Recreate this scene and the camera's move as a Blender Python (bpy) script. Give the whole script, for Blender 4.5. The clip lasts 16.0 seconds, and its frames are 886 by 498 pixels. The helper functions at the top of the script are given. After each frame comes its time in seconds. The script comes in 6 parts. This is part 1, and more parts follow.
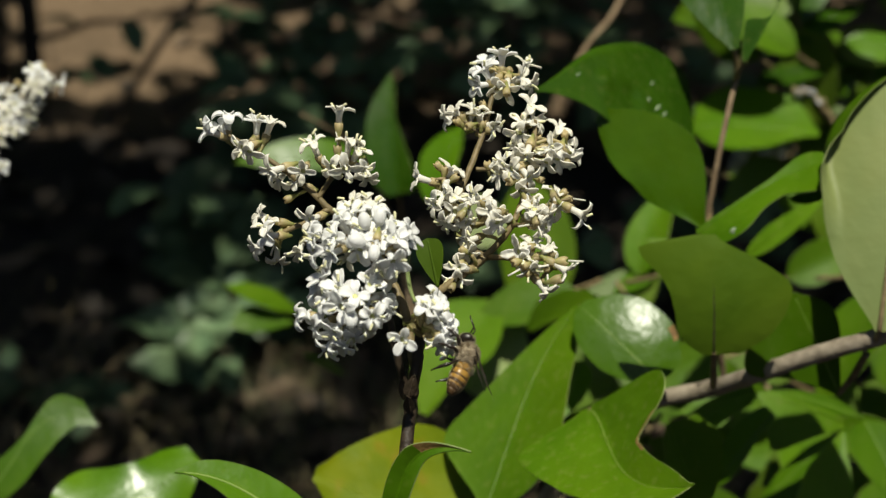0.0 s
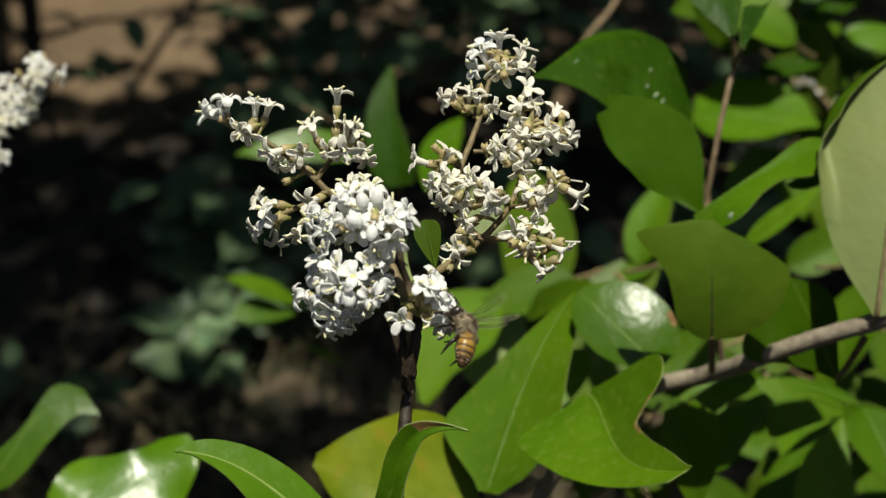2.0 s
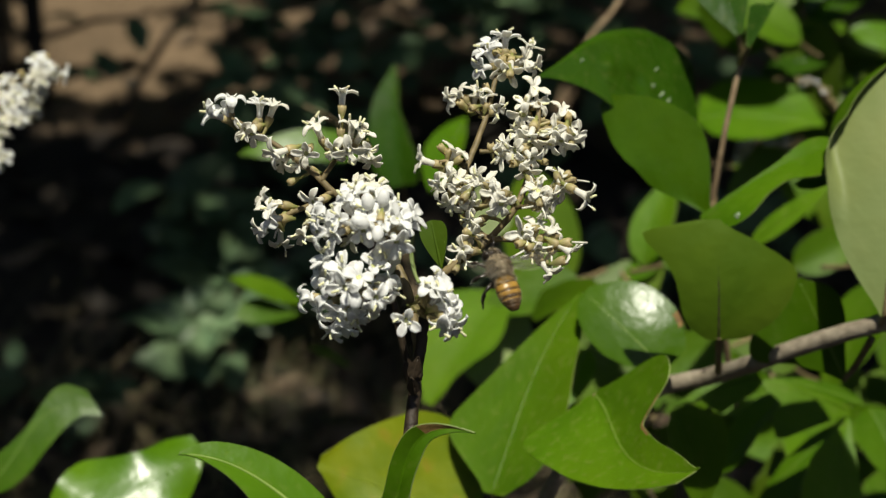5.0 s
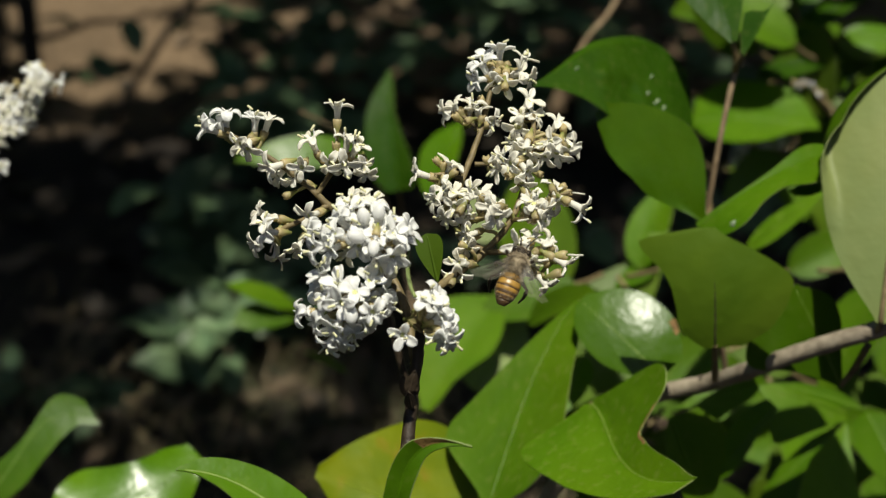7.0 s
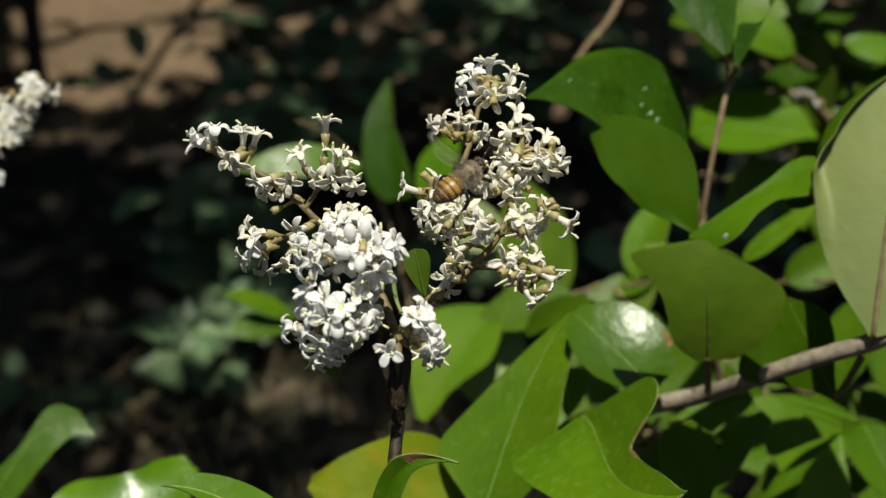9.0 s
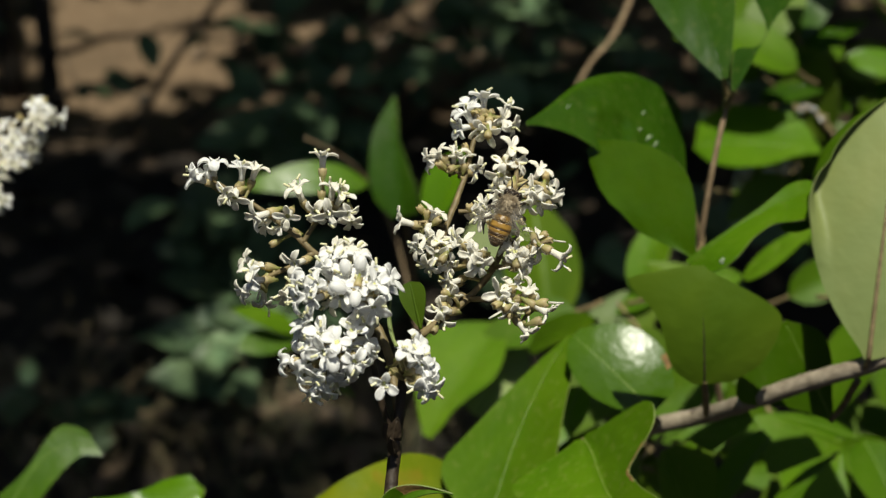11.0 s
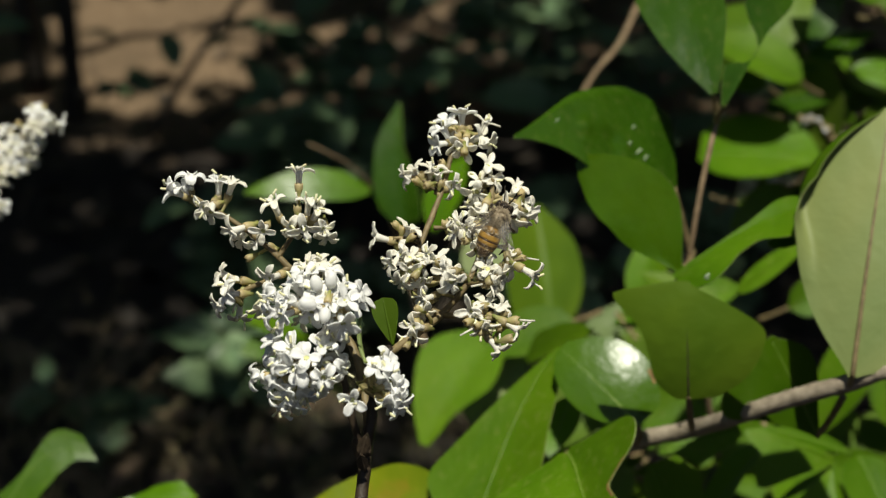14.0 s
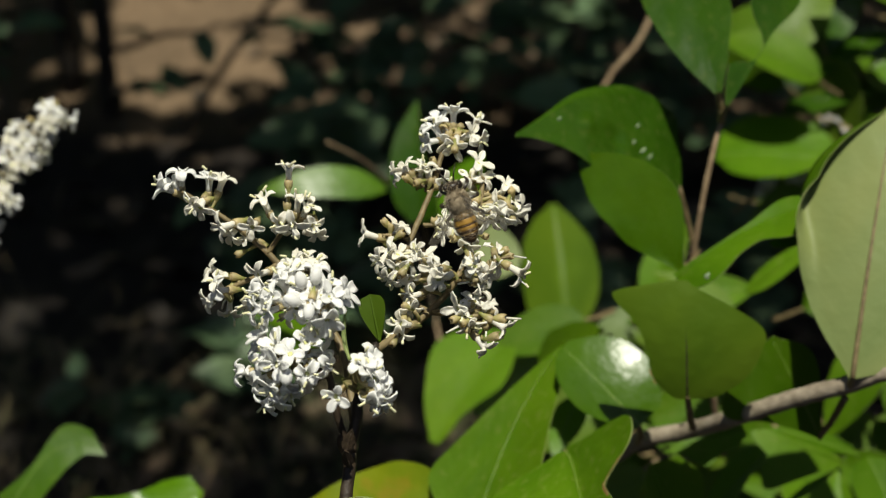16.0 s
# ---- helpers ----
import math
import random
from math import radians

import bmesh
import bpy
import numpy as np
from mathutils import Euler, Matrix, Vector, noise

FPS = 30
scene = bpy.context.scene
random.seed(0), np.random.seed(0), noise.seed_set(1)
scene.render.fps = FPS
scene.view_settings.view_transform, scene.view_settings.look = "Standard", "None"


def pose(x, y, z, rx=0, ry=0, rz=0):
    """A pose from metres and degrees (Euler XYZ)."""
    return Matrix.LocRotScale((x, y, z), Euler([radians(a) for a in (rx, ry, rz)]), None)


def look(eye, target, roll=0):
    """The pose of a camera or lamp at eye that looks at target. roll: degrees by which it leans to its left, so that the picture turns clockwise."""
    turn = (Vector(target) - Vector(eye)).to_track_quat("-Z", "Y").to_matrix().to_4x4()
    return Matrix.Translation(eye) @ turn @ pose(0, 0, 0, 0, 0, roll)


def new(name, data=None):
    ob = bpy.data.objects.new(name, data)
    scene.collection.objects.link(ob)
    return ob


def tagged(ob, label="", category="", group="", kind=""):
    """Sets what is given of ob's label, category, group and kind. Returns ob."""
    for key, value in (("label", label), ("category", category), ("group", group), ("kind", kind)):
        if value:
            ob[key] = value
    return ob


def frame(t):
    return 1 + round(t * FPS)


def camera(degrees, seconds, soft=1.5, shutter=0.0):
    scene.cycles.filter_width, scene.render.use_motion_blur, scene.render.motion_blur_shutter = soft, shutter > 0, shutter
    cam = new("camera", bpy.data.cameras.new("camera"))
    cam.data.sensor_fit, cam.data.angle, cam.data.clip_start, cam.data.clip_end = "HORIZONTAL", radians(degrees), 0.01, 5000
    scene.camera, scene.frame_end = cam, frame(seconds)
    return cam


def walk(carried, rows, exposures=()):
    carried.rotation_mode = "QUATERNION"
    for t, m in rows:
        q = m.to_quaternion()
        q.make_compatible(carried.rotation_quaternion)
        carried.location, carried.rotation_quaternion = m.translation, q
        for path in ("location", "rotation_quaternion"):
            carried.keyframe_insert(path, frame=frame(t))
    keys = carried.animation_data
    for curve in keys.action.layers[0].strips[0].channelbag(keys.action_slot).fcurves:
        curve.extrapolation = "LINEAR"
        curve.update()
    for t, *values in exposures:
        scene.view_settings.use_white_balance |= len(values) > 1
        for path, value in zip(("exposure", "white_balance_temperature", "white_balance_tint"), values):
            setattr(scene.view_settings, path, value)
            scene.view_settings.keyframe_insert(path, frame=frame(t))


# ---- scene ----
# The camera and its path
cam = camera(30.00, 16.0, soft=1.3)
PATH = [
    (0.0, pose(0.0000, 0.0002, 1.1502, 59.95, -0.06, 0.04)),
    (0.5, pose(0.0006, 0.0001, 1.1487, 60.07, 0.19, -0.09)),
    (1.0, pose(0.0016, -0.0015, 1.1486, 60.10, 0.27, -0.24)),
    (1.5, pose(0.0015, -0.0027, 1.1487, 59.92, 0.17, -0.12)),
    (2.0, pose(0.0010, -0.0031, 1.1480, 59.92, 0.09, 0.06)),
    (2.5, pose(0.0006, -0.0028, 1.1472, 59.91, 0.24, 0.19)),
    (3.0, pose(-0.0007, -0.0035, 1.1471, 59.93, 0.19, 0.35)),
    (3.5, pose(-0.0004, -0.0035, 1.1470, 59.95, 0.21, 0.33)),
    (4.0, pose(0.0006, -0.0025, 1.1468, 59.95, 0.15, 0.18)),
    (6.5, pose(-0.0005, -0.0003, 1.1489, 59.81, 0.24, -0.03)),
    (7.0, pose(0.0004, 0.0004, 1.1497, 59.84, 0.43, -0.18)),
    (7.5, pose(0.0014, 0.0024, 1.1486, 59.91, 0.56, -0.20)),
    (8.0, pose(0.0023, 0.0028, 1.1498, 59.95, 0.56, -0.17)),
    (8.5, pose(0.0033, 0.0025, 1.1507, 59.97, 0.50, -0.09)),
    (9.0, pose(0.0040, 0.0016, 1.1513, 60.01, 0.48, 0.02)),
    (11.5, pose(0.0095, -0.0002, 1.1609, 60.11, 0.98, 0.39)),
    (12.0, pose(0.0111, 0.0009, 1.1615, 60.12, 0.91, 0.51)),
    (12.5, pose(0.0128, 0.0010, 1.1613, 60.14, 0.81, 0.63)),
    (13.0, pose(0.0148, 0.0009, 1.1616, 60.15, 0.65, 0.83)),
    (13.5, pose(0.0162, 0.0001, 1.1627, 60.11, 0.66, 0.98)),
    (14.0, pose(0.0186, 0.0003, 1.1629, 60.11, 0.85, 1.41)),
    (14.5, pose(0.0202, 0.0010, 1.1614, 60.14, 0.93, 1.67)),
    (15.0, pose(0.0221, 0.0009, 1.1616, 60.14, 1.02, 2.06)),
    (15.5, pose(0.0248, 0.0008, 1.1627, 60.08, 1.20, 2.42)),
    (16.0, pose(0.0288, 0.0004, 1.1625, 60.10, 1.18, 2.74)),
]
walk(cam, PATH)
cam.data.dof.use_dof = True
cam.data.dof.focus_distance = 0.335
cam.data.dof.aperture_fstop = 20.0

# World, sun and exposure
world = bpy.data.worlds.new("sky")
scene.world = world
world.use_nodes = True
sky = world.node_tree.nodes.new("ShaderNodeTexSky")
sky.sky_type = 'NISHITA'
sky.sun_disc = False
sky.sun_elevation = radians(69)
sky.sun_rotation = radians(160)
world.node_tree.links.new(sky.outputs[0], world.node_tree.nodes["Background"].inputs[0])
world.node_tree.nodes["Background"].inputs[1].default_value = 0.05
SUN_WAY = Vector((0.05, -0.20, 0.98))
sun = new("sun", bpy.data.lights.new("sun", 'SUN'))
sun.data.energy, sun.data.angle, sun.data.color = 5.0, radians(0.53), (0.975, 0.94, 0.79)
sun.matrix_world = look(SUN_WAY * 10, (0, 0, 0))
scene.view_settings.exposure = 0.07


# Materials
def shader(name):
    m = bpy.data.materials.new(name)
    m.use_nodes = True
    nt = m.node_tree
    return m, nt, nt.nodes["Principled BSDF"], nt.nodes["Material Output"]


def ramp(nt, fac, stops):
    r = nt.nodes.new("ShaderNodeValToRGB")
    els = r.color_ramp.elements
    while len(els) < len(stops):
        els.new(0.5)
    for e, (p, c) in zip(els, stops):
        e.position, e.color = p, (*c, 1)
    nt.links.new(fac, r.inputs[0])
    return r.outputs[0]


def noise_of(nt, scale, detail=4.0, rough=0.55, coord="Object"):
    tc = nt.nodes.new("ShaderNodeTexCoord")
    n = nt.nodes.new("ShaderNodeTexNoise")
    n.inputs["Scale"].default_value, n.inputs["Detail"].default_value, n.inputs["Roughness"].default_value = scale, detail, rough
    nt.links.new(tc.outputs[coord], n.inputs["Vector"])
    return n.outputs["Fac"]


def mixed(nt, a, b, fac, blend='MIX'):
    """A colour mix; a and b are sockets or colours, fac a socket or a number."""
    n = nt.nodes.new("ShaderNodeMix")
    n.data_type, n.blend_type = 'RGBA', blend
    for slot, v in ((6, a), (7, b), (0, fac)):
        if isinstance(v, bpy.types.NodeSocket):
            nt.links.new(v, n.inputs[slot])
        else:
            n.inputs[slot].default_value = v if slot == 0 else (*v, 1)
    return n.outputs[2]


def maths(nt, op, a, b=0.0):
    n = nt.nodes.new("ShaderNodeMath")
    n.operation = op
    for i, v in enumerate((a, b)):
        if isinstance(v, bpy.types.NodeSocket):
            nt.links.new(v, n.inputs[i])
        else:
            n.inputs[i].default_value = v
    return n.outputs[0]


def bumped(nt, bsdf, height, strength, distance):
    b = nt.nodes.new("ShaderNodeBump")
    b.inputs["Strength"].default_value, b.inputs["Distance"].default_value = strength, distance
    nt.links.new(height, b.inputs["Height"])
    nt.links.new(b.outputs[0], bsdf.inputs["Normal"])
    return b


def vary(nt, colour, lo, hi):
    """Each object takes its own brightness between lo and hi."""
    info = nt.nodes.new("ShaderNodeObjectInfo")
    k = maths(nt, 'MULTIPLY_ADD', info.outputs["Random"], hi - lo)
    k.node.inputs[2].default_value = lo
    g = nt.nodes.new("ShaderNodeCombineColor")
    for i in range(3):
        nt.links.new(k, g.inputs[i])
    return mixed(nt, colour, g.outputs[0], 1.0, 'MULTIPLY')


def translucent(nt, bsdf, out, colour, amount):
    t = nt.nodes.new("ShaderNodeBsdfTranslucent")
    m = nt.nodes.new("ShaderNodeMixShader")
    if isinstance(colour, bpy.types.NodeSocket):
        nt.links.new(colour, t.inputs[0])
    else:
        t.inputs[0].default_value = (*colour, 1)
    m.inputs[0].default_value = amount
    nt.links.new(bsdf.outputs[0], m.inputs[1])
    nt.links.new(t.outputs[0], m.inputs[2])
    nt.links.new(m.outputs[0], out.inputs[0])


def leaf_material(name, dark, light, glow, rough, amount, spots=0.0, lo=0.8, hi=1.2, vein=0.07, spot_scale=420, spot=(0.42, 0.38, 0.12), relief=0.20, relief_scale=130, spec=0.33):
    """A leaf skin: mottled green with faint side veins (from the blade's own uv), a waxy gloss and light that comes through."""
    m, nt, b, out = shader(name)
    base = ramp(nt, noise_of(nt, 55, 5), [(0.3, dark), (0.7, light)])
    patch = ramp(nt, noise_of(nt, 17, 3), [(0.40, (0, 0, 0)), (0.72, (1, 1, 1))])
    base = mixed(nt, base, (light[0] * 1.45, light[1] * 1.18, light[2]), maths(nt, 'MULTIPLY', patch, 0.7))
    uv = nt.nodes.new("ShaderNodeUVMap")
    sep = nt.nodes.new("ShaderNodeSeparateXYZ")
    nt.links.new(uv.outputs[0], sep.inputs[0])
    across = maths(nt, 'ABSOLUTE', maths(nt, 'SUBTRACT', sep.outputs[0], 0.5))
    slant = maths(nt, 'SUBTRACT', sep.outputs[1], maths(nt, 'MULTIPLY', across, 0.55))
    wobble = maths(nt, 'MULTIPLY', noise_of(nt, 60, 3), 0.11)
    wave = maths(nt, 'SINE', maths(nt, 'MULTIPLY', maths(nt, 'ADD', slant, wobble), 52.0))
    line = maths(nt, 'MULTIPLY', maths(nt, 'POWER', maths(nt, 'MAXIMUM', wave, 0.0), 14.0), vein)
    col = mixed(nt, base, tuple(min(1, c * 1.5 + 0.02) for c in light), line)
    if spots:
        fine = ramp(nt, noise_of(nt, spot_scale, 3), [(0.56, (0, 0, 0)), (0.65, (1, 1, 1))])
        col = mixed(nt, col, spot, maths(nt, 'MULTIPLY', fine, spots))
    col = vary(nt, col, lo, hi)
    nt.links.new(col, b.inputs["Base Color"])
    r = maths(nt, 'MULTIPLY_ADD', noise_of(nt, 160, 4), 0.22)
    r.node.inputs[2].default_value = rough - 0.10
    nt.links.new(r, b.inputs["Roughness"])
    b.inputs["Specular IOR Level"].default_value = spec
    h = maths(nt, 'ADD', maths(nt, 'MULTIPLY', noise_of(nt, relief_scale, 3), 1.0), maths(nt, 'MULTIPLY', line, -0.06))
    bumped(nt, b, h, relief, 0.002)
    translucent(nt, b, out, vary(nt, mixed(nt, glow, base, 0.25), lo, hi), amount)
    return m


LEAF_TOP = leaf_material("leaf_upper", (0.052, 0.130, 0.002), (0.084, 0.188, 0.004), (0.25, 0.46, 0.01), 0.34, 0.34, spots=0.05)
LEAF_YOUNG = leaf_material("leaf_light_green", (0.085, 0.185, 0.003), (0.130, 0.260, 0.006), (0.36, 0.60, 0.02), 0.50, 0.42, spots=0.10, spec=0.24)
LEAF_MATT = leaf_material("leaf_matt_upper", (0.060, 0.140, 0.002), (0.095, 0.200, 0.004), (0.28, 0.48, 0.01), 0.50, 0.36, spots=0.10, spec=0.24)
LEAF_UNDER = leaf_material("leaf_underside", (0.23, 0.31, 0.10), (0.29, 0.36, 0.13), (0.26, 0.42, 0.05), 0.50, 0.30, vein=0.08)
LEAF_OLD = leaf_material("leaf_yellowing", (0.09, 0.21, 0.002), (0.30, 0.36, 0.004), (0.50, 0.62, 0.01), 0.46, 0.40, spots=0.5, spot_scale=110, spot=(0.40, 0.26, 0.02), spec=0.2)
LEAF_GLOSS = leaf_material("leaf_waxy_upper", (0.052, 0.130, 0.002), (0.082, 0.182, 0.004), (0.22, 0.46, 0.01), 0.26, 0.30, relief=0.24, relief_scale=100)
# darker leaf copy: shade on the cupped and back leaves put into its colour
LEAF_DIMMED = leaf_material("leaf_dimmed_green", (0.066, 0.128, 0.005), (0.098, 0.172, 0.009), (0.24, 0.42, 0.01), 0.48, 0.30, vein=0.05)
LEAF_DARK = leaf_material("leaf_dark_upper", (0.020, 0.060, 0.002), (0.034, 0.092, 0.004), (0.12, 0.30, 0.03), 0.26, 0.22, spots=0.05, relief=0.22, relief_scale=70)


def plain_material(name, a, b_col, scale, rough, bump=0.0, dist=0.001, lo=0.85, hi=1.15, through_amount=0.0, spec=0.5, metal=0.0):
    m, nt, b, out = shader(name)
    col = vary(nt, ramp(nt, noise_of(nt, scale, 5), [(0.3, a), (0.7, b_col)]), lo, hi)
    nt.links.new(col, b.inputs["Base Color"])
    b.inputs["Roughness"].default_value = rough
    b.inputs["Specular IOR Level"].default_value = spec
    b.inputs["Metallic"].default_value = metal
    if bump:
        bumped(nt, b, noise_of(nt, scale * 2.2, 6), bump, dist)
    if through_amount:
        translucent(nt, b, out, b_col, through_amount)
    return m


MIDRIB = plain_material("midrib", (0.085, 0.17, 0.012), (0.13, 0.22, 0.025), 120, 0.45)
RIB_PALE = plain_material("pale_midrib", (0.15, 0.25, 0.035), (0.24, 0.33, 0.065), 150, 0.45)
BARK = plain_material("grey_brown_bark", (0.20, 0.16, 0.11), (0.42, 0.36, 0.27), 240, 0.8, 0.6, 0.0008)
BARK_DARK = plain_material("dark_stem_bark", (0.014, 0.009, 0.006), (0.065, 0.045, 0.026), 420, 0.55, 0.5, 0.0006)
TWIG = plain_material("tan_twig_bark", (0.20, 0.135, 0.075), (0.33, 0.24, 0.14), 300, 0.75, 0.5, 0.0008)
STALK = plain_material("green_brown_stalk", (0.11, 0.085, 0.036), (0.24, 0.18, 0.085), 400, 0.6, 0.4, 0.0005)
PETAL = plain_material("white_petal", (0.88, 0.88, 0.86), (0.93, 0.93, 0.91), 600, 0.45, 0.2, 0.0002, 0.96, 1.0, 0.30, 0.30)
PETAL_OLD = plain_material("cream_petal", (0.88, 0.84, 0.70), (0.95, 0.94, 0.89), 330, 0.5, 0.25, 0.0003, 0.93, 1.0, 0.30, 0.25)
CALYX, cnt, cb, cout = shader("tan_calyx")
csep = cnt.nodes.new("ShaderNodeSeparateXYZ")
ctc = cnt.nodes.new("ShaderNodeTexCoord")
cnt.links.new(ctc.outputs["Generated"], csep.inputs[0])
cfac = maths(cnt, 'ADD', csep.outputs[2], maths(cnt, 'MULTIPLY', noise_of(cnt, 700, 3), 0.3))
ccol = vary(cnt, ramp(cnt, cfac, [(0.30, (0.31, 0.34, 0.10)), (0.62, (0.48, 0.44, 0.18)), (0.95, (0.58, 0.48, 0.26))]), 0.75, 1.2)
cnt.links.new(ccol, cb.inputs["Base Color"])
cb.inputs["Roughness"].default_value = 0.42
bumped(cnt, cb, noise_of(cnt, 900, 4), 0.35, 0.0004)
translucent(cnt, cb, cout, ccol, 0.42)
THROAT_GREEN = plain_material("yellow_green_throat", (0.42, 0.46, 0.16), (0.60, 0.60, 0.28), 900, 0.6)
ANTHER = plain_material("pale_yellow_anther", (0.62, 0.60, 0.32), (0.78, 0.76, 0.52), 900, 0.7, 0.4, 0.0003)
PALE_FLECK = plain_material("pale_green_fleck", (0.10, 0.17, 0.07), (0.26, 0.32, 0.20), 700, 0.55, 0.4, 0.0004)
SCAR = plain_material("dry_brown_leaf_edge", (0.10, 0.05, 0.015), (0.30, 0.18, 0.05), 500, 0.8, 0.5, 0.0006)


# Mesh helpers
def part(name, bm, material, parent=None, label="", smooth=True):
    """Links a bmesh as one mesh object, under a thing or a part where one is given."""
    me = bpy.data.meshes.new(name)
    bm.to_mesh(me)
    bm.free()
    for m in material if isinstance(material, (list, tuple)) else [material]:
        me.materials.append(m)
    for p in me.polygons:
        p.use_smooth = smooth
    ob = new(name, me)
    ob.parent = parent
    return tagged(ob, label) if label else ob


def shared(name, me, parent, m, label=""):
    """One more object on a mesh that is there already, posed in its parent's space."""
    ob = new(name, me)
    ob.parent = parent
    ob.matrix_basis = m
    return tagged(ob, label) if label else ob


def smoothed(points, n):
    """A Catmull-Rom line through the points, n steps a span."""
    pts = [Vector(p) for p in points]
    ext = [2 * pts[0] - pts[1], *pts, 2 * pts[-1] - pts[-2]]
    out = []
    for i in range(len(pts) - 1):
        a, b, c, d = ext[i:i + 4]
        for k in range(n):
            t = k / n
            out.append(0.5 * (2 * b + (c - a) * t + (2 * a - 5 * b + 4 * c - d) * t * t + (3 * b - a - 3 * c + d) * t ** 3))
    return out + [pts[-1]]


def tube(bm, line, radii, sides=8, rough=0.0):
    """A tapered, slightly knobbly tube along a line. radii: at the start and the end, or one for each point."""
    n = len(line)
    if len(radii) == 2:
        radii = [radii[0] + (radii[1] - radii[0]) * i / (n - 1) for i in range(n)]
    rings, side = [], None
    for i, p in enumerate(line):
        way = (line[min(i + 1, n - 1)] - line[max(i - 1, 0)]).normalized()
        if side is None:
            side = way.orthogonal().normalized()
        side = (side - way * side.dot(way)).normalized()
        up = way.cross(side)
        ring = []
        for k in range(sides):
            a = 2 * math.pi * k / sides
            r = radii[i] * (1 + rough * noise.noise(Vector((i * 0.7, math.cos(a) * 1.3, math.sin(a) * 1.3))))
            ring.append(bm.verts.new(p + (side * math.cos(a) + up * math.sin(a)) * r))
        rings.append(ring)
    for a, b in zip(rings, rings[1:]):
        for k in range(sides):
            bm.faces.new((a[k], a[(k + 1) % sides], b[(k + 1) % sides], b[k]))
    bm.faces.new(rings[0][::-1])
    bm.faces.new(rings[-1])


def axes(origin, way, face):
    """A pose with +y along way and +z as near face as it can be."""
    y = Vector(way).normalized()
    z = Vector(face) - y * Vector(face).dot(y)
    z = z.normalized() if z.length > 1e-6 else y.orthogonal().normalized()
    return Matrix.Translation(origin) @ Matrix((y.cross(z), y, z)).transposed().to_4x4()


def blade(length, width, curl=0, fold=0, cup=0, twist=0, wave=0, waves=2.0, fat=0.75, blunt=0.75, bow=0.0, heel=None, slant=None, roll=None, dents=(), rim_right=None, rim_left=None, scar=None, thick=0.00026, nu=18, nv=10):
    """A leaf blade from the base at the origin to the tip at (0, length, 0), its upper side towards +z. curl: degrees by which it arches over its
    length; fold: degrees by which each half rises from the midrib; cup: degrees by which its rims turn up; heel: (side, slant) by which a half reaches back past the base; slant: (side, slant) by which a half leans to the tip; roll: (side, where it starts, degrees, from, to) of a rolled margin that sets in between two places along the blade; dents: (across, along, radius, height) of blisters. Two skins, joined at the rim: the first material above, the second below. Also returns the midrib's line."""
    ang, line = radians(curl), []
    y = z = 0.0
    for i in range(nu + 1):
        line.append((y, z, ang * (0.5 - i / nu)))
        a = ang * (0.5 - (i + 0.5) / nu)
        y, z = y + math.cos(a), z + math.sin(a)
    k = length / line[-1][0]
    bm = bmesh.new()
    uv = bm.loops.layers.uv.new("UVMap")
    grid, rib = [], []
    for i, (y, z, a) in enumerate(line):
        s = i / nu
        half = width / 2 * max(0.0, math.sin(math.pi * min(1, s) ** fat)) ** blunt
        half = max(half, width * 0.012)
        row = []
        tw = radians(twist) * (s - 0.5)
        for j in range(nv + 1):
            v = 2 * j / nv - 1
            w = half
            rim = rim_right if v > 0 else rim_left
            if rim:
                w = width / 2 * float(np.mean(np.interp([s + o for o in (-0.035, -0.018, 0, 0.018, 0.035)], [a for a, _ in rim], [b for _, b in rim])))
            d = abs(v) * w
            if abs(cup) > 0.5:
                c = radians(cup) / (width / 2)
                x, h = math.sin(c * d) / c, (1 - math.cos(c * d)) / c
            else:
                x, h = d, 0.0
            ease = float(np.interp(s, roll[3:], (0.02, 1.0))) if roll and len(roll) > 3 else 1.0
            if roll and v and (v > 0) == (roll[0] > 0) and abs(v) > roll[1]:
                c = radians(cup) / (width / 2) if abs(cup) > 0.5 else 1e-6
                d0 = roll[1] * w
                bend = 0.35 * (w - d0)
                a0, q, e = c * d0, radians(roll[2]) * ease / bend, min(d - d0, bend)
                a1, rest = a0 + q * e, max(0.0, d - d0 - bend)
                x = math.sin(a0) / c + (math.sin(a1) - math.sin(a0)) / q + rest * math.cos(a1)
                h = (1 - math.cos(a0)) / c + (math.cos(a0) - math.cos(a1)) / q + rest * math.sin(a1)
            f = radians(fold)
            x, h = x * math.cos(f) - h * math.sin(f), x * math.sin(f) + h * math.cos(f)
            h += wave * width * v * v * math.sin(2 * math.pi * waves * s + (1.3 if v > 0 else 0.2))
            for across, along, radius, rise in dents:
                far = ((v - across) * w) ** 2 + ((s - along) * length) ** 2
                h += rise * math.exp(-far / radius ** 2)
            x = math.copysign(x, v) if v else 0.0
            x, h = x * math.cos(tw) - h * math.sin(tw), x * math.sin(tw) + h * math.cos(tw)
            x += bow * length * 6.75 * s * s * (1 - s)
            back = heel[1] * d * (1 - s) ** 3 if heel and (v > 0) == (heel[0] > 0) else 0.0
            back -= slant[1] * d if slant and (v > 0) == (slant[0] > 0) else 0.0
            p = Vector((x, y * k - h * math.sin(a) - back, z * k + h * math.cos(a)))
            row.append((p, (j / nv, s)))
        grid.append(row)
        rib.append((grid[i][nv // 2][0], a))
    skins = [[], []]
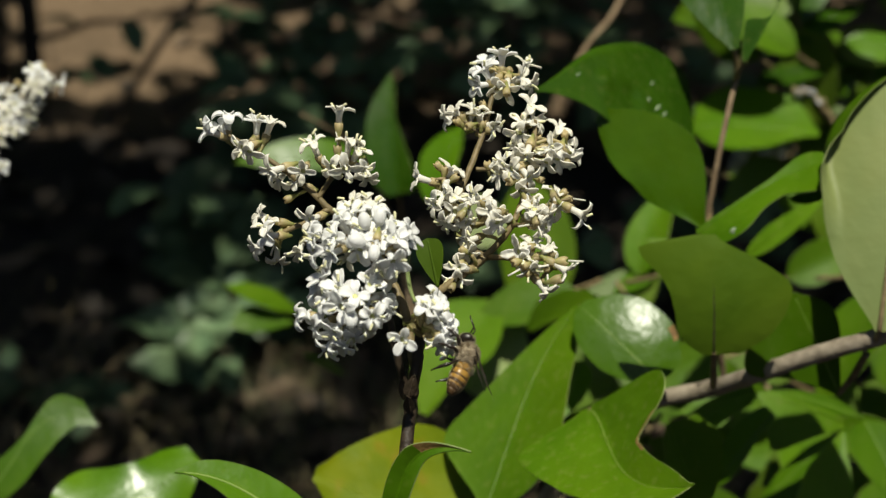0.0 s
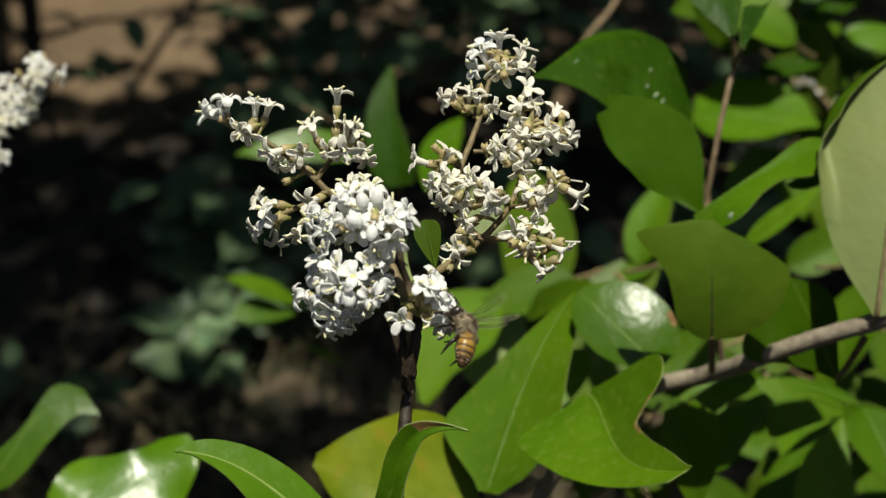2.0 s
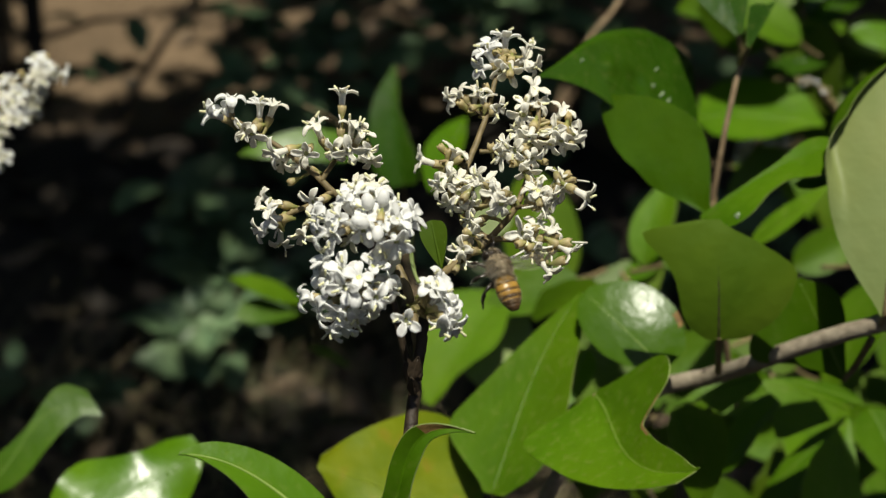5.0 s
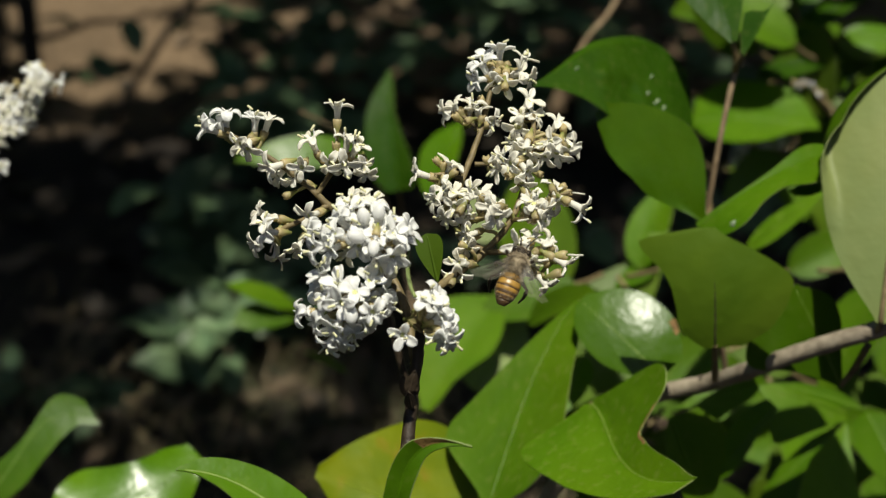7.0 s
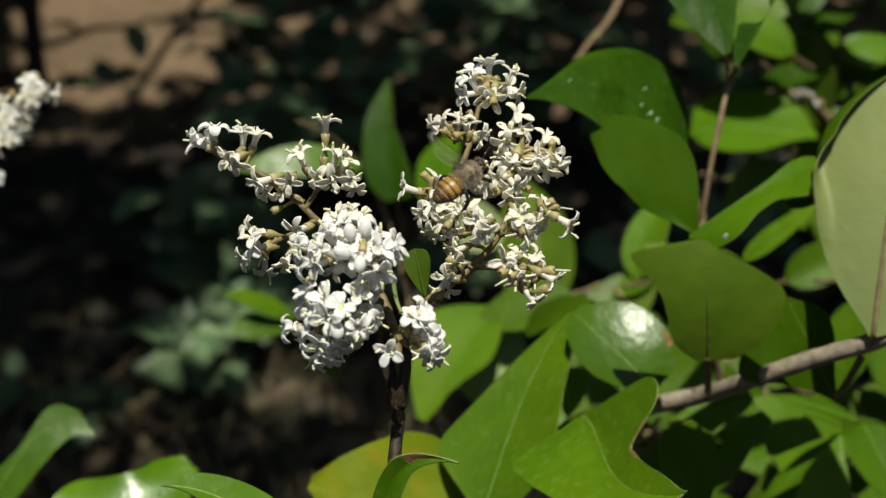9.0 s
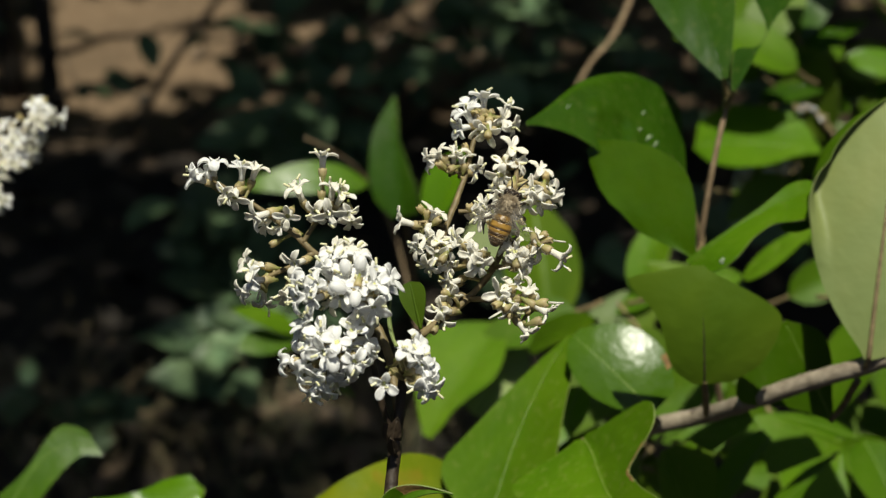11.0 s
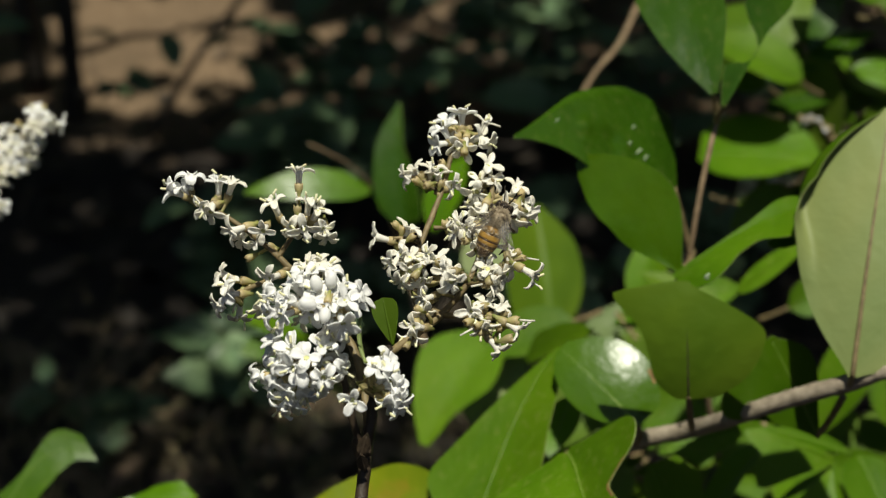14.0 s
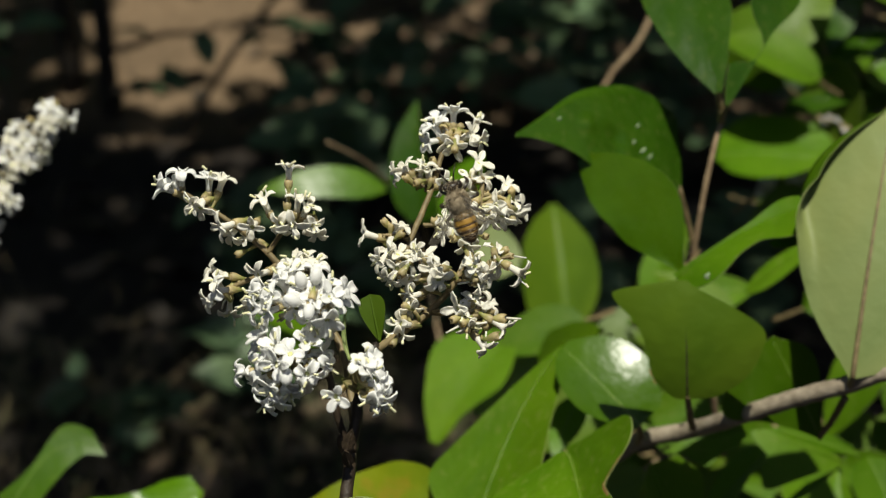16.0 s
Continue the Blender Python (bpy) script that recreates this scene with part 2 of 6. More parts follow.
    for i, row in enumerate(grid):
        for s in skins:
            s.append([])
        for j, (p, _) in enumerate(row):
            dx = row[min(j + 1, nv)][0] - row[max(j - 1, 0)][0]
            dy = grid[min(i + 1, nu)][j][0] - grid[max(i - 1, 0)][j][0]
            nrm = dx.cross(dy)
            nrm = nrm.normalized() if nrm.length > 1e-12 else Vector((0, -math.sin(rib[i][1]), math.cos(rib[i][1])))
            for s, side in zip(skins, (1, -1)):
                s[i].append(bm.verts.new(p + nrm * side * thick / 2))
    at = {}
    for s in skins:
        for i, row in enumerate(s):
            for j, vert in enumerate(row):
                at[vert] = grid[i][j][1]
    faces = []
    for i in range(nu):
        for j in range(nv):
            a, b = skins
            faces.append((bm.faces.new((a[i][j], a[i][j + 1], a[i + 1][j + 1], a[i + 1][j])), 0))
            faces.append((bm.faces.new((b[i][j], b[i + 1][j], b[i + 1][j + 1], b[i][j + 1])), 1))
    if scar:
        for fc, m in faces:
            (v, s) = np.mean([at[x] for x in fc.verts], axis=0)
            if scar[1] < s < scar[2] and (v > 1 - scar[3] if scar[0] > 0 else v < scar[3]):
                fc.tag = True
    rim = [(i, 0) for i in range(nu)] + [(nu, j) for j in range(nv)] + [(i, nv) for i in range(nu, 0, -1)] + [(0, j) for j in range(nv, 0, -1)]
    for (i, j), (p, q) in zip(rim, rim[1:] + rim[:1]):
        fc = bm.faces.new((skins[0][i][j], skins[0][p][q], skins[1][p][q], skins[1][i][j]))
        faces.append((fc, 1))
        for e in fc.edges:
            e.smooth = False
    for fc, m in faces:
        fc.material_index = 2 if fc.tag else m
        for loop in fc.loops:
            loop[uv].uv = at[loop.vert]
    return bm, [p + Vector((0, 0, thick * 0.3)) for p, _ in rib]


def fleck(leaf_ob, at, size, stretch):
    """A thin raised pale patch on the upper side of a leaf, nearest to a place in the leaf's own space."""
    near = min((v for v in leaf_ob.data.vertices if v.normal.z > 0), key=lambda v: (v.co - at).length)
    out = near.normal.normalized()
    side = out.orthogonal().normalized()
    ahead = out.cross(side)
    rnd = random.Random(int(at.x * 1e6) + int(at.y * 1e6))
    bm = bmesh.new()
    low, high = [], []
    for i in range(12):
        a, k = i * math.pi / 6, rnd.uniform(0.55, 1.15)
        d = (side * math.cos(a) / stretch + ahead * math.sin(a)) * size * k
        low.append(bm.verts.new(at + d))
        high.append(bm.verts.new(at + d * 0.7 + out * 0.00022))
    bm.faces.new(high)
    for i in range(12):
        bm.faces.new((low[i], low[(i + 1) % 12], high[(i + 1) % 12], high[i]))
    part("crust", bm, PALE_FLECK, leaf_ob)


def leaf(parent, base, tip, width, face, skin=None, petiole=None, under=None, label="", vein=None, keel=1.0, flecks=(), **shape):
    """A leaf with its midrib, its stalk down to the point petiole, and its flecks (place, size, stretch), as parts of a shrub or shoot."""
    base, tip = Vector(base), Vector(tip)
    bm, rib = blade((tip - base).length, width, **shape)
    ob = part("leaf", bm, [skin or LEAF_TOP, under or LEAF_UNDER, SCAR], parent, label)
    ob.matrix_basis = axes(base, tip - base, face)
    for at, size, stretch in flecks:
        fleck(ob, ob.matrix_basis.inverted() @ Vector(at), size, stretch)
    for p in list(ob.data.polygons)[-2 * (shape.get("nu", 18) + shape.get("nv", 10)):]:
        p.use_smooth = False
    bm = bmesh.new()
    n = len(rib)
    tube(bm, rib[:-1], [keel * (0.00030 * (1 - i / n) + 0.00010) for i in range(n - 1)], 6)
    part("midrib", bm, vein or (skin if skin not in (None, LEAF_TOP) else MIDRIB), ob)
    if petiole:
        bm = bmesh.new()
        end = ob.matrix_basis.inverted() @ Vector(petiole)
        line = smoothed([end, end * 0.45 + Vector((0, -0.0008, -0.001)), Vector((0, 0.001, 0))], 5)
        tube(bm, line, (0.0011, 0.0008), 7)
        part("leaf_stalk", bm, STALK, ob)
    return ob


# The ground: one sheet, finer near the shrub
def spaced():
    near = [-1.6 + i * 0.04 for i in range(81)]
    far = [1.6 + 0.05 * 1.22 ** i for i in range(2, 46)]
    return [-v for v in reversed(far)] + near + far


def ground_height(x, y):
    d = max(abs(x), abs(y - 2))
    k = 1 / (1 + max(0, d - 6) * 0.05)
    return k * (0.030 * noise.noise(Vector((x * 1.7, y * 1.7, 3))) + 0.012 * noise.noise(Vector((x * 7, y * 7, 9)))) - 0.01


def build_ground():
    xs, ys = spaced(), [v + 2.0 for v in spaced()]
    verts = [(x, y, ground_height(x, y)) for y in ys for x in xs]
    n = len(xs)
    faces = [(j * n + i, j * n + i + 1, (j + 1) * n + i + 1, (j + 1) * n + i) for j in range(len(ys) - 1) for i in range(n - 1)]
    me = bpy.data.meshes.new("ground")
    me.from_pydata(verts, [], faces)
    for p in me.polygons:
        p.use_smooth = True
    m, nt, b, out = shader("bare_soil")
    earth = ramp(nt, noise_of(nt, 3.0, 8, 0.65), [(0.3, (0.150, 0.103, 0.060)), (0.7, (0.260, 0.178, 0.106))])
    shaded_soil = ramp(nt, noise_of(nt, 9.0, 8, 0.65), [(0.3, (0.008, 0.006, 0.005)), (0.7, (0.032, 0.023, 0.016))])
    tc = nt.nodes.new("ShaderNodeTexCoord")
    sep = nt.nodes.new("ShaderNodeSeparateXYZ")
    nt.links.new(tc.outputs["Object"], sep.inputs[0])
    # shade is put into the colour: near-black soil, tan earth along the sunlit strip
    sunlit_strip = maths(nt, 'ABSOLUTE', maths(nt, 'SUBTRACT', maths(nt, 'ADD', sep.outputs[1], maths(nt, 'MULTIPLY', noise_of(nt, 2.2, 5), 0.5)), 3.05))
    a = mixed(nt, earth, shaded_soil, ramp(nt, sunlit_strip, [(0.36, (0, 0, 0)), (0.46, (1, 1, 1))]))
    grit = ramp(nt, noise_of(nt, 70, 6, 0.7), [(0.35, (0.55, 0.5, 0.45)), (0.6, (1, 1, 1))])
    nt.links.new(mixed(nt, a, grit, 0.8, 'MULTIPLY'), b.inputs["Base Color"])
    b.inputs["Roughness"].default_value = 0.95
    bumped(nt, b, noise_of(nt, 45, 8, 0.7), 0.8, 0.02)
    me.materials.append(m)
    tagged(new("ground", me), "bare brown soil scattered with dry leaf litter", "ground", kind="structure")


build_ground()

# The main flowering shoot: stalk, side branches, florets
panicle = tagged(new("flowering_shoot"), "privet shoot bearing a branching head of small white flowers", "flower")
TWIGS = []


def stalk(points, radii, material=None, name="flower_stalk"):
    line = smoothed(points, 6)
    bm = bmesh.new()
    tube(bm, line, [k * 0.85 for k in radii], 9, 0.35)
    TWIGS.extend(line)
    return part(name, bm, material or STALK, panicle)


stalk([(-0.0091, 0.2446, 0.9388), (-0.0082, 0.2511, 0.9500), (-0.0068, 0.2595, 0.9586), (-0.0062, 0.2631, 0.9647)], (0.0017, 0.0015), BARK_DARK, "stem")
stalk([(-0.0062, 0.2631, 0.9647), (-0.0050, 0.2666, 0.9709), (-0.0043, 0.2694, 0.9756), (-0.0030, 0.2718, 0.9799), (-0.0015, 0.2763, 0.9814)], (0.0015, 0.0010), BARK_DARK, "stem")
stalk([(-0.0072, 0.2639, 0.9662), (-0.0091, 0.2652, 0.9745), (-0.0102, 0.2682, 0.9796), (-0.0122, 0.2706, 0.9839)], (0.0010, 0.0007), BARK_DARK)
stalk([(-0.0013, 0.2758, 0.9807), (0.0018, 0.2797, 0.9811), (0.0084, 0.2877, 0.9820), (0.0138, 0.2909, 0.9875), (0.0168, 0.2975, 0.9923), (0.0186, 0.3046, 0.9978), (0.0190, 0.3106, 1.0013)], (0.0010, 0.0006))
stalk([(0.0084, 0.2877, 0.9820), (0.0058, 0.2887, 0.9837), (0.0039, 0.2909, 0.9875), (0.0036, 0.2969, 0.9913), (0.0059, 0.3031, 0.9953), (0.0083, 0.3094, 0.9993), (0.0100, 0.3159, 1.0034), (0.0120, 0.3225, 1.0075)], (0.0009, 0.0006))
stalk([(0.0089, 0.2877, 0.9820), (0.0148, 0.2847, 0.9834), (0.0182, 0.2841, 0.9822), (0.0224, 0.2810, 0.9834)], (0.0007, 0.0005))
stalk([(0.0138, 0.2909, 0.9875), (0.0180, 0.2856, 0.9914), (0.0224, 0.2874, 0.9945), (0.0252, 0.2879, 0.9953)], (0.0006, 0.0004))
stalk([(0.0067, 0.3025, 0.9942), (0.0100, 0.3025, 0.9942), (0.0139, 0.2992, 0.9953)], (0.0006, 0.0004))
stalk([(0.0080, 0.3091, 0.9988), (0.0048, 0.3104, 1.0010), (0.0019, 0.3110, 1.0020)], (0.0006, 0.0004))
stalk([(0.0039, 0.2981, 0.9933), (0.0007, 0.2985, 0.9940), (-0.0016, 0.2985, 0.9940)], (0.0006, 0.0004))
stalk([(-0.0054, 0.2661, 0.9699), (-0.0080, 0.2774, 0.9771), (-0.0117, 0.2835, 0.9813), (-0.0189, 0.2935, 0.9853), (-0.0232, 0.2955, 0.9888), (-0.0275, 0.2975, 0.9923), (-0.0332, 0.2997, 0.9961), (-0.0396, 0.3017, 0.9996), (-0.0436, 0.3030, 1.0018)], (0.0011, 0.0005))
stalk([(-0.0232, 0.2955, 0.9888), (-0.0275, 0.2942, 0.9865), (-0.0321, 0.2932, 0.9848), (-0.0355, 0.2920, 0.9829)], (0.0008, 0.0005))
stalk([(-0.0255, 0.2965, 0.9906), (-0.0235, 0.2981, 0.9933), (-0.0215, 0.2995, 0.9958), (-0.0212, 0.3017, 0.9996)], (0.0007, 0.0005))
stalk([(-0.0103, 0.2743, 0.9842), (-0.0128, 0.2710, 0.9905), (-0.0155, 0.2735, 0.9947), (-0.0165, 0.2785, 0.9975)], (0.0009, 0.0006))
stalk([(-0.0102, 0.2682, 0.9796), (-0.0133, 0.2659, 0.9817), (-0.0176, 0.2662, 0.9822), (-0.0225, 0.2662, 0.9822)], (0.0008, 0.0006))
stalk([(-0.0043, 0.2694, 0.9756), (-0.0029, 0.2653, 0.9806), (-0.0013, 0.2624, 0.9814)], (0.0010, 0.0008), CALYX)
stalk([(-0.0043, 0.2694, 0.9756), (-0.0060, 0.2649, 0.9798), (-0.0072, 0.2618, 0.9803)], (0.0009, 0.0006), CALYX)


# A floret: calyx, tube with four lobes, two stamens. It stands at the origin and opens towards +z
def lathe(bm, profile, sides=10, teeth=0.0):
    """A turned shape about z from (radius, height) pairs; teeth: how far the rim ring, the widest one's neighbour, rises and falls."""
    rings = []
    for i, (r, z) in enumerate(profile):
        rings.append([bm.verts.new((r * math.cos(2 * math.pi * k / sides), r * math.sin(2 * math.pi * k / sides),
                                    z + (teeth * math.cos(4 * 2 * math.pi * k / sides) if teeth and i in (len(profile) - 3, len(profile) - 2) else 0))) for k in range(sides)])
    for a, b in zip(rings, rings[1:]):
        for k in range(sides):
            bm.faces.new((a[k], a[(k + 1) % sides], b[(k + 1) % sides], b[k]))
    bm.faces.new(rings[0][::-1])
    bm.faces.new(rings[-1])


def lobe(bm, turn, length, width, up_from, down_to, cupped, start, up, twist, rough_edge=0.0):
    """One ovate petal from the mouth of the tube outward. It leaves at up_from degrees above the level and ends at down_to degrees below it."""
    n, rows = 8, []
    r, z = start, up
    for i in range(n + 1):
        s = i / n
        a = radians(up_from + (-down_to - up_from) * s ** 1.2)
        w = width / 2 * (0.60 + 0.40 * math.sin(math.pi / 2 * s / 0.42) if s < 0.42 else max(0.04, 1 - ((s - 0.42) / 0.58) ** 2.3) ** 0.62)
        tw = twist * s
        crumple = Vector((noise.noise(Vector((s * 3, turn * 5, up * 9e3))), noise.noise(Vector((s * 3, turn * 5, 7))), noise.noise(Vector((s * 3, turn * 5, 13))))) * rough_edge * s
        row = []
        for v in (-1, -0.6, -0.2, 0.2, 0.6, 1):
            rise = cupped * v * v * w - 0.10 * width * math.exp(-(v / 0.25) ** 2) * (1 - s)
            row.append(Vector((r - math.sin(a) * rise, v * w * math.cos(tw), z + math.cos(a) * rise + v * w * math.sin(tw) + rough_edge * 0.5 * noise.noise(Vector((s * 4, v * 2, turn * 3))))) + crumple)
        rows.append(row)
        r, z = r + length / n * math.cos(a), z + length / n * math.sin(a)
    m = Matrix.Rotation(turn, 3, 'Z')
    skins = [[[bm.verts.new(m @ (p + Vector((0, 0, o)))) for p in row] for row in rows] for o in (0.00014, -0.00014)]
    a, b = skins
    k = len(rows[0]) - 1
    for i in range(n):
        for j in range(k):
            bm.faces.new((a[i][j], a[i + 1][j], a[i + 1][j + 1], a[i][j + 1]))
            bm.faces.new((b[i][j], b[i][j + 1], b[i + 1][j + 1], b[i + 1][j]))
        bm.faces.new((a[i][0], b[i][0], b[i + 1][0], a[i + 1][0]))
        bm.faces.new((a[i][k], a[i + 1][k], b[i + 1][k], b[i][k]))
    for j in range(k):
        bm.faces.new((a[n][j], b[n][j], b[n][j + 1], a[n][j + 1]))


def finished(bm, name, material):
    me = bpy.data.meshes.new(name)
    bmesh.ops.recalc_face_normals(bm, faces=bm.faces)
    bm.to_mesh(me)
    bm.free()
    me.materials.append(material)
    for p in me.polygons:
        p.use_smooth = True
    return me


def corolla(seed, length, width, droop, tube_long, material, rough_edge):
    rnd = random.Random(seed)
    bm = bmesh.new()
    lathe(bm, [(0.00058, 0), (0.00062, tube_long * 0.4), (0.00072, tube_long * 0.75), (0.00100, tube_long), (0.00078, tube_long * 0.98), (0.00045, tube_long * 0.6)], 12)
    for k in range(4):
        lobe(bm, k * math.pi / 2 + rnd.uniform(-0.2, 0.2), length * rnd.uniform(0.9, 1.15), width * rnd.uniform(0.95, 1.2),
             rnd.uniform(15, 40), droop + rnd.uniform(-18, 18), rnd.uniform(0.1, 0.55), 0.00080, tube_long - 0.0001, rnd.uniform(-0.25, 0.25), rough_edge)
    return finished(bm, "corolla", material)


def stamen_pair(seed, tube_long):
    rnd = random.Random(seed)
    out = []
    for k in range(2):
        bm = bmesh.new()
        a = k * math.pi + rnd.uniform(-0.6, 0.6)
        d = Vector((math.cos(a), math.sin(a), 0))
        lean = rnd.uniform(0.3, 1.1)
        foot, top = Vector((0, 0, tube_long * 0.8)) + d * 0.0004, Vector((0, 0, tube_long)) + d * 0.0020 * lean + Vector((0, 0, 0.0019 + rnd.uniform(-0.0009, 0.0007)))
        tube(bm, smoothed([foot, (foot + top) / 2 + d * 0.0003, top], 3), (0.00018, 0.00014), 6)
        filament = finished(bm, "filament", PETAL)
        bm = bmesh.new()
        way = (d * 0.6 + Vector((0, 0, 0.6)) + Vector((rnd.uniform(-1, 1), rnd.uniform(-1, 1), 0)) * 0.6).normalized()
        tube(bm, [top + way * t for t in (-0.0007, -0.0006, -0.0002, 0.0002, 0.0006, 0.0007)], [0.00012, 0.00026, 0.00024, 0.00025, 0.00025, 0.00010], 7)
        out.append((filament, finished(bm, "anther", ANTHER)))
    return out


def calyx_cup(length, radius, mouth=1.0, teeth=0.07):
    """A small club-shaped cup on a narrow foot; mouth: how wide it stands open."""
    bm = bmesh.new()
    lathe(bm, [(radius * 0.36, -length * 0.75), (radius * 0.46, -length * 0.35), (radius * 0.72, length * 0.05), (radius * 0.96, length * 0.4),
               (radius, length * 0.7), (radius * (0.72 + 0.26 * mouth), length), (radius * (0.5 + 0.3 * mouth), length * 0.99), (radius * 0.4, length * 0.6)], 12, length * teeth)
    return finished(bm, "calyx", CALYX)


def bud_head(length, radius):
    bm = bmesh.new()
    n = 10
    lathe(bm, [(radius * (0.45 + 0.02 * i if i < 3 else math.sqrt(max(0.015, 1 - ((i / n - 0.66) / 0.36) ** 2))), length * i / n) for i in range(n + 1)], 12)
    return finished(bm, "bud", PETAL)


FRESH = [corolla(s, 0.0024, 0.0019, (0, 12, 28, 85, 55, 15, 115)[s], 0.0030, PETAL, 0.0002) for s in range(7)]
AGED = [corolla(20 + s, 0.0023, 0.0014, (0, 18, 35, 75, 25, 50, 10, 60)[s], 0.0033, PETAL_OLD, 0.0003) for s in range(8)]
STAMENS = [stamen_pair(40 + s, 0.0030) for s in range(6)]
CALYCES = [calyx_cup(0.0015, 0.00078), calyx_cup(0.0018, 0.00088)]
BUD = bud_head(0.0046, 0.00112)
SPENT = [calyx_cup(0.0017, 0.00080, 0.3, 0.12), calyx_cup(0.0015, 0.00074, 0.1, 0.08), calyx_cup(0.0018, 0.00086, 0.8, 0.16)]
throat = bmesh.new()
lathe(throat, [(0.00020, 0.0022), (0.00048, 0.0024), (0.00050, 0.0025), (0.00030, 0.00245)], 10)
THROAT = finished(throat, "throat", THROAT_GREEN)
MADE = [0]


def floret(parent, kind, place, way, size=1.0, twig=None):
    """A flower at a place (the middle of its open face, or of the bud) that opens towards way, with a short stalk to the nearest branch."""
    rnd = random.Random(1000 + MADE[0])
    MADE[0] += 1
    place, way = Vector(place), Vector(way).normalized()
    size *= rnd.uniform(0.95, 1.15)
    back = {"fresh": 0.0030, "aged": 0.0033, "bud": 0.003, "spent": 0.0015}[kind] * size
    root = place - way * back
    m = Matrix.Translation(root) @ way.to_track_quat('Z', 'Y').to_matrix().to_4x4() @ Matrix.Rotation(rnd.uniform(0, 6.28), 4, 'Z') @ Matrix.Scale(size, 4)
    if kind == "spent":
        ob = shared("floret", rnd.choice(SPENT), parent, m, "spent tan flower cup without petals")
        if rnd.random() < 0.2:
            bm = bmesh.new()
            tube(bm, [Vector((0, 0, 0.002)), Vector((0.0003, 0, 0.0035)), Vector((0.0002, 0.0003, 0.0046))], (0.00022, 0.00018), 5)
            part("style", bm, PETAL_OLD, ob)
    elif kind == "bud":
        ob = shared("floret", BUD, parent, m, "closed white flower bud")
        shared("calyx", CALYCES[0], ob, Matrix.Translation((0, 0, -0.0008)))
    else:
        ob = shared("floret", rnd.choice(FRESH if kind == "fresh" else AGED), parent, m, "open white flower" if kind == "fresh" else "fading cream flower")
        shared("calyx", rnd.choice(CALYCES), ob, Matrix.Translation((0, 0, -0.0012)))
        shared("throat", THROAT, ob, Matrix.Translation((0, 0, 0 if kind == "fresh" else 0.0003)))
        if rnd.random() < (0.75 if kind == "fresh" else 0.45):
            for filament, anther in rnd.choice(STAMENS):
                shared("filament", filament, ob, Matrix())
                shared("anther", anther, ob, Matrix())
    foot = root - way * 0.0018 * size
    near = min(twig or TWIGS, key=lambda p: (p - foot).length + 0.4 * max(0, (p - foot).z))
    if (near - foot).length > 0.0006:
        bm = bmesh.new()
        gap = (near - foot).length
        tube(bm, smoothed([near, (near + foot) / 2 - way * gap * 0.15, foot + way * 0.0006], 4), (0.00042, 0.00038), 6)
        part("flower_stalk", bm, CALYX if gap < 0.006 else STALK, parent)
    return ob


floret(panicle, "fresh", (-0.04795, 0.30342, 1.00257), (-0.90, -0.10, 0.43))
floret(panicle, "fresh", (-0.04370, 0.30497, 1.00526), (0.08, 0.22, 0.97))
floret(panicle, "fresh", (-0.03784, 0.30440, 1.00427), (0.09, 0.31, 0.95))
floret(panicle, "aged", (-0.03496, 0.30440, 1.00427), (0.34, 0.29, 0.90))
floret(panicle, "fresh", (-0.04554, 0.30399, 1.00357), (-0.46, 0.05, 0.89))
floret(panicle, "aged", (-0.04088, 0.29871, 1.00108), (-0.67, -0.73, 0.14))
floret(panicle, "aged", (-0.03917, 0.29814, 1.00009), (-0.12, -0.96, -0.26))
floret(panicle, "aged", (-0.03484, 0.29626, 0.99684), (-0.81, -0.58, -0.01))
floret(panicle, "aged", (-0.03358, 0.29836, 0.99381), (-0.56, -0.76, -0.32))
floret(panicle, "aged", (-0.02835, 0.29626, 0.99684), (-0.15, -0.98, 0.10))
floret(panicle, "aged", (-0.02668, 0.30227, 1.00058), (-0.34, 0.08, 0.94))
floret(panicle, "aged", (-0.02116, 0.30555, 1.00626), (0.03, 0.46, 0.89))
floret(panicle, "aged", (-0.02266, 0.29666, 0.99753), (-0.34, -0.94, -0.03))
floret(panicle, "aged", (-0.01939, 0.29364, 0.99883), (0.30, -0.95, -0.05))
floret(panicle, "aged", (-0.01714, 0.30152, 0.99929), (0.43, -0.06, 0.90))
floret(panicle, "aged", (-0.01598, 0.29939, 0.99560), (0.69, -0.72, -0.05))
floret(panicle, "aged", (-0.01541, 0.29847, 0.99401), (0.15, -0.86, -0.49))
floret(panicle, "aged", (-0.01909, 0.30238, 1.00078), (0.17, 0.21, 0.96))
floret(panicle, "spent", (-0.02150, 0.30169, 0.99959), (0.00, 0.41, 0.91))
floret(panicle, "spent", (-0.02403, 0.30008, 0.99680), (-0.48, 0.15, 0.87))
floret(panicle, "aged", (-0.03036, 0.29824, 0.99361), (-0.86, -0.19, 0.47))
floret(panicle, "spent", (-0.03208, 0.29635, 0.99032), (-0.89, -0.38, -0.26))
floret(panicle, "aged", (-0.03760, 0.29491, 0.98783), (-0.86, -0.06, 0.50))
floret(panicle, "aged", (-0.03575, 0.29085, 0.98747), (-0.43, -0.06, 0.90))
floret(panicle, "fresh", (-0.03575, 0.28983, 0.98569), (-0.80, -0.52, 0.30))
floret(panicle, "aged", (-0.03841, 0.29146, 0.98186), (-0.79, -0.58, -0.20))
floret(panicle, "aged", (-0.02955, 0.29088, 0.98086), (-0.30, -0.84, -0.45))
floret(panicle, "aged", (-0.03415, 0.29313, 0.97795), (-0.00, -0.74, -0.68))
floret(panicle, "spent", (-0.03300, 0.29410, 0.98644), (-0.96, -0.09, 0.25))
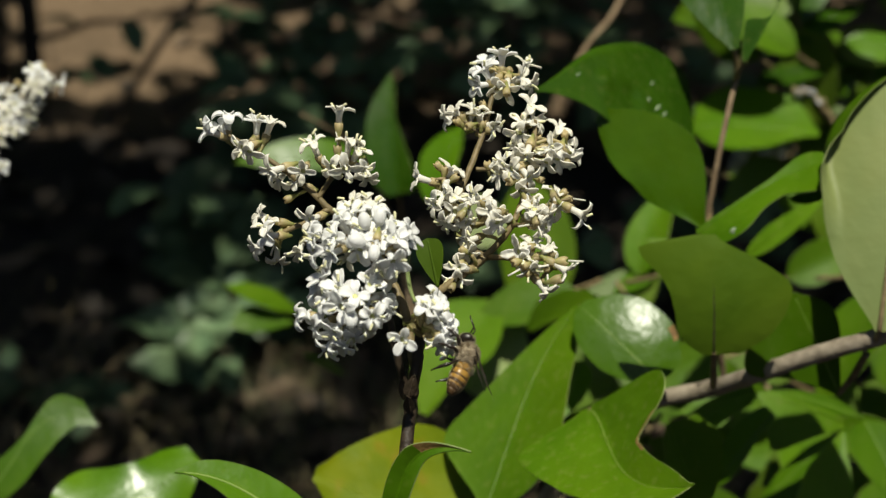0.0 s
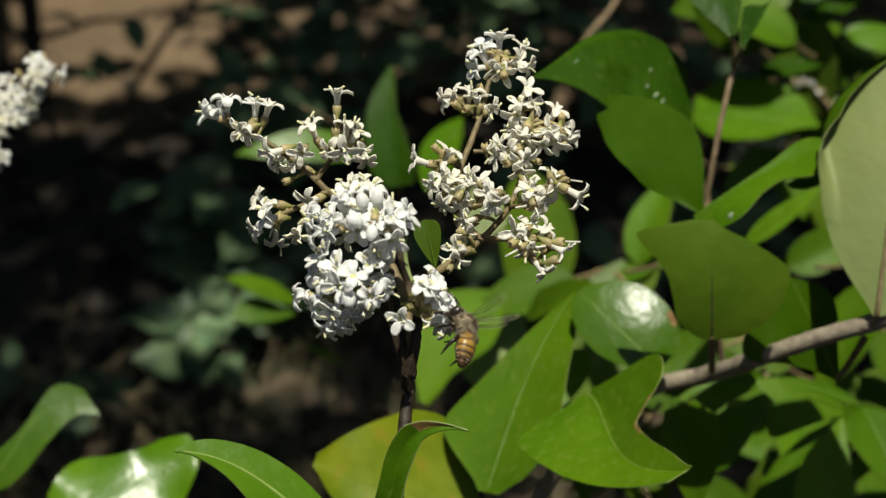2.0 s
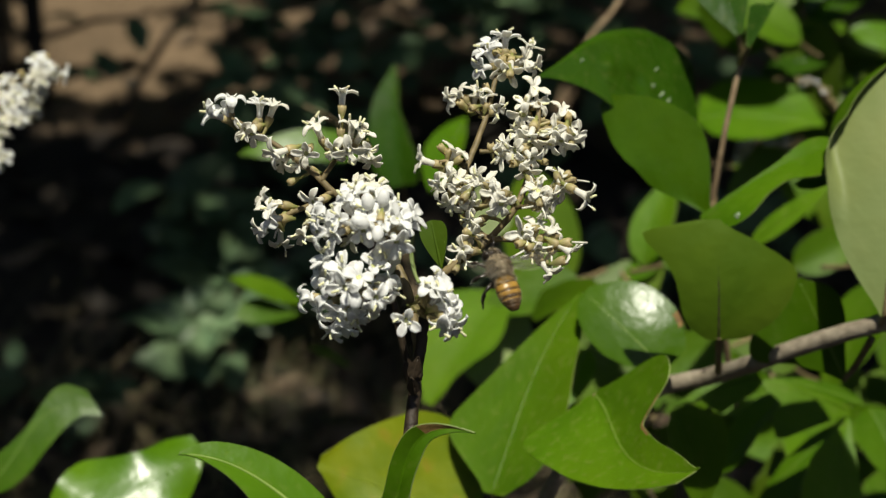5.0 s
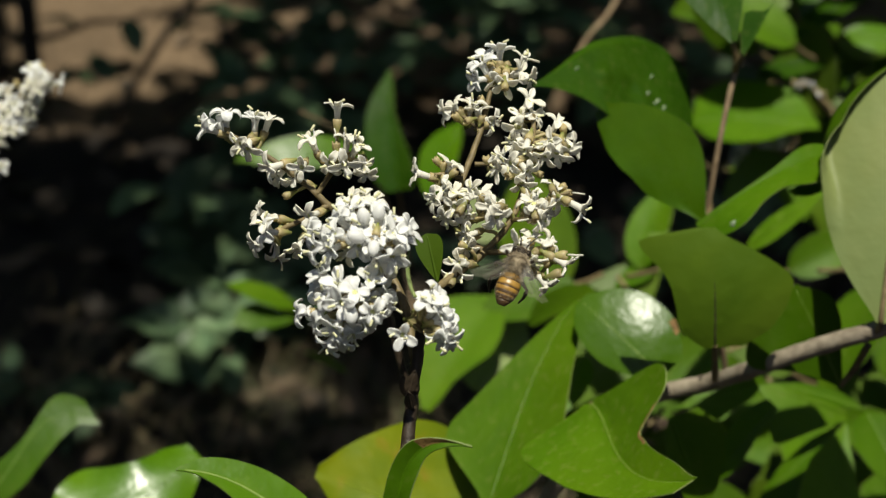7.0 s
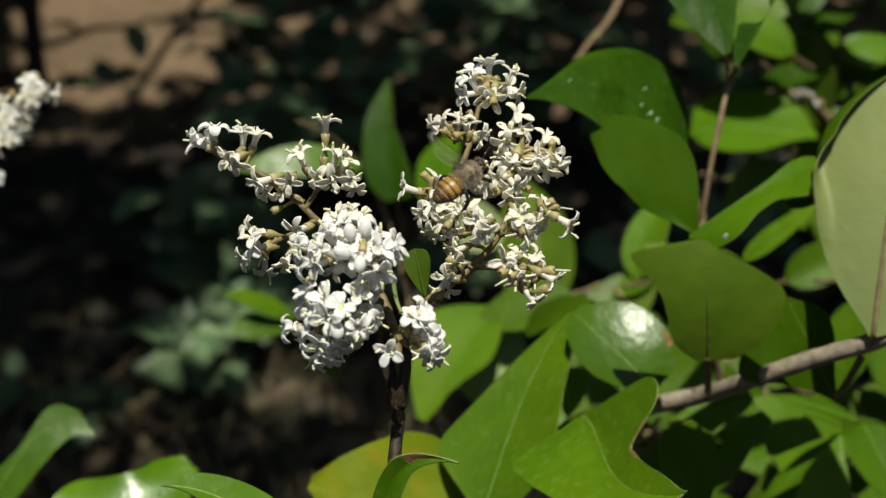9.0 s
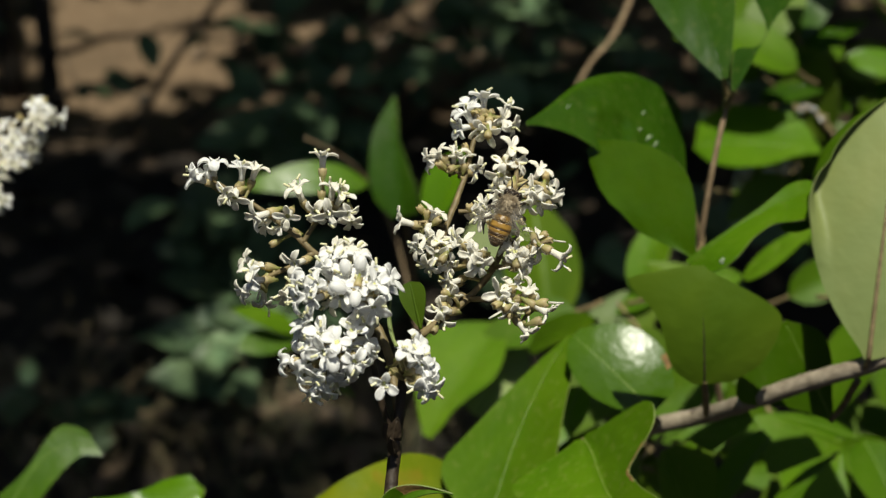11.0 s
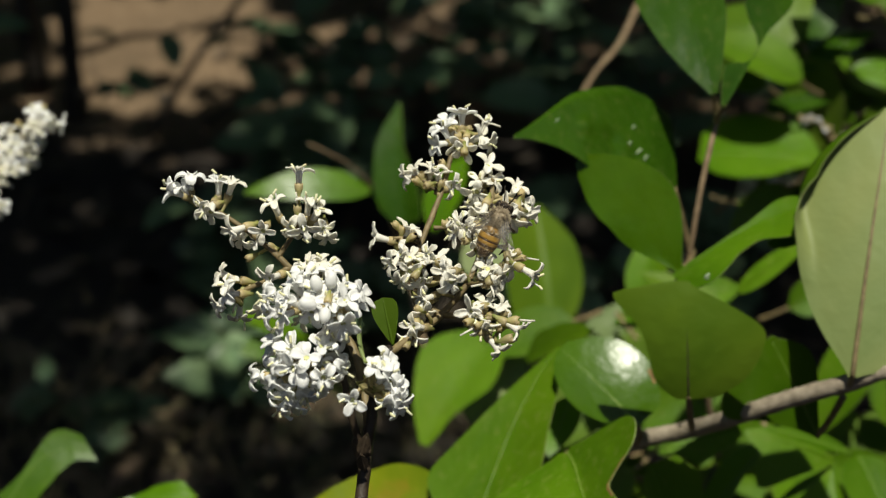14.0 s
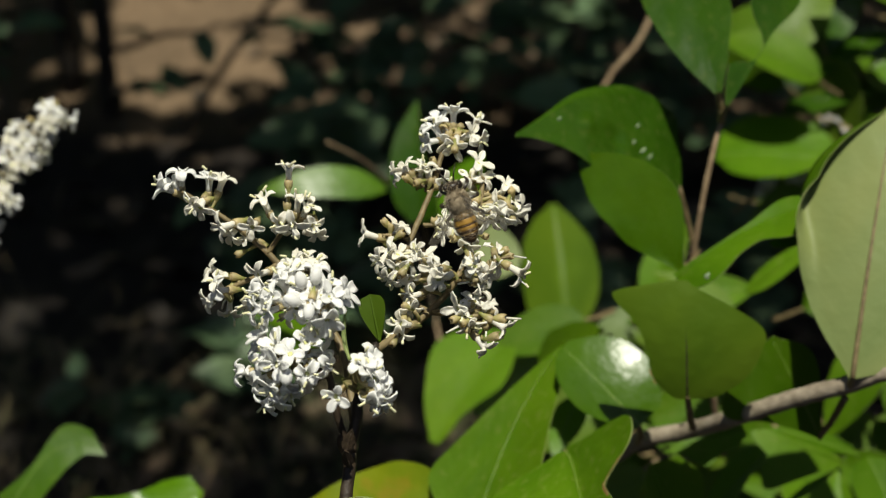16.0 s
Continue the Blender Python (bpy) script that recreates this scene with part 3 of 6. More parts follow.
floret(panicle, "aged", (-0.02721, 0.29142, 0.98845), (-0.67, -0.73, 0.14))
floret(panicle, "spent", (-0.03358, 0.29232, 0.98335), (-0.34, -0.63, -0.70))
floret(panicle, "bud", (-0.01182, 0.27030, 1.00077), (0.17, 0.33, 0.93))
floret(panicle, "bud", (-0.01275, 0.26460, 0.99651), (-0.16, -0.77, -0.62))
floret(panicle, "bud", (-0.01589, 0.26564, 0.99832), (-0.85, -0.21, 0.48))
floret(panicle, "bud", (-0.01467, 0.26993, 1.00013), (-0.17, 0.21, 0.96))
floret(panicle, "fresh", (-0.01959, 0.27243, 0.99874), (-0.59, 0.00, 0.81))
floret(panicle, "fresh", (-0.02257, 0.27051, 0.99542), (-0.90, -0.27, 0.34))
floret(panicle, "fresh", (-0.01741, 0.27588, 0.99891), (-0.22, -0.01, 0.97))
floret(panicle, "fresh", (-0.02100, 0.26687, 0.99483), (-0.73, -0.69, 0.01))
floret(panicle, "fresh", (-0.00910, 0.26366, 0.99488), (0.33, -0.94, -0.12))
floret(panicle, "fresh", (-0.00703, 0.27040, 0.99524), (0.86, -0.19, 0.47))
floret(panicle, "fresh", (-0.00886, 0.26845, 0.99757), (0.61, -0.26, 0.75))
floret(panicle, "fresh", (-0.02026, 0.26845, 0.99757), (-0.69, -0.32, 0.65))
floret(panicle, "fresh", (-0.02406, 0.26960, 0.99385), (-0.95, -0.26, 0.15))
floret(panicle, "fresh", (-0.01291, 0.27865, 0.99777), (0.17, 0.21, 0.96))
floret(panicle, "fresh", (-0.01533, 0.27200, 0.99800), (0.00, -0.25, 0.97))
floret(panicle, "fresh", (-0.01182, 0.26581, 0.99300), (0.15, -0.86, -0.49))
floret(panicle, "aged", (-0.01555, 0.28223, 0.99793), (-0.15, -0.01, 0.99))
floret(panicle, "aged", (-0.01796, 0.28207, 0.99764), (-0.43, -0.06, 0.90))
floret(panicle, "aged", (-0.01358, 0.28196, 0.99745), (0.30, -0.03, 0.95))
floret(panicle, "spent", (-0.01320, 0.27136, 0.99690), (0.14, -0.13, 0.98))
floret(panicle, "aged", (-0.01816, 0.27159, 0.99146), (-0.67, -0.73, 0.14))
floret(panicle, "fresh", (-0.02279, 0.26710, 0.98952), (-0.59, 0.00, 0.81))
floret(panicle, "fresh", (-0.01941, 0.26381, 0.98953), (-0.30, -0.28, 0.91))
floret(panicle, "fresh", (-0.01361, 0.26412, 0.99008), (0.36, -0.30, 0.89))
floret(panicle, "fresh", (-0.02205, 0.26265, 0.98752), (-0.77, -0.42, 0.48))
floret(panicle, "fresh", (-0.02737, 0.26348, 0.98325), (-0.95, -0.26, 0.15))
floret(panicle, "fresh", (-0.01903, 0.25947, 0.98764), (-0.40, -0.91, 0.13))
floret(panicle, "fresh", (-0.01296, 0.25859, 0.98610), (0.13, -0.98, 0.17))
floret(panicle, "fresh", (-0.02047, 0.25948, 0.98204), (-0.46, -0.85, -0.27))
floret(panicle, "fresh", (-0.01938, 0.26071, 0.97845), (-0.24, -0.79, -0.57))
floret(panicle, "fresh", (-0.01725, 0.26135, 0.97956), (0.24, -0.79, -0.57))
floret(panicle, "fresh", (-0.01086, 0.26799, 0.98523), (0.95, -0.22, 0.22))
floret(panicle, "fresh", (-0.01631, 0.26068, 0.98972), (0.00, -0.47, 0.88))
floret(panicle, "fresh", (-0.02172, 0.26039, 0.97790), (-0.56, -0.57, -0.60))
floret(panicle, "fresh", (-0.02440, 0.26836, 0.98588), (-0.86, -0.19, 0.47))
floret(panicle, "bud", (-0.01694, 0.25843, 0.98583), (-0.00, -0.78, -0.63))
floret(panicle, "fresh", (-0.00753, 0.25649, 0.98248), (-0.00, -0.96, 0.27))
floret(panicle, "fresh", (-0.00274, 0.26212, 0.98661), (-0.07, -0.18, 0.98))
floret(panicle, "fresh", (-0.00096, 0.26481, 0.98555), (0.79, -0.12, 0.60))
floret(panicle, "fresh", (-0.00011, 0.26064, 0.98405), (0.69, -0.32, 0.65))
floret(panicle, "fresh", (0.00084, 0.25906, 0.98131), (0.61, -0.74, -0.28))
floret(panicle, "fresh", (-0.00063, 0.25832, 0.98003), (-0.30, -0.84, -0.45))
floret(panicle, "spent", (-0.00527, 0.26498, 0.98001), (-0.81, -0.58, -0.01))
floret(panicle, "spent", (-0.00312, 0.26433, 0.97890), (-0.00, -0.80, -0.59))
floret(panicle, "aged", (-0.00236, 0.26514, 0.98029), (0.87, -0.43, 0.25))
floret(panicle, "fresh", (0.01246, 0.32409, 1.01033), (0.03, 0.46, 0.89))
floret(panicle, "fresh", (0.00842, 0.31932, 1.00931), (-0.48, 0.15, 0.87))
floret(panicle, "fresh", (0.00723, 0.31755, 1.00623), (-0.90, -0.43, 0.06))
floret(panicle, "fresh", (0.00934, 0.32337, 1.00909), (-0.17, 0.21, 0.96))
floret(panicle, "aged", (0.01303, 0.31384, 1.00688), (-0.12, -0.96, -0.26))
floret(panicle, "aged", (0.01672, 0.31838, 1.00767), (0.81, -0.28, 0.51))
floret(panicle, "aged", (0.01773, 0.32325, 1.00888), (0.41, 0.27, 0.87))
floret(panicle, "aged", (0.01849, 0.31766, 1.00643), (0.79, -0.58, -0.20))
floret(panicle, "spent", (0.01449, 0.32265, 1.00784), (0.83, -0.02, 0.56))
floret(panicle, "spent", (0.01162, 0.31855, 1.00797), (0.00, 0.22, 0.98))
floret(panicle, "aged", (0.01197, 0.31766, 1.00643), (0.43, -0.81, -0.40))
floret(panicle, "spent", (0.00806, 0.31577, 1.00315), (-0.40, 0.17, 0.90))
floret(panicle, "aged", (0.00035, 0.31090, 1.00180), (-0.94, -0.34, 0.01))
floret(panicle, "aged", (0.00634, 0.31196, 1.00363), (0.24, 0.10, 0.97))
floret(panicle, "spent", (0.00376, 0.31120, 1.00231), (-0.25, 0.30, 0.92))
floret(panicle, "aged", (0.00223, 0.31178, 1.00333), (-0.61, 0.11, 0.78))
floret(panicle, "spent", (0.00476, 0.30689, 1.00179), (-0.81, -0.58, -0.01))
floret(panicle, "spent", (0.00305, 0.31043, 1.00099), (-0.90, -0.27, 0.34))
floret(panicle, "aged", (0.01068, 0.30996, 1.00018), (0.81, -0.58, -0.01))
floret(panicle, "aged", (0.00751, 0.31131, 1.00251), (-0.08, 0.22, 0.97))
floret(panicle, "spent", (0.00986, 0.30973, 0.99977), (0.86, -0.19, 0.47))
floret(panicle, "aged", (0.01831, 0.31231, 1.00424), (0.40, -0.17, 0.90))
floret(panicle, "aged", (0.01619, 0.31061, 1.00129), (-0.27, -0.14, 0.95))
floret(panicle, "aged", (0.01913, 0.31067, 1.00139), (0.75, -0.38, 0.54))
floret(panicle, "aged", (0.01557, 0.30614, 1.00048), (-0.21, -0.97, -0.09))
floret(panicle, "aged", (0.01487, 0.30474, 0.99807), (-0.75, -0.66, 0.06))
floret(panicle, "aged", (0.01679, 0.30077, 0.99799), (-0.27, -0.90, -0.35))
floret(panicle, "aged", (0.02417, 0.30996, 1.00018), (0.43, -0.06, 0.90))
floret(panicle, "aged", (0.02558, 0.30844, 0.99753), (0.85, -0.36, 0.38))
floret(panicle, "aged", (0.02196, 0.30169, 0.99959), (-0.70, -0.54, 0.46))
floret(panicle, "aged", (0.02567, 0.30341, 0.99575), (0.40, -0.87, -0.30))
floret(panicle, "aged", (0.02312, 0.30037, 0.99730), (-0.27, -0.90, -0.35))
floret(panicle, "aged", (0.02082, 0.30008, 0.99680), (-0.40, -0.87, -0.30))
floret(panicle, "aged", (0.02746, 0.30738, 0.99570), (0.92, -0.35, 0.20))
floret(panicle, "spent", (0.01971, 0.30902, 0.99855), (0.09, 0.31, 0.95))
floret(panicle, "aged", (0.01835, 0.30428, 0.99726), (0.00, -0.00, 1.00))
floret(panicle, "spent", (0.02065, 0.30826, 0.99723), (0.73, 0.05, 0.68))
floret(panicle, "aged", (0.01161, 0.30037, 0.99730), (-0.51, -0.21, 0.83))
floret(panicle, "aged", (0.01344, 0.29654, 0.99733), (-0.67, -0.73, 0.14))
floret(panicle, "aged", (0.01742, 0.29569, 0.99585), (0.51, -0.83, -0.23))
floret(panicle, "spent", (0.01321, 0.29529, 0.99516), (-0.81, -0.58, -0.01))
floret(panicle, "aged", (0.01605, 0.29444, 0.99368), (-0.00, -0.92, -0.39))
floret(panicle, "spent", (0.00906, 0.30312, 0.99525), (-0.16, 0.10, 0.98))
floret(panicle, "spent", (0.02024, 0.29836, 0.99381), (0.86, -0.50, -0.07))
floret(panicle, "aged", (0.01104, 0.29905, 0.99501), (-0.92, -0.35, 0.20))
floret(panicle, "aged", (-0.00540, 0.29865, 0.99431), (-0.95, -0.05, 0.32))
floret(panicle, "spent", (0.00046, 0.29962, 0.99600), (0.17, 0.31, 0.94))
floret(panicle, "spent", (-0.00138, 0.30008, 0.99680), (-0.56, 0.23, 0.80))
floret(panicle, "aged", (0.00184, 0.29951, 0.99580), (0.48, 0.15, 0.87))
floret(panicle, "aged", (0.00011, 0.29121, 0.99463), (-0.61, -0.26, 0.75))
floret(panicle, "aged", (0.00237, 0.29093, 0.99414), (0.40, -0.17, 0.90))
floret(panicle, "aged", (-0.00180, 0.29014, 0.99277), (-0.79, -0.59, 0.18))
floret(panicle, "aged", (0.00234, 0.28654, 0.99294), (-0.00, -0.98, 0.20))
floret(panicle, "aged", (0.00045, 0.28822, 0.98945), (-0.56, -0.76, -0.32))
floret(panicle, "aged", (0.00485, 0.28828, 0.98955), (0.81, -0.58, -0.01))
floret(panicle, "aged", (0.00744, 0.29071, 0.99375), (-0.07, -0.12, 0.99))
floret(panicle, "aged", (0.00575, 0.29110, 0.99443), (-0.69, -0.32, 0.65))
floret(panicle, "aged", (0.00938, 0.28643, 0.99275), (-0.59, -0.74, 0.31))
floret(panicle, "aged", (0.01094, 0.28543, 0.99101), (0.30, -0.95, -0.05))
floret(panicle, "aged", (0.01082, 0.28958, 0.99180), (0.66, -0.15, 0.73))
floret(panicle, "aged", (0.00462, 0.28642, 0.98633), (-0.81, -0.58, -0.01))
floret(panicle, "aged", (0.00496, 0.28518, 0.98418), (0.43, -0.81, -0.40))
floret(panicle, "aged", (0.00290, 0.28107, 0.98347), (-0.70, -0.54, 0.46))
floret(panicle, "aged", (0.00290, 0.27984, 0.98134), (-0.14, -0.91, -0.38))
floret(panicle, "spent", (0.00695, 0.28943, 0.98500), (0.83, -0.02, 0.56))
floret(panicle, "spent", (0.01139, 0.28845, 0.98984), (0.92, -0.35, 0.20))
floret(panicle, "aged", (0.01798, 0.28699, 0.99372), (-0.10, -0.40, 0.91))
floret(panicle, "aged", (0.01876, 0.28598, 0.99198), (0.12, -0.96, -0.26))
floret(panicle, "aged", (0.01702, 0.29014, 0.99277), (-0.66, -0.15, 0.73))
floret(panicle, "aged", (0.01965, 0.28509, 0.99043), (0.75, -0.65, -0.13))
floret(panicle, "spent", (0.01742, 0.28531, 0.99082), (-0.80, -0.52, 0.30))
floret(panicle, "spent", (0.01630, 0.28565, 0.99140), (-0.81, -0.58, -0.01))
floret(panicle, "aged", (0.02266, 0.29127, 0.99472), (0.49, 0.25, 0.83))
floret(panicle, "spent", (0.02469, 0.29149, 0.99511), (0.85, 0.07, 0.52))
floret(panicle, "spent", (0.02548, 0.29071, 0.99375), (0.95, -0.26, 0.15))
floret(panicle, "aged", (0.02300, 0.28688, 0.99352), (0.30, -0.84, -0.45))
floret(panicle, "aged", (0.02753, 0.28346, 0.99388), (0.83, -0.50, -0.26))
floret(panicle, "aged", (0.02099, 0.28604, 0.99207), (0.79, -0.58, -0.20))
floret(panicle, "aged", (0.01449, 0.27986, 0.98766), (-0.67, -0.73, 0.14))
floret(panicle, "aged", (0.01581, 0.27903, 0.98622), (-0.06, -0.96, -0.27))
floret(panicle, "aged", (0.01764, 0.28342, 0.98753), (0.15, -0.01, 0.99))
floret(panicle, "aged", (0.02133, 0.28314, 0.98705), (0.73, 0.05, 0.68))
floret(panicle, "aged", (0.01747, 0.27826, 0.98488), (0.39, -0.76, -0.52))
floret(panicle, "spent", (0.01670, 0.27748, 0.98354), (-0.00, -0.66, -0.75))
floret(panicle, "aged", (0.02035, 0.27605, 0.98105), (0.64, -0.61, -0.46))
floret(panicle, "spent", (0.02388, 0.27903, 0.98622), (0.99, -0.04, 0.13))
floret(panicle, "aged", (0.02422, 0.27804, 0.98450), (0.86, -0.34, -0.38))
floret(panicle, "spent", (0.02035, 0.27793, 0.98430), (0.17, -0.73, -0.66))
floret(panicle, "spent", (0.01909, 0.28230, 0.98560), (0.86, -0.19, 0.47))
floret(panicle, "fresh", (-0.02482, 0.27230, 0.99563), (-0.94, -0.18, 0.29))
floret(panicle, "fresh", (-0.00984, 0.27348, 0.99767), (0.46, 0.05, 0.89))
floret(panicle, "fresh", (-0.00620, 0.27262, 0.99618), (0.83, -0.02, 0.56))
floret(panicle, "fresh", (-0.01091, 0.26888, 0.98970), (0.30, -0.84, -0.45))
floret(panicle, "fresh", (-0.01861, 0.27193, 0.99498), (-0.62, -0.43, 0.66))
floret(panicle, "fresh", (-0.01433, 0.27219, 0.99544), (0.12, -0.25, 0.96))
floret(panicle, "fresh", (-0.02428, 0.26252, 0.98159), (-0.86, -0.50, -0.07))
floret(panicle, "fresh", (-0.01533, 0.26215, 0.98094), (0.15, -0.86, -0.49))
floret(panicle, "fresh", (-0.01427, 0.26497, 0.98583), (0.62, -0.43, 0.66))
floret(panicle, "fresh", (-0.01001, 0.26412, 0.98435), (0.86, -0.50, -0.07))
floret(panicle, "fresh", (-0.01853, 0.26242, 0.98140), (-0.12, -0.96, -0.26))
floret(panicle, "fresh", (-0.00148, 0.26149, 0.98551), (0.40, -0.17, 0.90))
floret(panicle, "fresh", (0.00116, 0.26001, 0.98295), (0.92, -0.35, 0.20))
floret(panicle, "fresh", (0.00148, 0.25832, 0.98003), (0.73, -0.57, -0.38))
floret(panicle, "fresh", (-0.01361, 0.26766, 0.99620), (0.30, -0.43, 0.85))
floret(panicle, "fresh", (-0.01182, 0.26845, 0.99757), (0.46, -0.33, 0.82))
floret(panicle, "fresh", (-0.01572, 0.26713, 0.99529), (-0.30, -0.95, -0.05))
floret(panicle, "spent", (0.01309, 0.31209, 1.00665), (-0.00, -0.81, -0.58))
floret(panicle, "spent", (0.01499, 0.31606, 1.00651), (0.97, -0.23, 0.04))
floret(panicle, "spent", (0.00257, 0.30952, 1.00220), (-0.59, -0.08, 0.80))
floret(panicle, "spent", (0.00830, 0.30935, 1.00190), (0.26, 0.38, 0.89))
floret(panicle, "spent", (0.02501, 0.30812, 0.99977), (-0.19, -0.06, 0.98))
floret(panicle, "spent", (0.02419, 0.30689, 0.99765), (0.53, 0.12, 0.84))
floret(panicle, "spent", (0.02557, 0.30172, 0.99557), (0.24, -0.78, -0.58))
floret(panicle, "spent", (0.01713, 0.29220, 0.99243), (0.59, -0.68, -0.42))
floret(panicle, "spent", (0.00286, 0.29763, 0.99523), (0.78, 0.19, 0.59))
floret(panicle, "spent", (0.00323, 0.28493, 0.99269), (-0.56, -0.61, -0.56))
floret(panicle, "spent", (0.00775, 0.28946, 0.99416), (-0.42, 0.20, 0.88))
floret(panicle, "spent", (0.00326, 0.28463, 0.98580), (-0.87, 0.05, 0.49))
floret(panicle, "spent", (0.00145, 0.27782, 0.98036), (-0.39, -0.86, -0.33))
floret(panicle, "spent", (0.01846, 0.28427, 0.99153), (0.37, -0.77, -0.53))
floret(panicle, "spent", (0.01377, 0.27774, 0.98646), (-0.86, -0.49, -0.12))
floret(panicle, "spent", (0.01542, 0.27730, 0.98570), (-0.73, -0.63, -0.27))
floret(panicle, "spent", (0.02158, 0.28149, 0.98671), (0.52, 0.16, 0.84))
floret(panicle, "spent", (0.02269, 0.27620, 0.98379), (0.94, -0.07, 0.35))

# Leaves and dark bracts of the flowering shoot
for base, tip, wide in (((-0.0061, 0.2614, 0.9649), (-0.0082, 0.2616, 0.9702), 0.0027), ((-0.0067, 0.2606, 0.9665), (-0.0054, 0.2612, 0.9715), 0.0024), ((-0.0063, 0.2605, 0.9632), (-0.0068, 0.2594, 0.9678), 0.0022)):
    leaf(panicle, base, tip, wide, (0.10, -0.81, 0.58), skin=BARK_DARK, under=BARK_DARK, vein=BARK_DARK, cup=-40, thick=0.0006, nu=8, nv=6, label="dark dry bract")
for base, tip, wide in (((-0.0039, 0.2642, 0.9787), (-0.0066, 0.2615, 0.9826), 0.0026), ((-0.0034, 0.2624, 0.9814), (-0.0045, 0.2629, 0.9851), 0.0024), ((-0.0034, 0.2618, 0.9803), (-0.0013, 0.2588, 0.9809), 0.0024)):
    leaf(panicle, base, tip, wide, (0.11, -0.47, 0.88), skin=CALYX, under=CALYX, vein=CALYX, cup=30, thick=0.0004, nu=8, nv=6, label="tan papery bract")
leaf(panicle, (-0.0120, 0.2444, 0.9445), (0.0052, 0.2461, 0.9646), 0.0089, (0.05, -0.67, 0.74), bow=-.24, curl=20, fold=30, vein=LEAF_TOP, skin=LEAF_TOP, scar=(-1, .74, .97, .45), nu=30, rim_left=[(0, .6), (.4, .72), (.7, .66), (.85, .4), (1, .02)], rim_right=[(0, .8), (.35, .95), (.6, .75), (.72, .4), (.85, .3), (1, .02)])
leaf(panicle, (-0.0010, 0.2792, 0.9802), (-0.0031, 0.2840, 0.9885), 0.0056, (-0.20, -0.89, 0.40), curl=10, skin=LEAF_DIMMED, under=LEAF_DIMMED, fold=8, fat=2.4, blunt=.35)
leaf(panicle, (-0.0052, 0.2624, 0.9871), (-0.0062, 0.2694, 0.9936), 0.0014, (0.91, -0.30, 0.29), curl=-50, skin=LEAF_UNDER, fold=14, nv=4)

# The shrub beside it: branches and leaves
shrub = tagged(new("privet_shrub"), "glossy green broad-leaved privet shrub in full sun", "shrub")


def branch(points, radii, material=BARK, name="branch", parent=None, rough=0.3):
    line = smoothed(points, 8)
    bm = bmesh.new()
    tube(bm, line, radii, 12, rough)
    return part(name, bm, material, parent or shrub)


branch([(0.1418, 0.3595, 0.9225), (0.1224, 0.3611, 0.9189), (0.1127, 0.3635, 0.9130), (0.1005, 0.3685, 0.9051), (0.0862, 0.3757, 0.8935), (0.0751, 0.3885, 0.8794), (0.0602, 0.3943, 0.8703), (0.0450, 0.3992, 0.8513), (0.0307, 0.4014, 0.8260), (0.0208, 0.3956, 0.7850)], (0.0024, 0.0026), rough=0.14)
branch([(0.0878, 0.4446, 0.9580), (0.0836, 0.4341, 0.9538), (0.0795, 0.4252, 0.9384), (0.0769, 0.4212, 0.9175), (0.0773, 0.4267, 0.8980), (0.0849, 0.4287, 0.8704), (0.0913, 0.4299, 0.8395)], (0.0007, 0.0011), TWIG, "twig")
branch([(0.0911, 0.7450, 0.8747), (0.0805, 0.7337, 0.8549), (0.0684, 0.7263, 0.8422), (0.0591, 0.7183, 0.8283)], (0.0014, 0.0010), TWIG, "twig")
branch([(0.1733, 0.7054, 0.8255), (0.1826, 0.6987, 0.8140), (0.1932, 0.6915, 0.8014), (0.2027, 0.6320, 0.7911)], (0.0011, 0.0016), TWIG, "twig")
branch([(-0.0645, 0.6800, 0.8274), (-0.0549, 0.6870, 0.8184), (-0.0452, 0.7015, 0.8025), (-0.0359, 0.7136, 0.7823), (-0.0273, 0.7123, 0.7592), (-0.0202, 0.6987, 0.7348), (-0.0078, 0.6576, 0.7023)], (0.0006, 0.0012), TWIG, "twig")

# the pair of large dark leaves
leaf(shrub, (0.0738, 0.4369, 0.9327), (0.0251, 0.4080, 0.9637), 0.0585, (-0.10, -0.66, 0.74), curl=20, cup=-12, fold=3, bow=0.06, rim_right=[(0, 0.91), (0.06, 0.96), (0.12, 1.00), (0.2, 0.97), (0.28, 0.94), (0.36, 0.87), (0.44, 0.78), (0.52, 0.69), (0.6, 0.59), (0.68, 0.49), (0.76, 0.35), (0.84, 0.21), (0.9, 0.12), (0.95, 0.06), (1, 0.01)], rim_left=[(0, 0.01), (0.06, 0.06), (0.12, 0.10), (0.2, 0.18), (0.28, 0.22), (0.36, 0.26), (0.44, 0.28), (0.52, 0.28), (0.6, 0.25), (0.68, 0.18), (0.76, 0.13), (0.84, 0.09), (0.9, 0.06), (0.95, 0.03), (1, 0.01)], flecks=(((0.0605, 0.4373, 0.9528), 0.0013, 2.5), ((0.0590, 0.4318, 0.9501), 0.0010, 1.6), ((0.0618, 0.4327, 0.9470), 0.0016, 3.0), ((0.0639, 0.4330, 0.9447), 0.0019, 3.2), ((0.0372, 0.4193, 0.9635), 0.0011, 2.4)), roll=(1, .84, -38), nu=40, nv=30, skin=LEAF_DARK, petiole=(0.0800, 0.4340, 0.9080), vein=LEAF_DARK, keel=.35, dents=((.2, .45, .003, -.0012), (.3, .62, .0025, .0010), (.12, .3, .002, -.0008)), label="large dark glossy leaf")
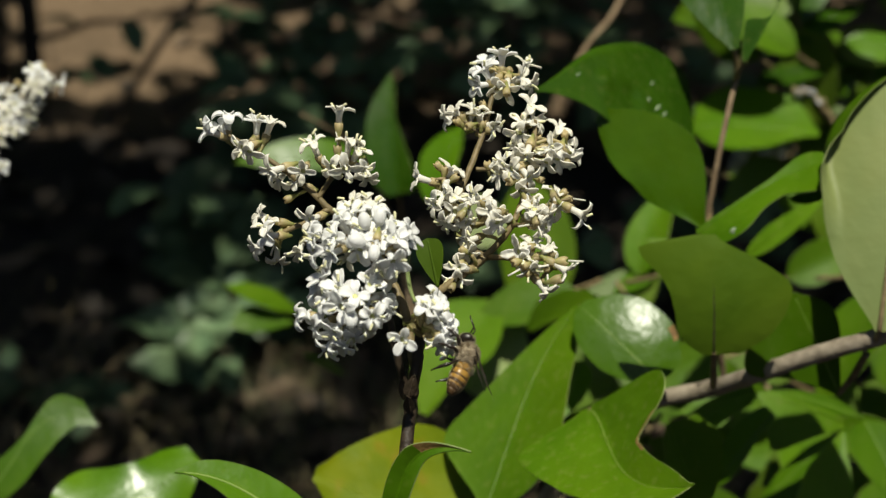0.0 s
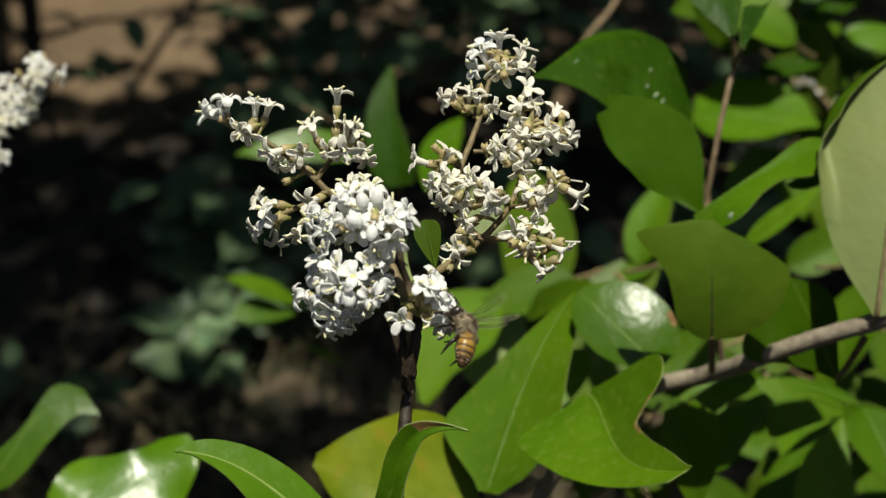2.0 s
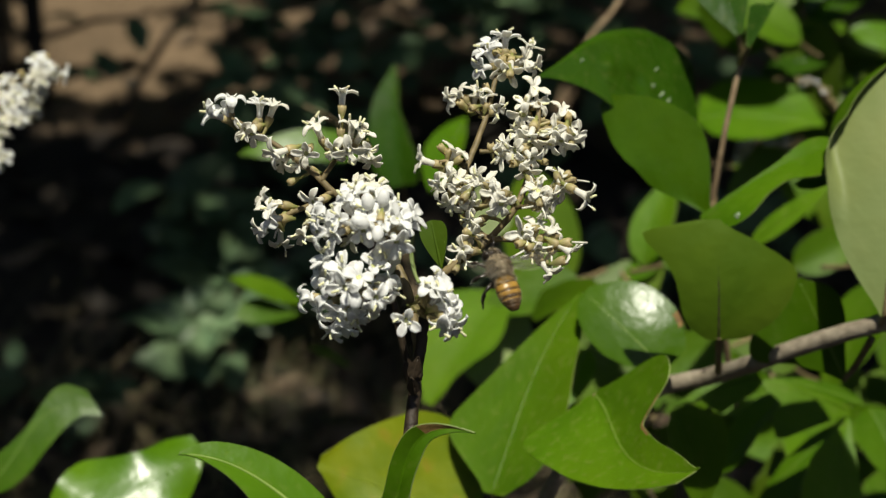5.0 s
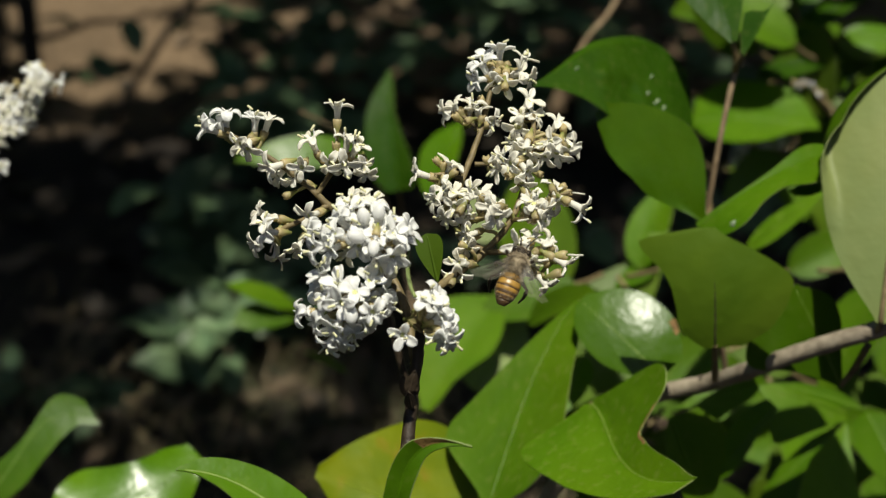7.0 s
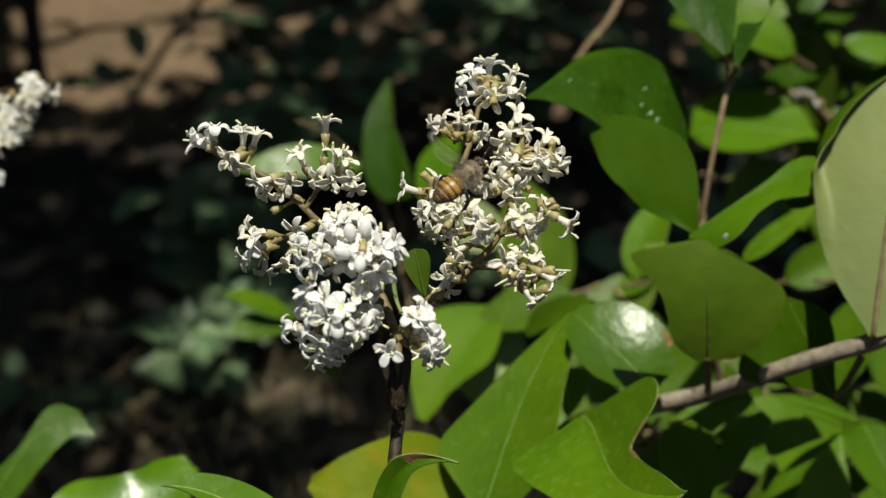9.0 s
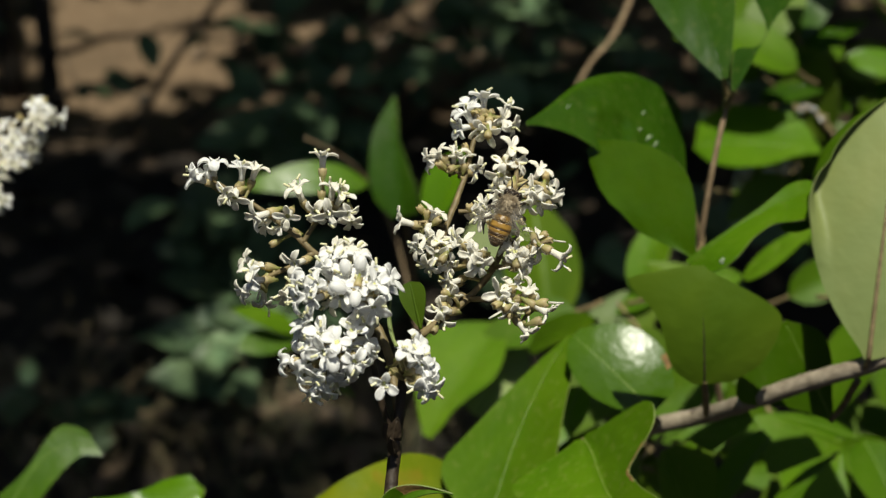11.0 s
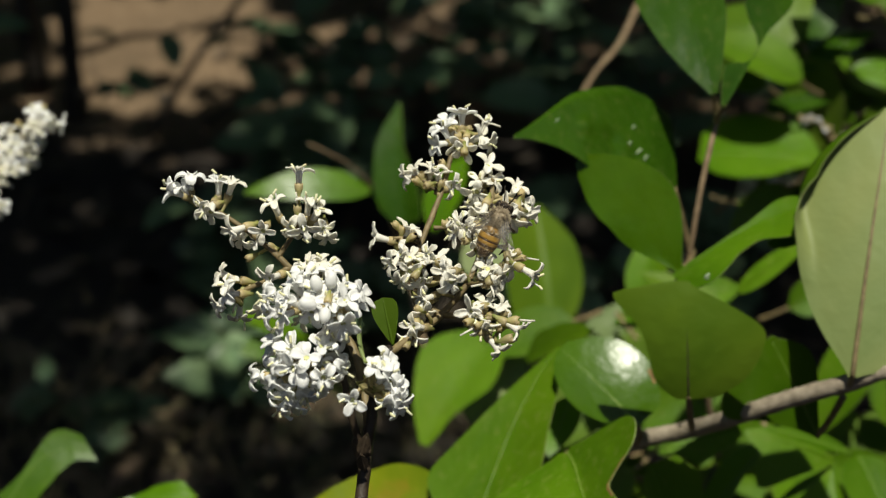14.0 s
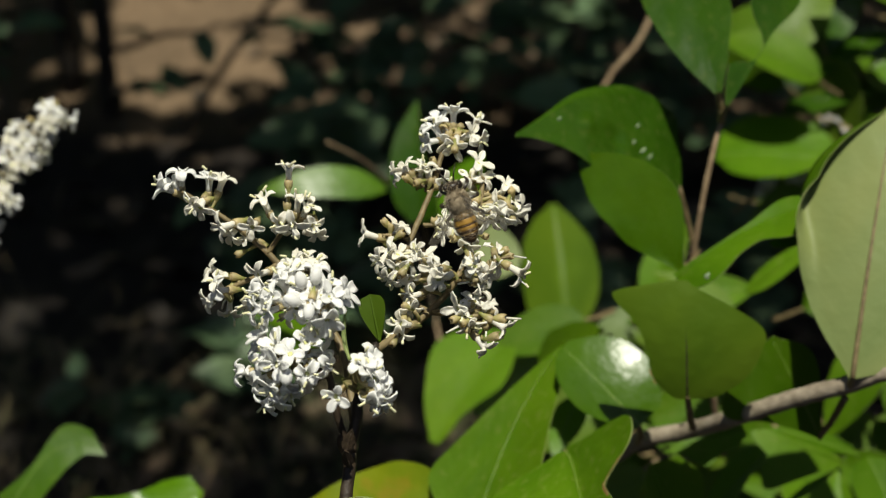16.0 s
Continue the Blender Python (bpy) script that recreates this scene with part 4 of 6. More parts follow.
leaf(shrub, (0.0703, 0.3917, 0.9307), (0.0434, 0.4182, 0.9514), 0.0304, (-0.42, -0.74, 0.52), curl=16, cup=-4, fold=2, wave=0.012, rim_right=[(0, 0.08), (0.06, 0.25), (0.12, 0.43), (0.2, 0.64), (0.28, 0.81), (0.36, 0.94), (0.44, 1.00), (0.52, 1.00), (0.6, 0.94), (0.68, 0.87), (0.76, 0.74), (0.84, 0.60), (0.9, 0.45), (0.95, 0.30), (1, 0.17)], rim_left=[(0, 0.04), (0.06, 0.08), (0.12, 0.13), (0.2, 0.23), (0.28, 0.32), (0.36, 0.40), (0.44, 0.40), (0.52, 0.38), (0.6, 0.42), (0.68, 0.40), (0.76, 0.38), (0.84, 0.28), (0.9, 0.23), (0.95, 0.15), (1, 0.06)], skin=LEAF_GLOSS, nu=26, nv=14, petiole=(0.0796, 0.4340, 0.9127), vein=LEAF_GLOSS, keel=.15)
# the cupped leaf above the branch
leaf(shrub, (0.0708, 0.3607, 0.9098), (0.0693, 0.3696, 0.9410), 0.0434, (0.05, 1.00, 0.00), curl=-30, cup=24, fold=3, rim_right=[(0, 0.11), (0.06, 0.28), (0.12, 0.36), (0.2, 0.42), (0.28, 0.45), (0.36, 0.46), (0.44, 0.49), (0.52, 0.51), (0.6, 0.57), (0.68, 0.64), (0.76, 0.77), (0.84, 0.88), (0.9, 0.91), (0.95, 0.90), (1, 0.01)], rim_left=[(0, 0.31), (0.06, 0.57), (0.12, 0.71), (0.2, 0.81), (0.28, 0.90), (0.36, 0.94), (0.44, 0.99), (0.52, 1.00), (0.6, 0.92), (0.68, 0.78), (0.76, 0.60), (0.84, 0.40), (0.9, 0.23), (0.95, 0.09), (1, 0.01)], nu=34, nv=28, skin=LEAF_TOP, under=LEAF_DIMMED, petiole=(0.0748, 0.3776, 0.8884), vein=BARK_DARK)
# the big pale underside
leaf(shrub, (0.1130, 0.3600, 0.9173), (0.1255, 0.4052, 0.9734), 0.0422, (0.25, 0.68, -0.68), skin=LEAF_TOP, curl=-20, cup=14, fold=4, fat=.8, rim_right=[(0, .02), (.06, .2), (.15, .46), (.25, .68), (.35, .82), (.45, .95), (.55, 1.18), (.65, 1.32), (.75, 1.22), (.85, .9), (.93, .5), (1, .02)], roll=(1, .7, -150, .3, .7), nu=40, nv=36, vein=STALK, keel=2.0, petiole=(0.1135, 0.3657, 0.9108), label="large leaf showing its pale underside")
leaf(shrub, (0.0692, 0.3886, 0.9300), (0.1090, 0.4043, 0.9449), 0.0248, (-0.45, -0.35, 0.82), curl=50, cup=8, fold=8, rim_right=[(0, 0.44), (0.06, 0.73), (0.12, 0.85), (0.2, 0.90), (0.28, 0.80), (0.36, 0.63), (0.44, 0.59), (0.52, 0.56), (0.6, 0.83), (0.68, 1.00), (0.76, 0.78), (0.84, 0.51), (0.9, 0.32), (0.95, 0.15), (1, 0.05)], rim_left=[(0, 0.15), (0.06, 0.12), (0.12, 0.10), (0.2, 0.07), (0.28, 0.05), (0.36, 0.05), (0.44, 0.07), (0.52, 0.10), (0.6, 0.17), (0.68, 0.27), (0.76, 0.37), (0.84, 0.39), (0.9, 0.34), (0.95, 0.22), (1, 0.05)], flecks=(((0.0758, 0.3772, 0.9377), 0.0013, 1.7),), nu=30, nv=14, vein=LEAF_TOP, keel=.6, petiole=(0.0700, 0.4106, 0.9068))
# round leaf
leaf(shrub, (0.0602, 0.3775, 0.8890), (0.0387, 0.3968, 0.9022), 0.0300, (-0.09, -0.68, 0.72), curl=26, cup=-14, fold=1, rim_right=[(0, 0.54), (0.06, 0.68), (0.12, 0.77), (0.2, 0.89), (0.28, 0.96), (0.36, 1.00), (0.44, 1.00), (0.52, 0.99), (0.6, 0.97), (0.68, 0.89), (0.76, 0.80), (0.84, 0.65), (0.9, 0.51), (0.95, 0.34), (1, 0.13)], rim_left=[(0, 0.07), (0.06, 0.15), (0.12, 0.25), (0.2, 0.39), (0.28, 0.49), (0.36, 0.55), (0.44, 0.61), (0.52, 0.62), (0.6, 0.62), (0.68, 0.59), (0.76, 0.55), (0.84, 0.48), (0.9, 0.41), (0.95, 0.27), (1, 0.11)], nu=40, nv=30, skin=LEAF_GLOSS, vein=RIB_PALE, keel=.6, scar=(1, .17, .31, .055), petiole=(0.0601, 0.3831, 0.8788), label="rounded glossy leaf with a bright sheen")
# the large leaf behind the stem
leaf(shrub, (0.0121, 0.3587, 0.8606), (0.0388, 0.4078, 0.8953), 0.0412, (-0.55, -0.42, 0.72), curl=14, fold=6, cup=8, wave=0.008, bow=-0.03, rim_right=[(0, 0.19), (0.06, 0.53), (0.12, 0.68), (0.2, 0.81), (0.28, 0.89), (0.36, 0.87), (0.44, 0.83), (0.52, 0.77), (0.6, 0.68), (0.68, 0.60), (0.76, 0.51), (0.84, 0.38), (0.9, 0.26), (0.95, 0.13), (1, 0.04)], rim_left=[(0, 0.09), (0.06, 0.32), (0.12, 0.62), (0.2, 0.94), (0.28, 1.00), (0.36, 0.87), (0.44, 0.74), (0.52, 0.60), (0.6, 0.49), (0.68, 0.38), (0.76, 0.30), (0.84, 0.21), (0.9, 0.15), (0.95, 0.06), (1, 0.01)], nu=30, nv=16, skin=LEAF_MATT, vein=MIDRIB, keel=.6, petiole=(0.0202, 0.3841, 0.7956))
# torn leaf
leaf(shrub, (0.0390, 0.3601, 0.8929), (0.0581, 0.3069, 0.9087), 0.0454, (-0.30, -0.56, 0.78), curl=14, fold=17, cup=6, bow=0.13, heel=(1, 0.42), slant=(-1, 0.6), rim_right=[(0, 0.07), (0.04, 0.19), (0.08, 0.38), (0.12, 0.62), (0.16, 0.93), (0.2, 1.00), (0.24, 1.00), (0.28, 0.98), (0.32, 0.93), (0.36, 0.90), (0.4, 0.84), (0.44, 0.79), (0.48, 0.74), (0.52, 0.71), (0.56, 0.66), (0.6, 0.60), (0.64, 0.55), (0.68, 0.52), (0.72, 0.47), (0.76, 0.43), (0.8, 0.40), (0.84, 0.36), (0.88, 0.33), (0.92, 0.31), (0.96, 0.28), (1, 0.26)], rim_left=[(0, 0.07), (0.04, 0.19), (0.08, 0.38), (0.12, 0.59), (0.16, 0.76), (0.2, 0.88), (0.24, 0.93), (0.28, 0.95), (0.32, 0.93), (0.36, 0.90), (0.4, 0.84), (0.44, 0.71), (0.48, 0.31), (0.52, 0.33), (0.56, 0.33), (0.6, 0.33), (0.64, 0.33), (0.68, 0.33), (0.72, 0.33), (0.76, 0.33), (0.8, 0.31), (0.84, 0.28), (0.88, 0.24), (0.92, 0.17), (0.96, 0.10), (1, 0.03)], nu=44, nv=20, skin=LEAF_MATT, vein=RIB_PALE, keel=.6, scar=(-1, .44, .58, .04), petiole=(0.0437, 0.3876, 0.8600), label="green leaf with a gnawed brown-edged notch")
leaf(shrub, (0.1106, 0.3783, 0.8842), (0.0951, 0.3833, 0.9148), 0.0453, (0.11, -0.80, 0.60), curl=8, fold=5, rim_right=[(0, 0.02), (0.06, 0.04), (0.12, 0.08), (0.2, 0.12), (0.28, 0.17), (0.36, 0.22), (0.44, 0.28), (0.52, 0.33), (0.6, 0.36), (0.68, 0.37), (0.76, 0.36), (0.84, 0.28), (0.9, 0.19), (0.95, 0.09), (1, 0.02)], rim_left=[(0, 0.01), (0.06, 0.06), (0.12, 0.13), (0.2, 0.22), (0.28, 0.34), (0.36, 0.45), (0.44, 0.57), (0.52, 0.76), (0.6, 0.92), (0.68, 1.00), (0.76, 0.95), (0.84, 0.86), (0.9, 0.48), (0.95, 0.22), (1, 0.06)], nu=22, nv=12, petiole=(0.1150, 0.3744, 0.9012))
# yellowing leaf
leaf(shrub, (0.0105, 0.3641, 0.8436), (-0.0370, 0.3797, 0.8553), 0.0514, (-0.30, -0.54, 0.78), curl=14, cup=5, fold=3, wave=0.02, rim_right=[(0, 0.07), (0.06, 0.27), (0.12, 0.48), (0.2, 0.68), (0.28, 0.85), (0.36, 0.97), (0.44, 1.00), (0.52, 0.97), (0.6, 0.93), (0.68, 0.81), (0.76, 0.69), (0.84, 0.53), (0.9, 0.39), (0.95, 0.24), (1, 0.04)], rim_left=[(0, 0.03), (0.06, 0.13), (0.12, 0.25), (0.2, 0.37), (0.28, 0.41), (0.36, 0.45), (0.44, 0.51), (0.52, 0.51), (0.6, 0.48), (0.68, 0.44), (0.76, 0.37), (0.84, 0.29), (0.9, 0.20), (0.95, 0.12), (1, 0.04)], nu=26, nv=14, skin=LEAF_OLD, label="yellowing spotted leaf")
# further leaves behind the flower head
leaf(shrub, (-0.0206, 0.6754, 0.7888), (-0.0242, 0.7155, 0.8319), 0.0283, (-0.30, -0.93, 0.22), curl=20, fold=14, rim_right=[(0, 0.53), (0.06, 0.69), (0.12, 0.69), (0.2, 0.67), (0.28, 0.56), (0.36, 0.44), (0.44, 0.36), (0.52, 0.25), (0.6, 0.11), (0.68, 0.11), (0.76, 0.11), (0.84, 0.11), (0.9, 0.06), (0.95, 0.03), (1, 0.01)], rim_left=[(0, 0.36), (0.06, 0.58), (0.12, 0.83), (0.2, 0.92), (0.28, 1.00), (0.36, 1.00), (0.44, 0.97), (0.52, 0.94), (0.6, 0.89), (0.68, 0.81), (0.76, 0.67), (0.84, 0.50), (0.9, 0.33), (0.95, 0.19), (1, 0.06)], nu=20, nv=10, skin=LEAF_DARK, petiole=(-0.0170, 0.7060, 0.7300))
leaf(shrub, (-0.0060, 0.6298, 0.8098), (0.0085, 0.6551, 0.8334), 0.0245, (-0.42, -0.50, 0.75), curl=20, fold=6, rim_right=[(0, 0.02), (0.06, 0.24), (0.12, 0.37), (0.2, 0.51), (0.28, 0.55), (0.36, 0.57), (0.44, 0.61), (0.52, 0.57), (0.6, 0.51), (0.68, 0.47), (0.76, 0.39), (0.84, 0.27), (0.9, 0.16), (0.95, 0.08), (1, 0.02)], rim_left=[(0, 0.10), (0.06, 0.37), (0.12, 0.53), (0.2, 0.67), (0.28, 0.82), (0.36, 0.88), (0.44, 0.94), (0.52, 1.00), (0.6, 0.94), (0.68, 0.88), (0.76, 0.78), (0.84, 0.59), (0.9, 0.45), (0.95, 0.24), (1, 0.06)], nu=18, nv=8, skin=LEAF_GLOSS)
leaf(shrub, (0.0221, 0.5601, 0.8008), (-0.0067, 0.5205, 0.7752), 0.0486, (-0.30, -0.45, 0.83), curl=24, fold=6, rim_right=[(0, 0.12), (0.06, 0.50), (0.12, 0.65), (0.2, 0.86), (0.28, 0.94), (0.36, 1.00), (0.44, 0.94), (0.52, 0.88), (0.6, 0.77), (0.68, 0.68), (0.76, 0.58), (0.84, 0.44), (0.9, 0.33), (0.95, 0.21), (1, 0.12)], rim_left=[(0, 0.02), (0.06, 0.15), (0.12, 0.30), (0.2, 0.39), (0.28, 0.47), (0.36, 0.50), (0.44, 0.52), (0.52, 0.44), (0.6, 0.32), (0.68, 0.24), (0.76, 0.15), (0.84, 0.14), (0.9, 0.12), (0.95, 0.08), (1, 0.03)], nu=22, nv=12, skin=LEAF_YOUNG)
leaf(shrub, (0.0478, 0.6571, 0.7358), (0.0402, 0.7025, 0.7833), 0.0547, (-0.15, 0.70, -0.50), curl=-15, fold=-34, cup=-4, rim_right=[(0, 0.40), (0.06, 0.68), (0.12, 0.79), (0.2, 0.94), (0.28, 0.97), (0.36, 0.98), (0.44, 1.00), (0.52, 0.95), (0.6, 0.89), (0.68, 0.84), (0.76, 0.69), (0.84, 0.55), (0.9, 0.37), (0.95, 0.19), (1, 0.06)], rim_left=[(0, 0.03), (0.06, 0.21), (0.12, 0.40), (0.2, 0.55), (0.28, 0.65), (0.36, 0.68), (0.44, 0.71), (0.52, 0.69), (0.6, 0.66), (0.68, 0.61), (0.76, 0.48), (0.84, 0.37), (0.9, 0.26), (0.95, 0.15), (1, 0.05)], nu=22, nv=12, under=LEAF_DIMMED, vein=LEAF_DIMMED, keel=.4)
leaf(shrub, (0.0115, 0.5422, 0.7695), (0.0298, 0.5635, 0.7934), 0.0276, (-0.11, 0.55, -0.83), curl=12, fat=.8, blunt=.6)
leaf(shrub, (0.0325, 0.5393, 0.8031), (0.0566, 0.5111, 0.8342), 0.0181, (-0.20, -0.50, 0.84), curl=20, fold=5, rim_right=[(0, 0.01), (0.06, 0.18), (0.12, 0.43), (0.2, 0.46), (0.28, 0.50), (0.36, 0.50), (0.44, 0.50), (0.52, 0.50), (0.6, 0.50), (0.68, 0.50), (0.76, 0.46), (0.84, 0.36), (0.9, 0.25), (0.95, 0.14), (1, 0.04)], rim_left=[(0, 0.01), (0.06, 0.82), (0.12, 0.96), (0.2, 1.00), (0.28, 0.96), (0.36, 0.93), (0.44, 0.93), (0.52, 0.93), (0.6, 0.86), (0.68, 0.75), (0.76, 0.64), (0.84, 0.57), (0.9, 0.36), (0.95, 0.18), (1, 0.04)], nu=18, nv=8, skin=LEAF_YOUNG)
leaf(shrub, (-0.0635, 0.6813, 0.8086), (-0.0939, 0.6637, 0.8106), 0.0130, (0.00, -0.03, 1.00), curl=20, skin=LEAF_TOP)
leaf(shrub, (-0.0355, 0.6543, 0.8159), (-0.0906, 0.6455, 0.8203), 0.0224, (0.09, -0.60, 0.80), curl=34, cup=-6, rim_right=[(0, 0.17), (0.06, 0.47), (0.12, 0.63), (0.2, 0.87), (0.28, 0.90), (0.36, 0.97), (0.44, 1.00), (0.52, 0.93), (0.6, 0.87), (0.68, 0.77), (0.76, 0.60), (0.84, 0.43), (0.9, 0.23), (0.95, 0.10), (1, 0.03)], rim_left=[(0, 0.01), (0.06, 0.23), (0.12, 0.33), (0.2, 0.43), (0.28, 0.47), (0.36, 0.47), (0.44, 0.47), (0.52, 0.47), (0.6, 0.47), (0.68, 0.43), (0.76, 0.33), (0.84, 0.27), (0.9, 0.17), (0.95, 0.07), (1, 0.01)], nu=22, nv=12)
leaf(shrub, (-0.0678, 0.6520, 0.7385), (-0.0998, 0.6427, 0.7587), 0.0140, (-0.11, -0.30, 0.95), curl=20, fold=4, rim_right=[(0, 0.19), (0.06, 0.44), (0.12, 0.63), (0.2, 0.74), (0.28, 0.89), (0.36, 1.00), (0.44, 1.00), (0.52, 0.93), (0.6, 0.89), (0.68, 0.85), (0.76, 0.78), (0.84, 0.52), (0.9, 0.33), (0.95, 0.19), (1, 0.01)], rim_left=[(0, 0.01), (0.06, 0.15), (0.12, 0.30), (0.2, 0.52), (0.28, 0.70), (0.36, 0.78), (0.44, 0.81), (0.52, 0.81), (0.6, 0.78), (0.68, 0.67), (0.76, 0.56), (0.84, 0.41), (0.9, 0.22), (0.95, 0.07), (1, 0.01)], nu=18, nv=8, skin=LEAF_YOUNG)
leaf(shrub, (-0.0690, 0.6482, 0.7360), (-0.0977, 0.6360, 0.7410), 0.0186, (-0.10, -0.62, 0.76), curl=20, fold=4, rim_right=[(0, 0.01), (0.06, 0.09), (0.12, 0.20), (0.2, 0.39), (0.28, 0.55), (0.36, 0.68), (0.44, 0.80), (0.52, 0.93), (0.6, 1.00), (0.68, 0.93), (0.76, 0.89), (0.84, 0.77), (0.9, 0.50), (0.95, 0.27), (1, 0.09)], rim_left=[(0, 0.01), (0.06, 0.11), (0.12, 0.18), (0.2, 0.25), (0.28, 0.32), (0.36, 0.39), (0.44, 0.41), (0.52, 0.43), (0.6, 0.45), (0.68, 0.45), (0.76, 0.41), (0.84, 0.27), (0.9, 0.18), (0.95, 0.09), (1, 0.02)], nu=18, nv=8)
leaf(shrub, (-0.0490, 0.6830, 0.6827), (-0.0686, 0.6720, 0.7020), 0.0099, (-0.11, -0.18, 0.98), curl=20)
leaf(shrub, (0.0176, 0.5723, 0.8199), (0.0139, 0.5884, 0.8355), 0.0192, (0.11, 0.47, -0.88), curl=10, blunt=.6)
leaf(shrub, (0.0456, 0.4515, 0.8467), (0.0370, 0.4280, 0.8398), 0.0111, (0.00, -0.33, 0.94), curl=20)
leaf(shrub, (0.0865, 0.5783, 0.8058), (0.0692, 0.5737, 0.7978), 0.0103, (0.00, -0.26, 0.97), curl=20)
# the sprig at the top
leaf(shrub, (0.0820, 0.4311, 0.9659), (0.0717, 0.4898, 0.9980), 0.0298, (-0.21, -0.85, 0.49), curl=18, fold=4, rim_right=[(0, 0.06), (0.06, 0.21), (0.12, 0.33), (0.2, 0.45), (0.28, 0.58), (0.36, 0.70), (0.44, 0.70), (0.52, 0.70), (0.6, 0.61), (0.68, 0.55), (0.76, 0.45), (0.84, 0.30), (0.9, 0.18), (0.95, 0.09), (1, 0.01)], rim_left=[(0, 0.03), (0.06, 0.21), (0.12, 0.36), (0.2, 0.52), (0.28, 0.67), (0.36, 0.79), (0.44, 0.88), (0.52, 0.97), (0.6, 0.97), (0.68, 1.00), (0.76, 0.88), (0.84, 0.76), (0.9, 0.55), (0.95, 0.27), (1, 0.06)], nu=24, nv=12, skin=LEAF_DARK, vein=LEAF_DARK, keel=.5, petiole=(0.0842, 0.4362, 0.9546))
leaf(shrub, (0.0846, 0.4293, 0.9628), (0.1120, 0.4775, 0.9856), 0.0224, (0.25, -0.88, 0.40), curl=12, fold=2, rim_right=[(0, 0.04), (0.06, 0.04), (0.12, 0.04), (0.2, 0.04), (0.28, 0.01), (0.36, 0.01), (0.44, 0.01), (0.52, 0.01), (0.6, 0.11), (0.68, 0.21), (0.76, 0.29), (0.84, 0.18), (0.9, 0.11), (0.95, 0.04), (1, 0.01)], rim_left=[(0, 0.01), (0.06, 0.29), (0.12, 0.43), (0.2, 0.64), (0.28, 0.01), (0.36, 0.01), (0.44, 0.01), (0.52, 1.00), (0.6, 0.96), (0.68, 0.93), (0.76, 0.75), (0.84, 0.50), (0.9, 0.32), (0.95, 0.14), (1, 0.04)], nu=22, nv=10, skin=LEAF_DARK, vein=LEAF_DARK, keel=.5, petiole=(0.0842, 0.4362, 0.9546))
leaf(shrub, (0.1157, 0.6928, 0.8149), (0.1714, 0.6790, 0.8172), 0.0475, (0.00, -0.33, 0.95), curl=30, cup=10, rim_right=[(0, 0.10), (0.06, 0.27), (0.12, 0.48), (0.2, 0.61), (0.28, 0.66), (0.36, 0.73), (0.44, 0.69), (0.52, 0.66), (0.6, 0.61), (0.68, 0.47), (0.76, 0.31), (0.84, 0.19), (0.9, 0.11), (0.95, 0.05), (1, 0.02)], rim_left=[(0, 0.55), (0.06, 0.71), (0.12, 0.87), (0.2, 0.94), (0.28, 1.00), (0.36, 0.98), (0.44, 0.98), (0.52, 1.00), (0.6, 0.95), (0.68, 0.90), (0.76, 0.85), (0.84, 0.68), (0.9, 0.52), (0.95, 0.26), (1, 0.08)], nu=22, nv=12)
leaf(shrub, (0.1505, 0.7198, 0.8407), (0.1996, 0.7311, 0.8602), 0.0200, (-0.11, -0.18, 0.98), curl=25, skin=LEAF_DARK)
leaf(shrub, (0.1876, 0.7201, 0.8465), (0.2349, 0.7066, 0.8399), 0.0175, (0.06, -0.44, 0.89), curl=24, wave=.03, skin=LEAF_TOP)
leaf(shrub, (0.1471, 0.7087, 0.8297), (0.1894, 0.7133, 0.8378), 0.0158, (0.00, -0.26, 0.97), curl=30, skin=LEAF_DARK)
leaf(shrub, (0.1589, 0.7290, 0.8526), (0.1855, 0.7409, 0.8734), 0.0187, (0.11, -0.47, 0.88), curl=20, skin=LEAF_DARK)
leaf(shrub, (0.1908, 0.7116, 0.8226), (0.1695, 0.7183, 0.8341), 0.0134, (0.10, -0.26, 0.96), curl=20, skin=LEAF_TOP)
leaf(shrub, (0.1070, 0.4070, 0.9336), (0.0945, 0.3971, 0.9366), 0.0073, (0.10, -0.26, 0.96), curl=15, rim_right=[(0, 0.01), (0.06, 0.24), (0.12, 0.26), (0.2, 0.29), (0.28, 0.35), (0.36, 0.41), (0.44, 0.38), (0.52, 0.35), (0.6, 0.32), (0.68, 0.29), (0.76, 0.26), (0.84, 0.18), (0.9, 0.12), (0.95, 0.06), (1, 0.03)], rim_left=[(0, 0.01), (0.06, 0.06), (0.12, 0.21), (0.2, 0.41), (0.28, 0.62), (0.36, 0.82), (0.44, 0.91), (0.52, 0.94), (0.6, 0.97), (0.68, 1.00), (0.76, 1.00), (0.84, 0.88), (0.9, 0.76), (0.95, 0.65), (1, 0.56)], nu=14, nv=8)
# added leaf above the view, unseen, put there for its shade
leaf(shrub, (0.2218, 0.7250, 0.9234), (0.1724, 0.7310, 0.9336), 0.0329, (0.00, -0.33, 0.94), curl=20, skin=LEAF_DARK)
leaf(shrub, (0.1027, 0.4843, 0.8673), (0.1274, 0.4861, 0.8887), 0.0084, (-0.10, -0.36, 0.93), curl=12, skin=LEAF_YOUNG)
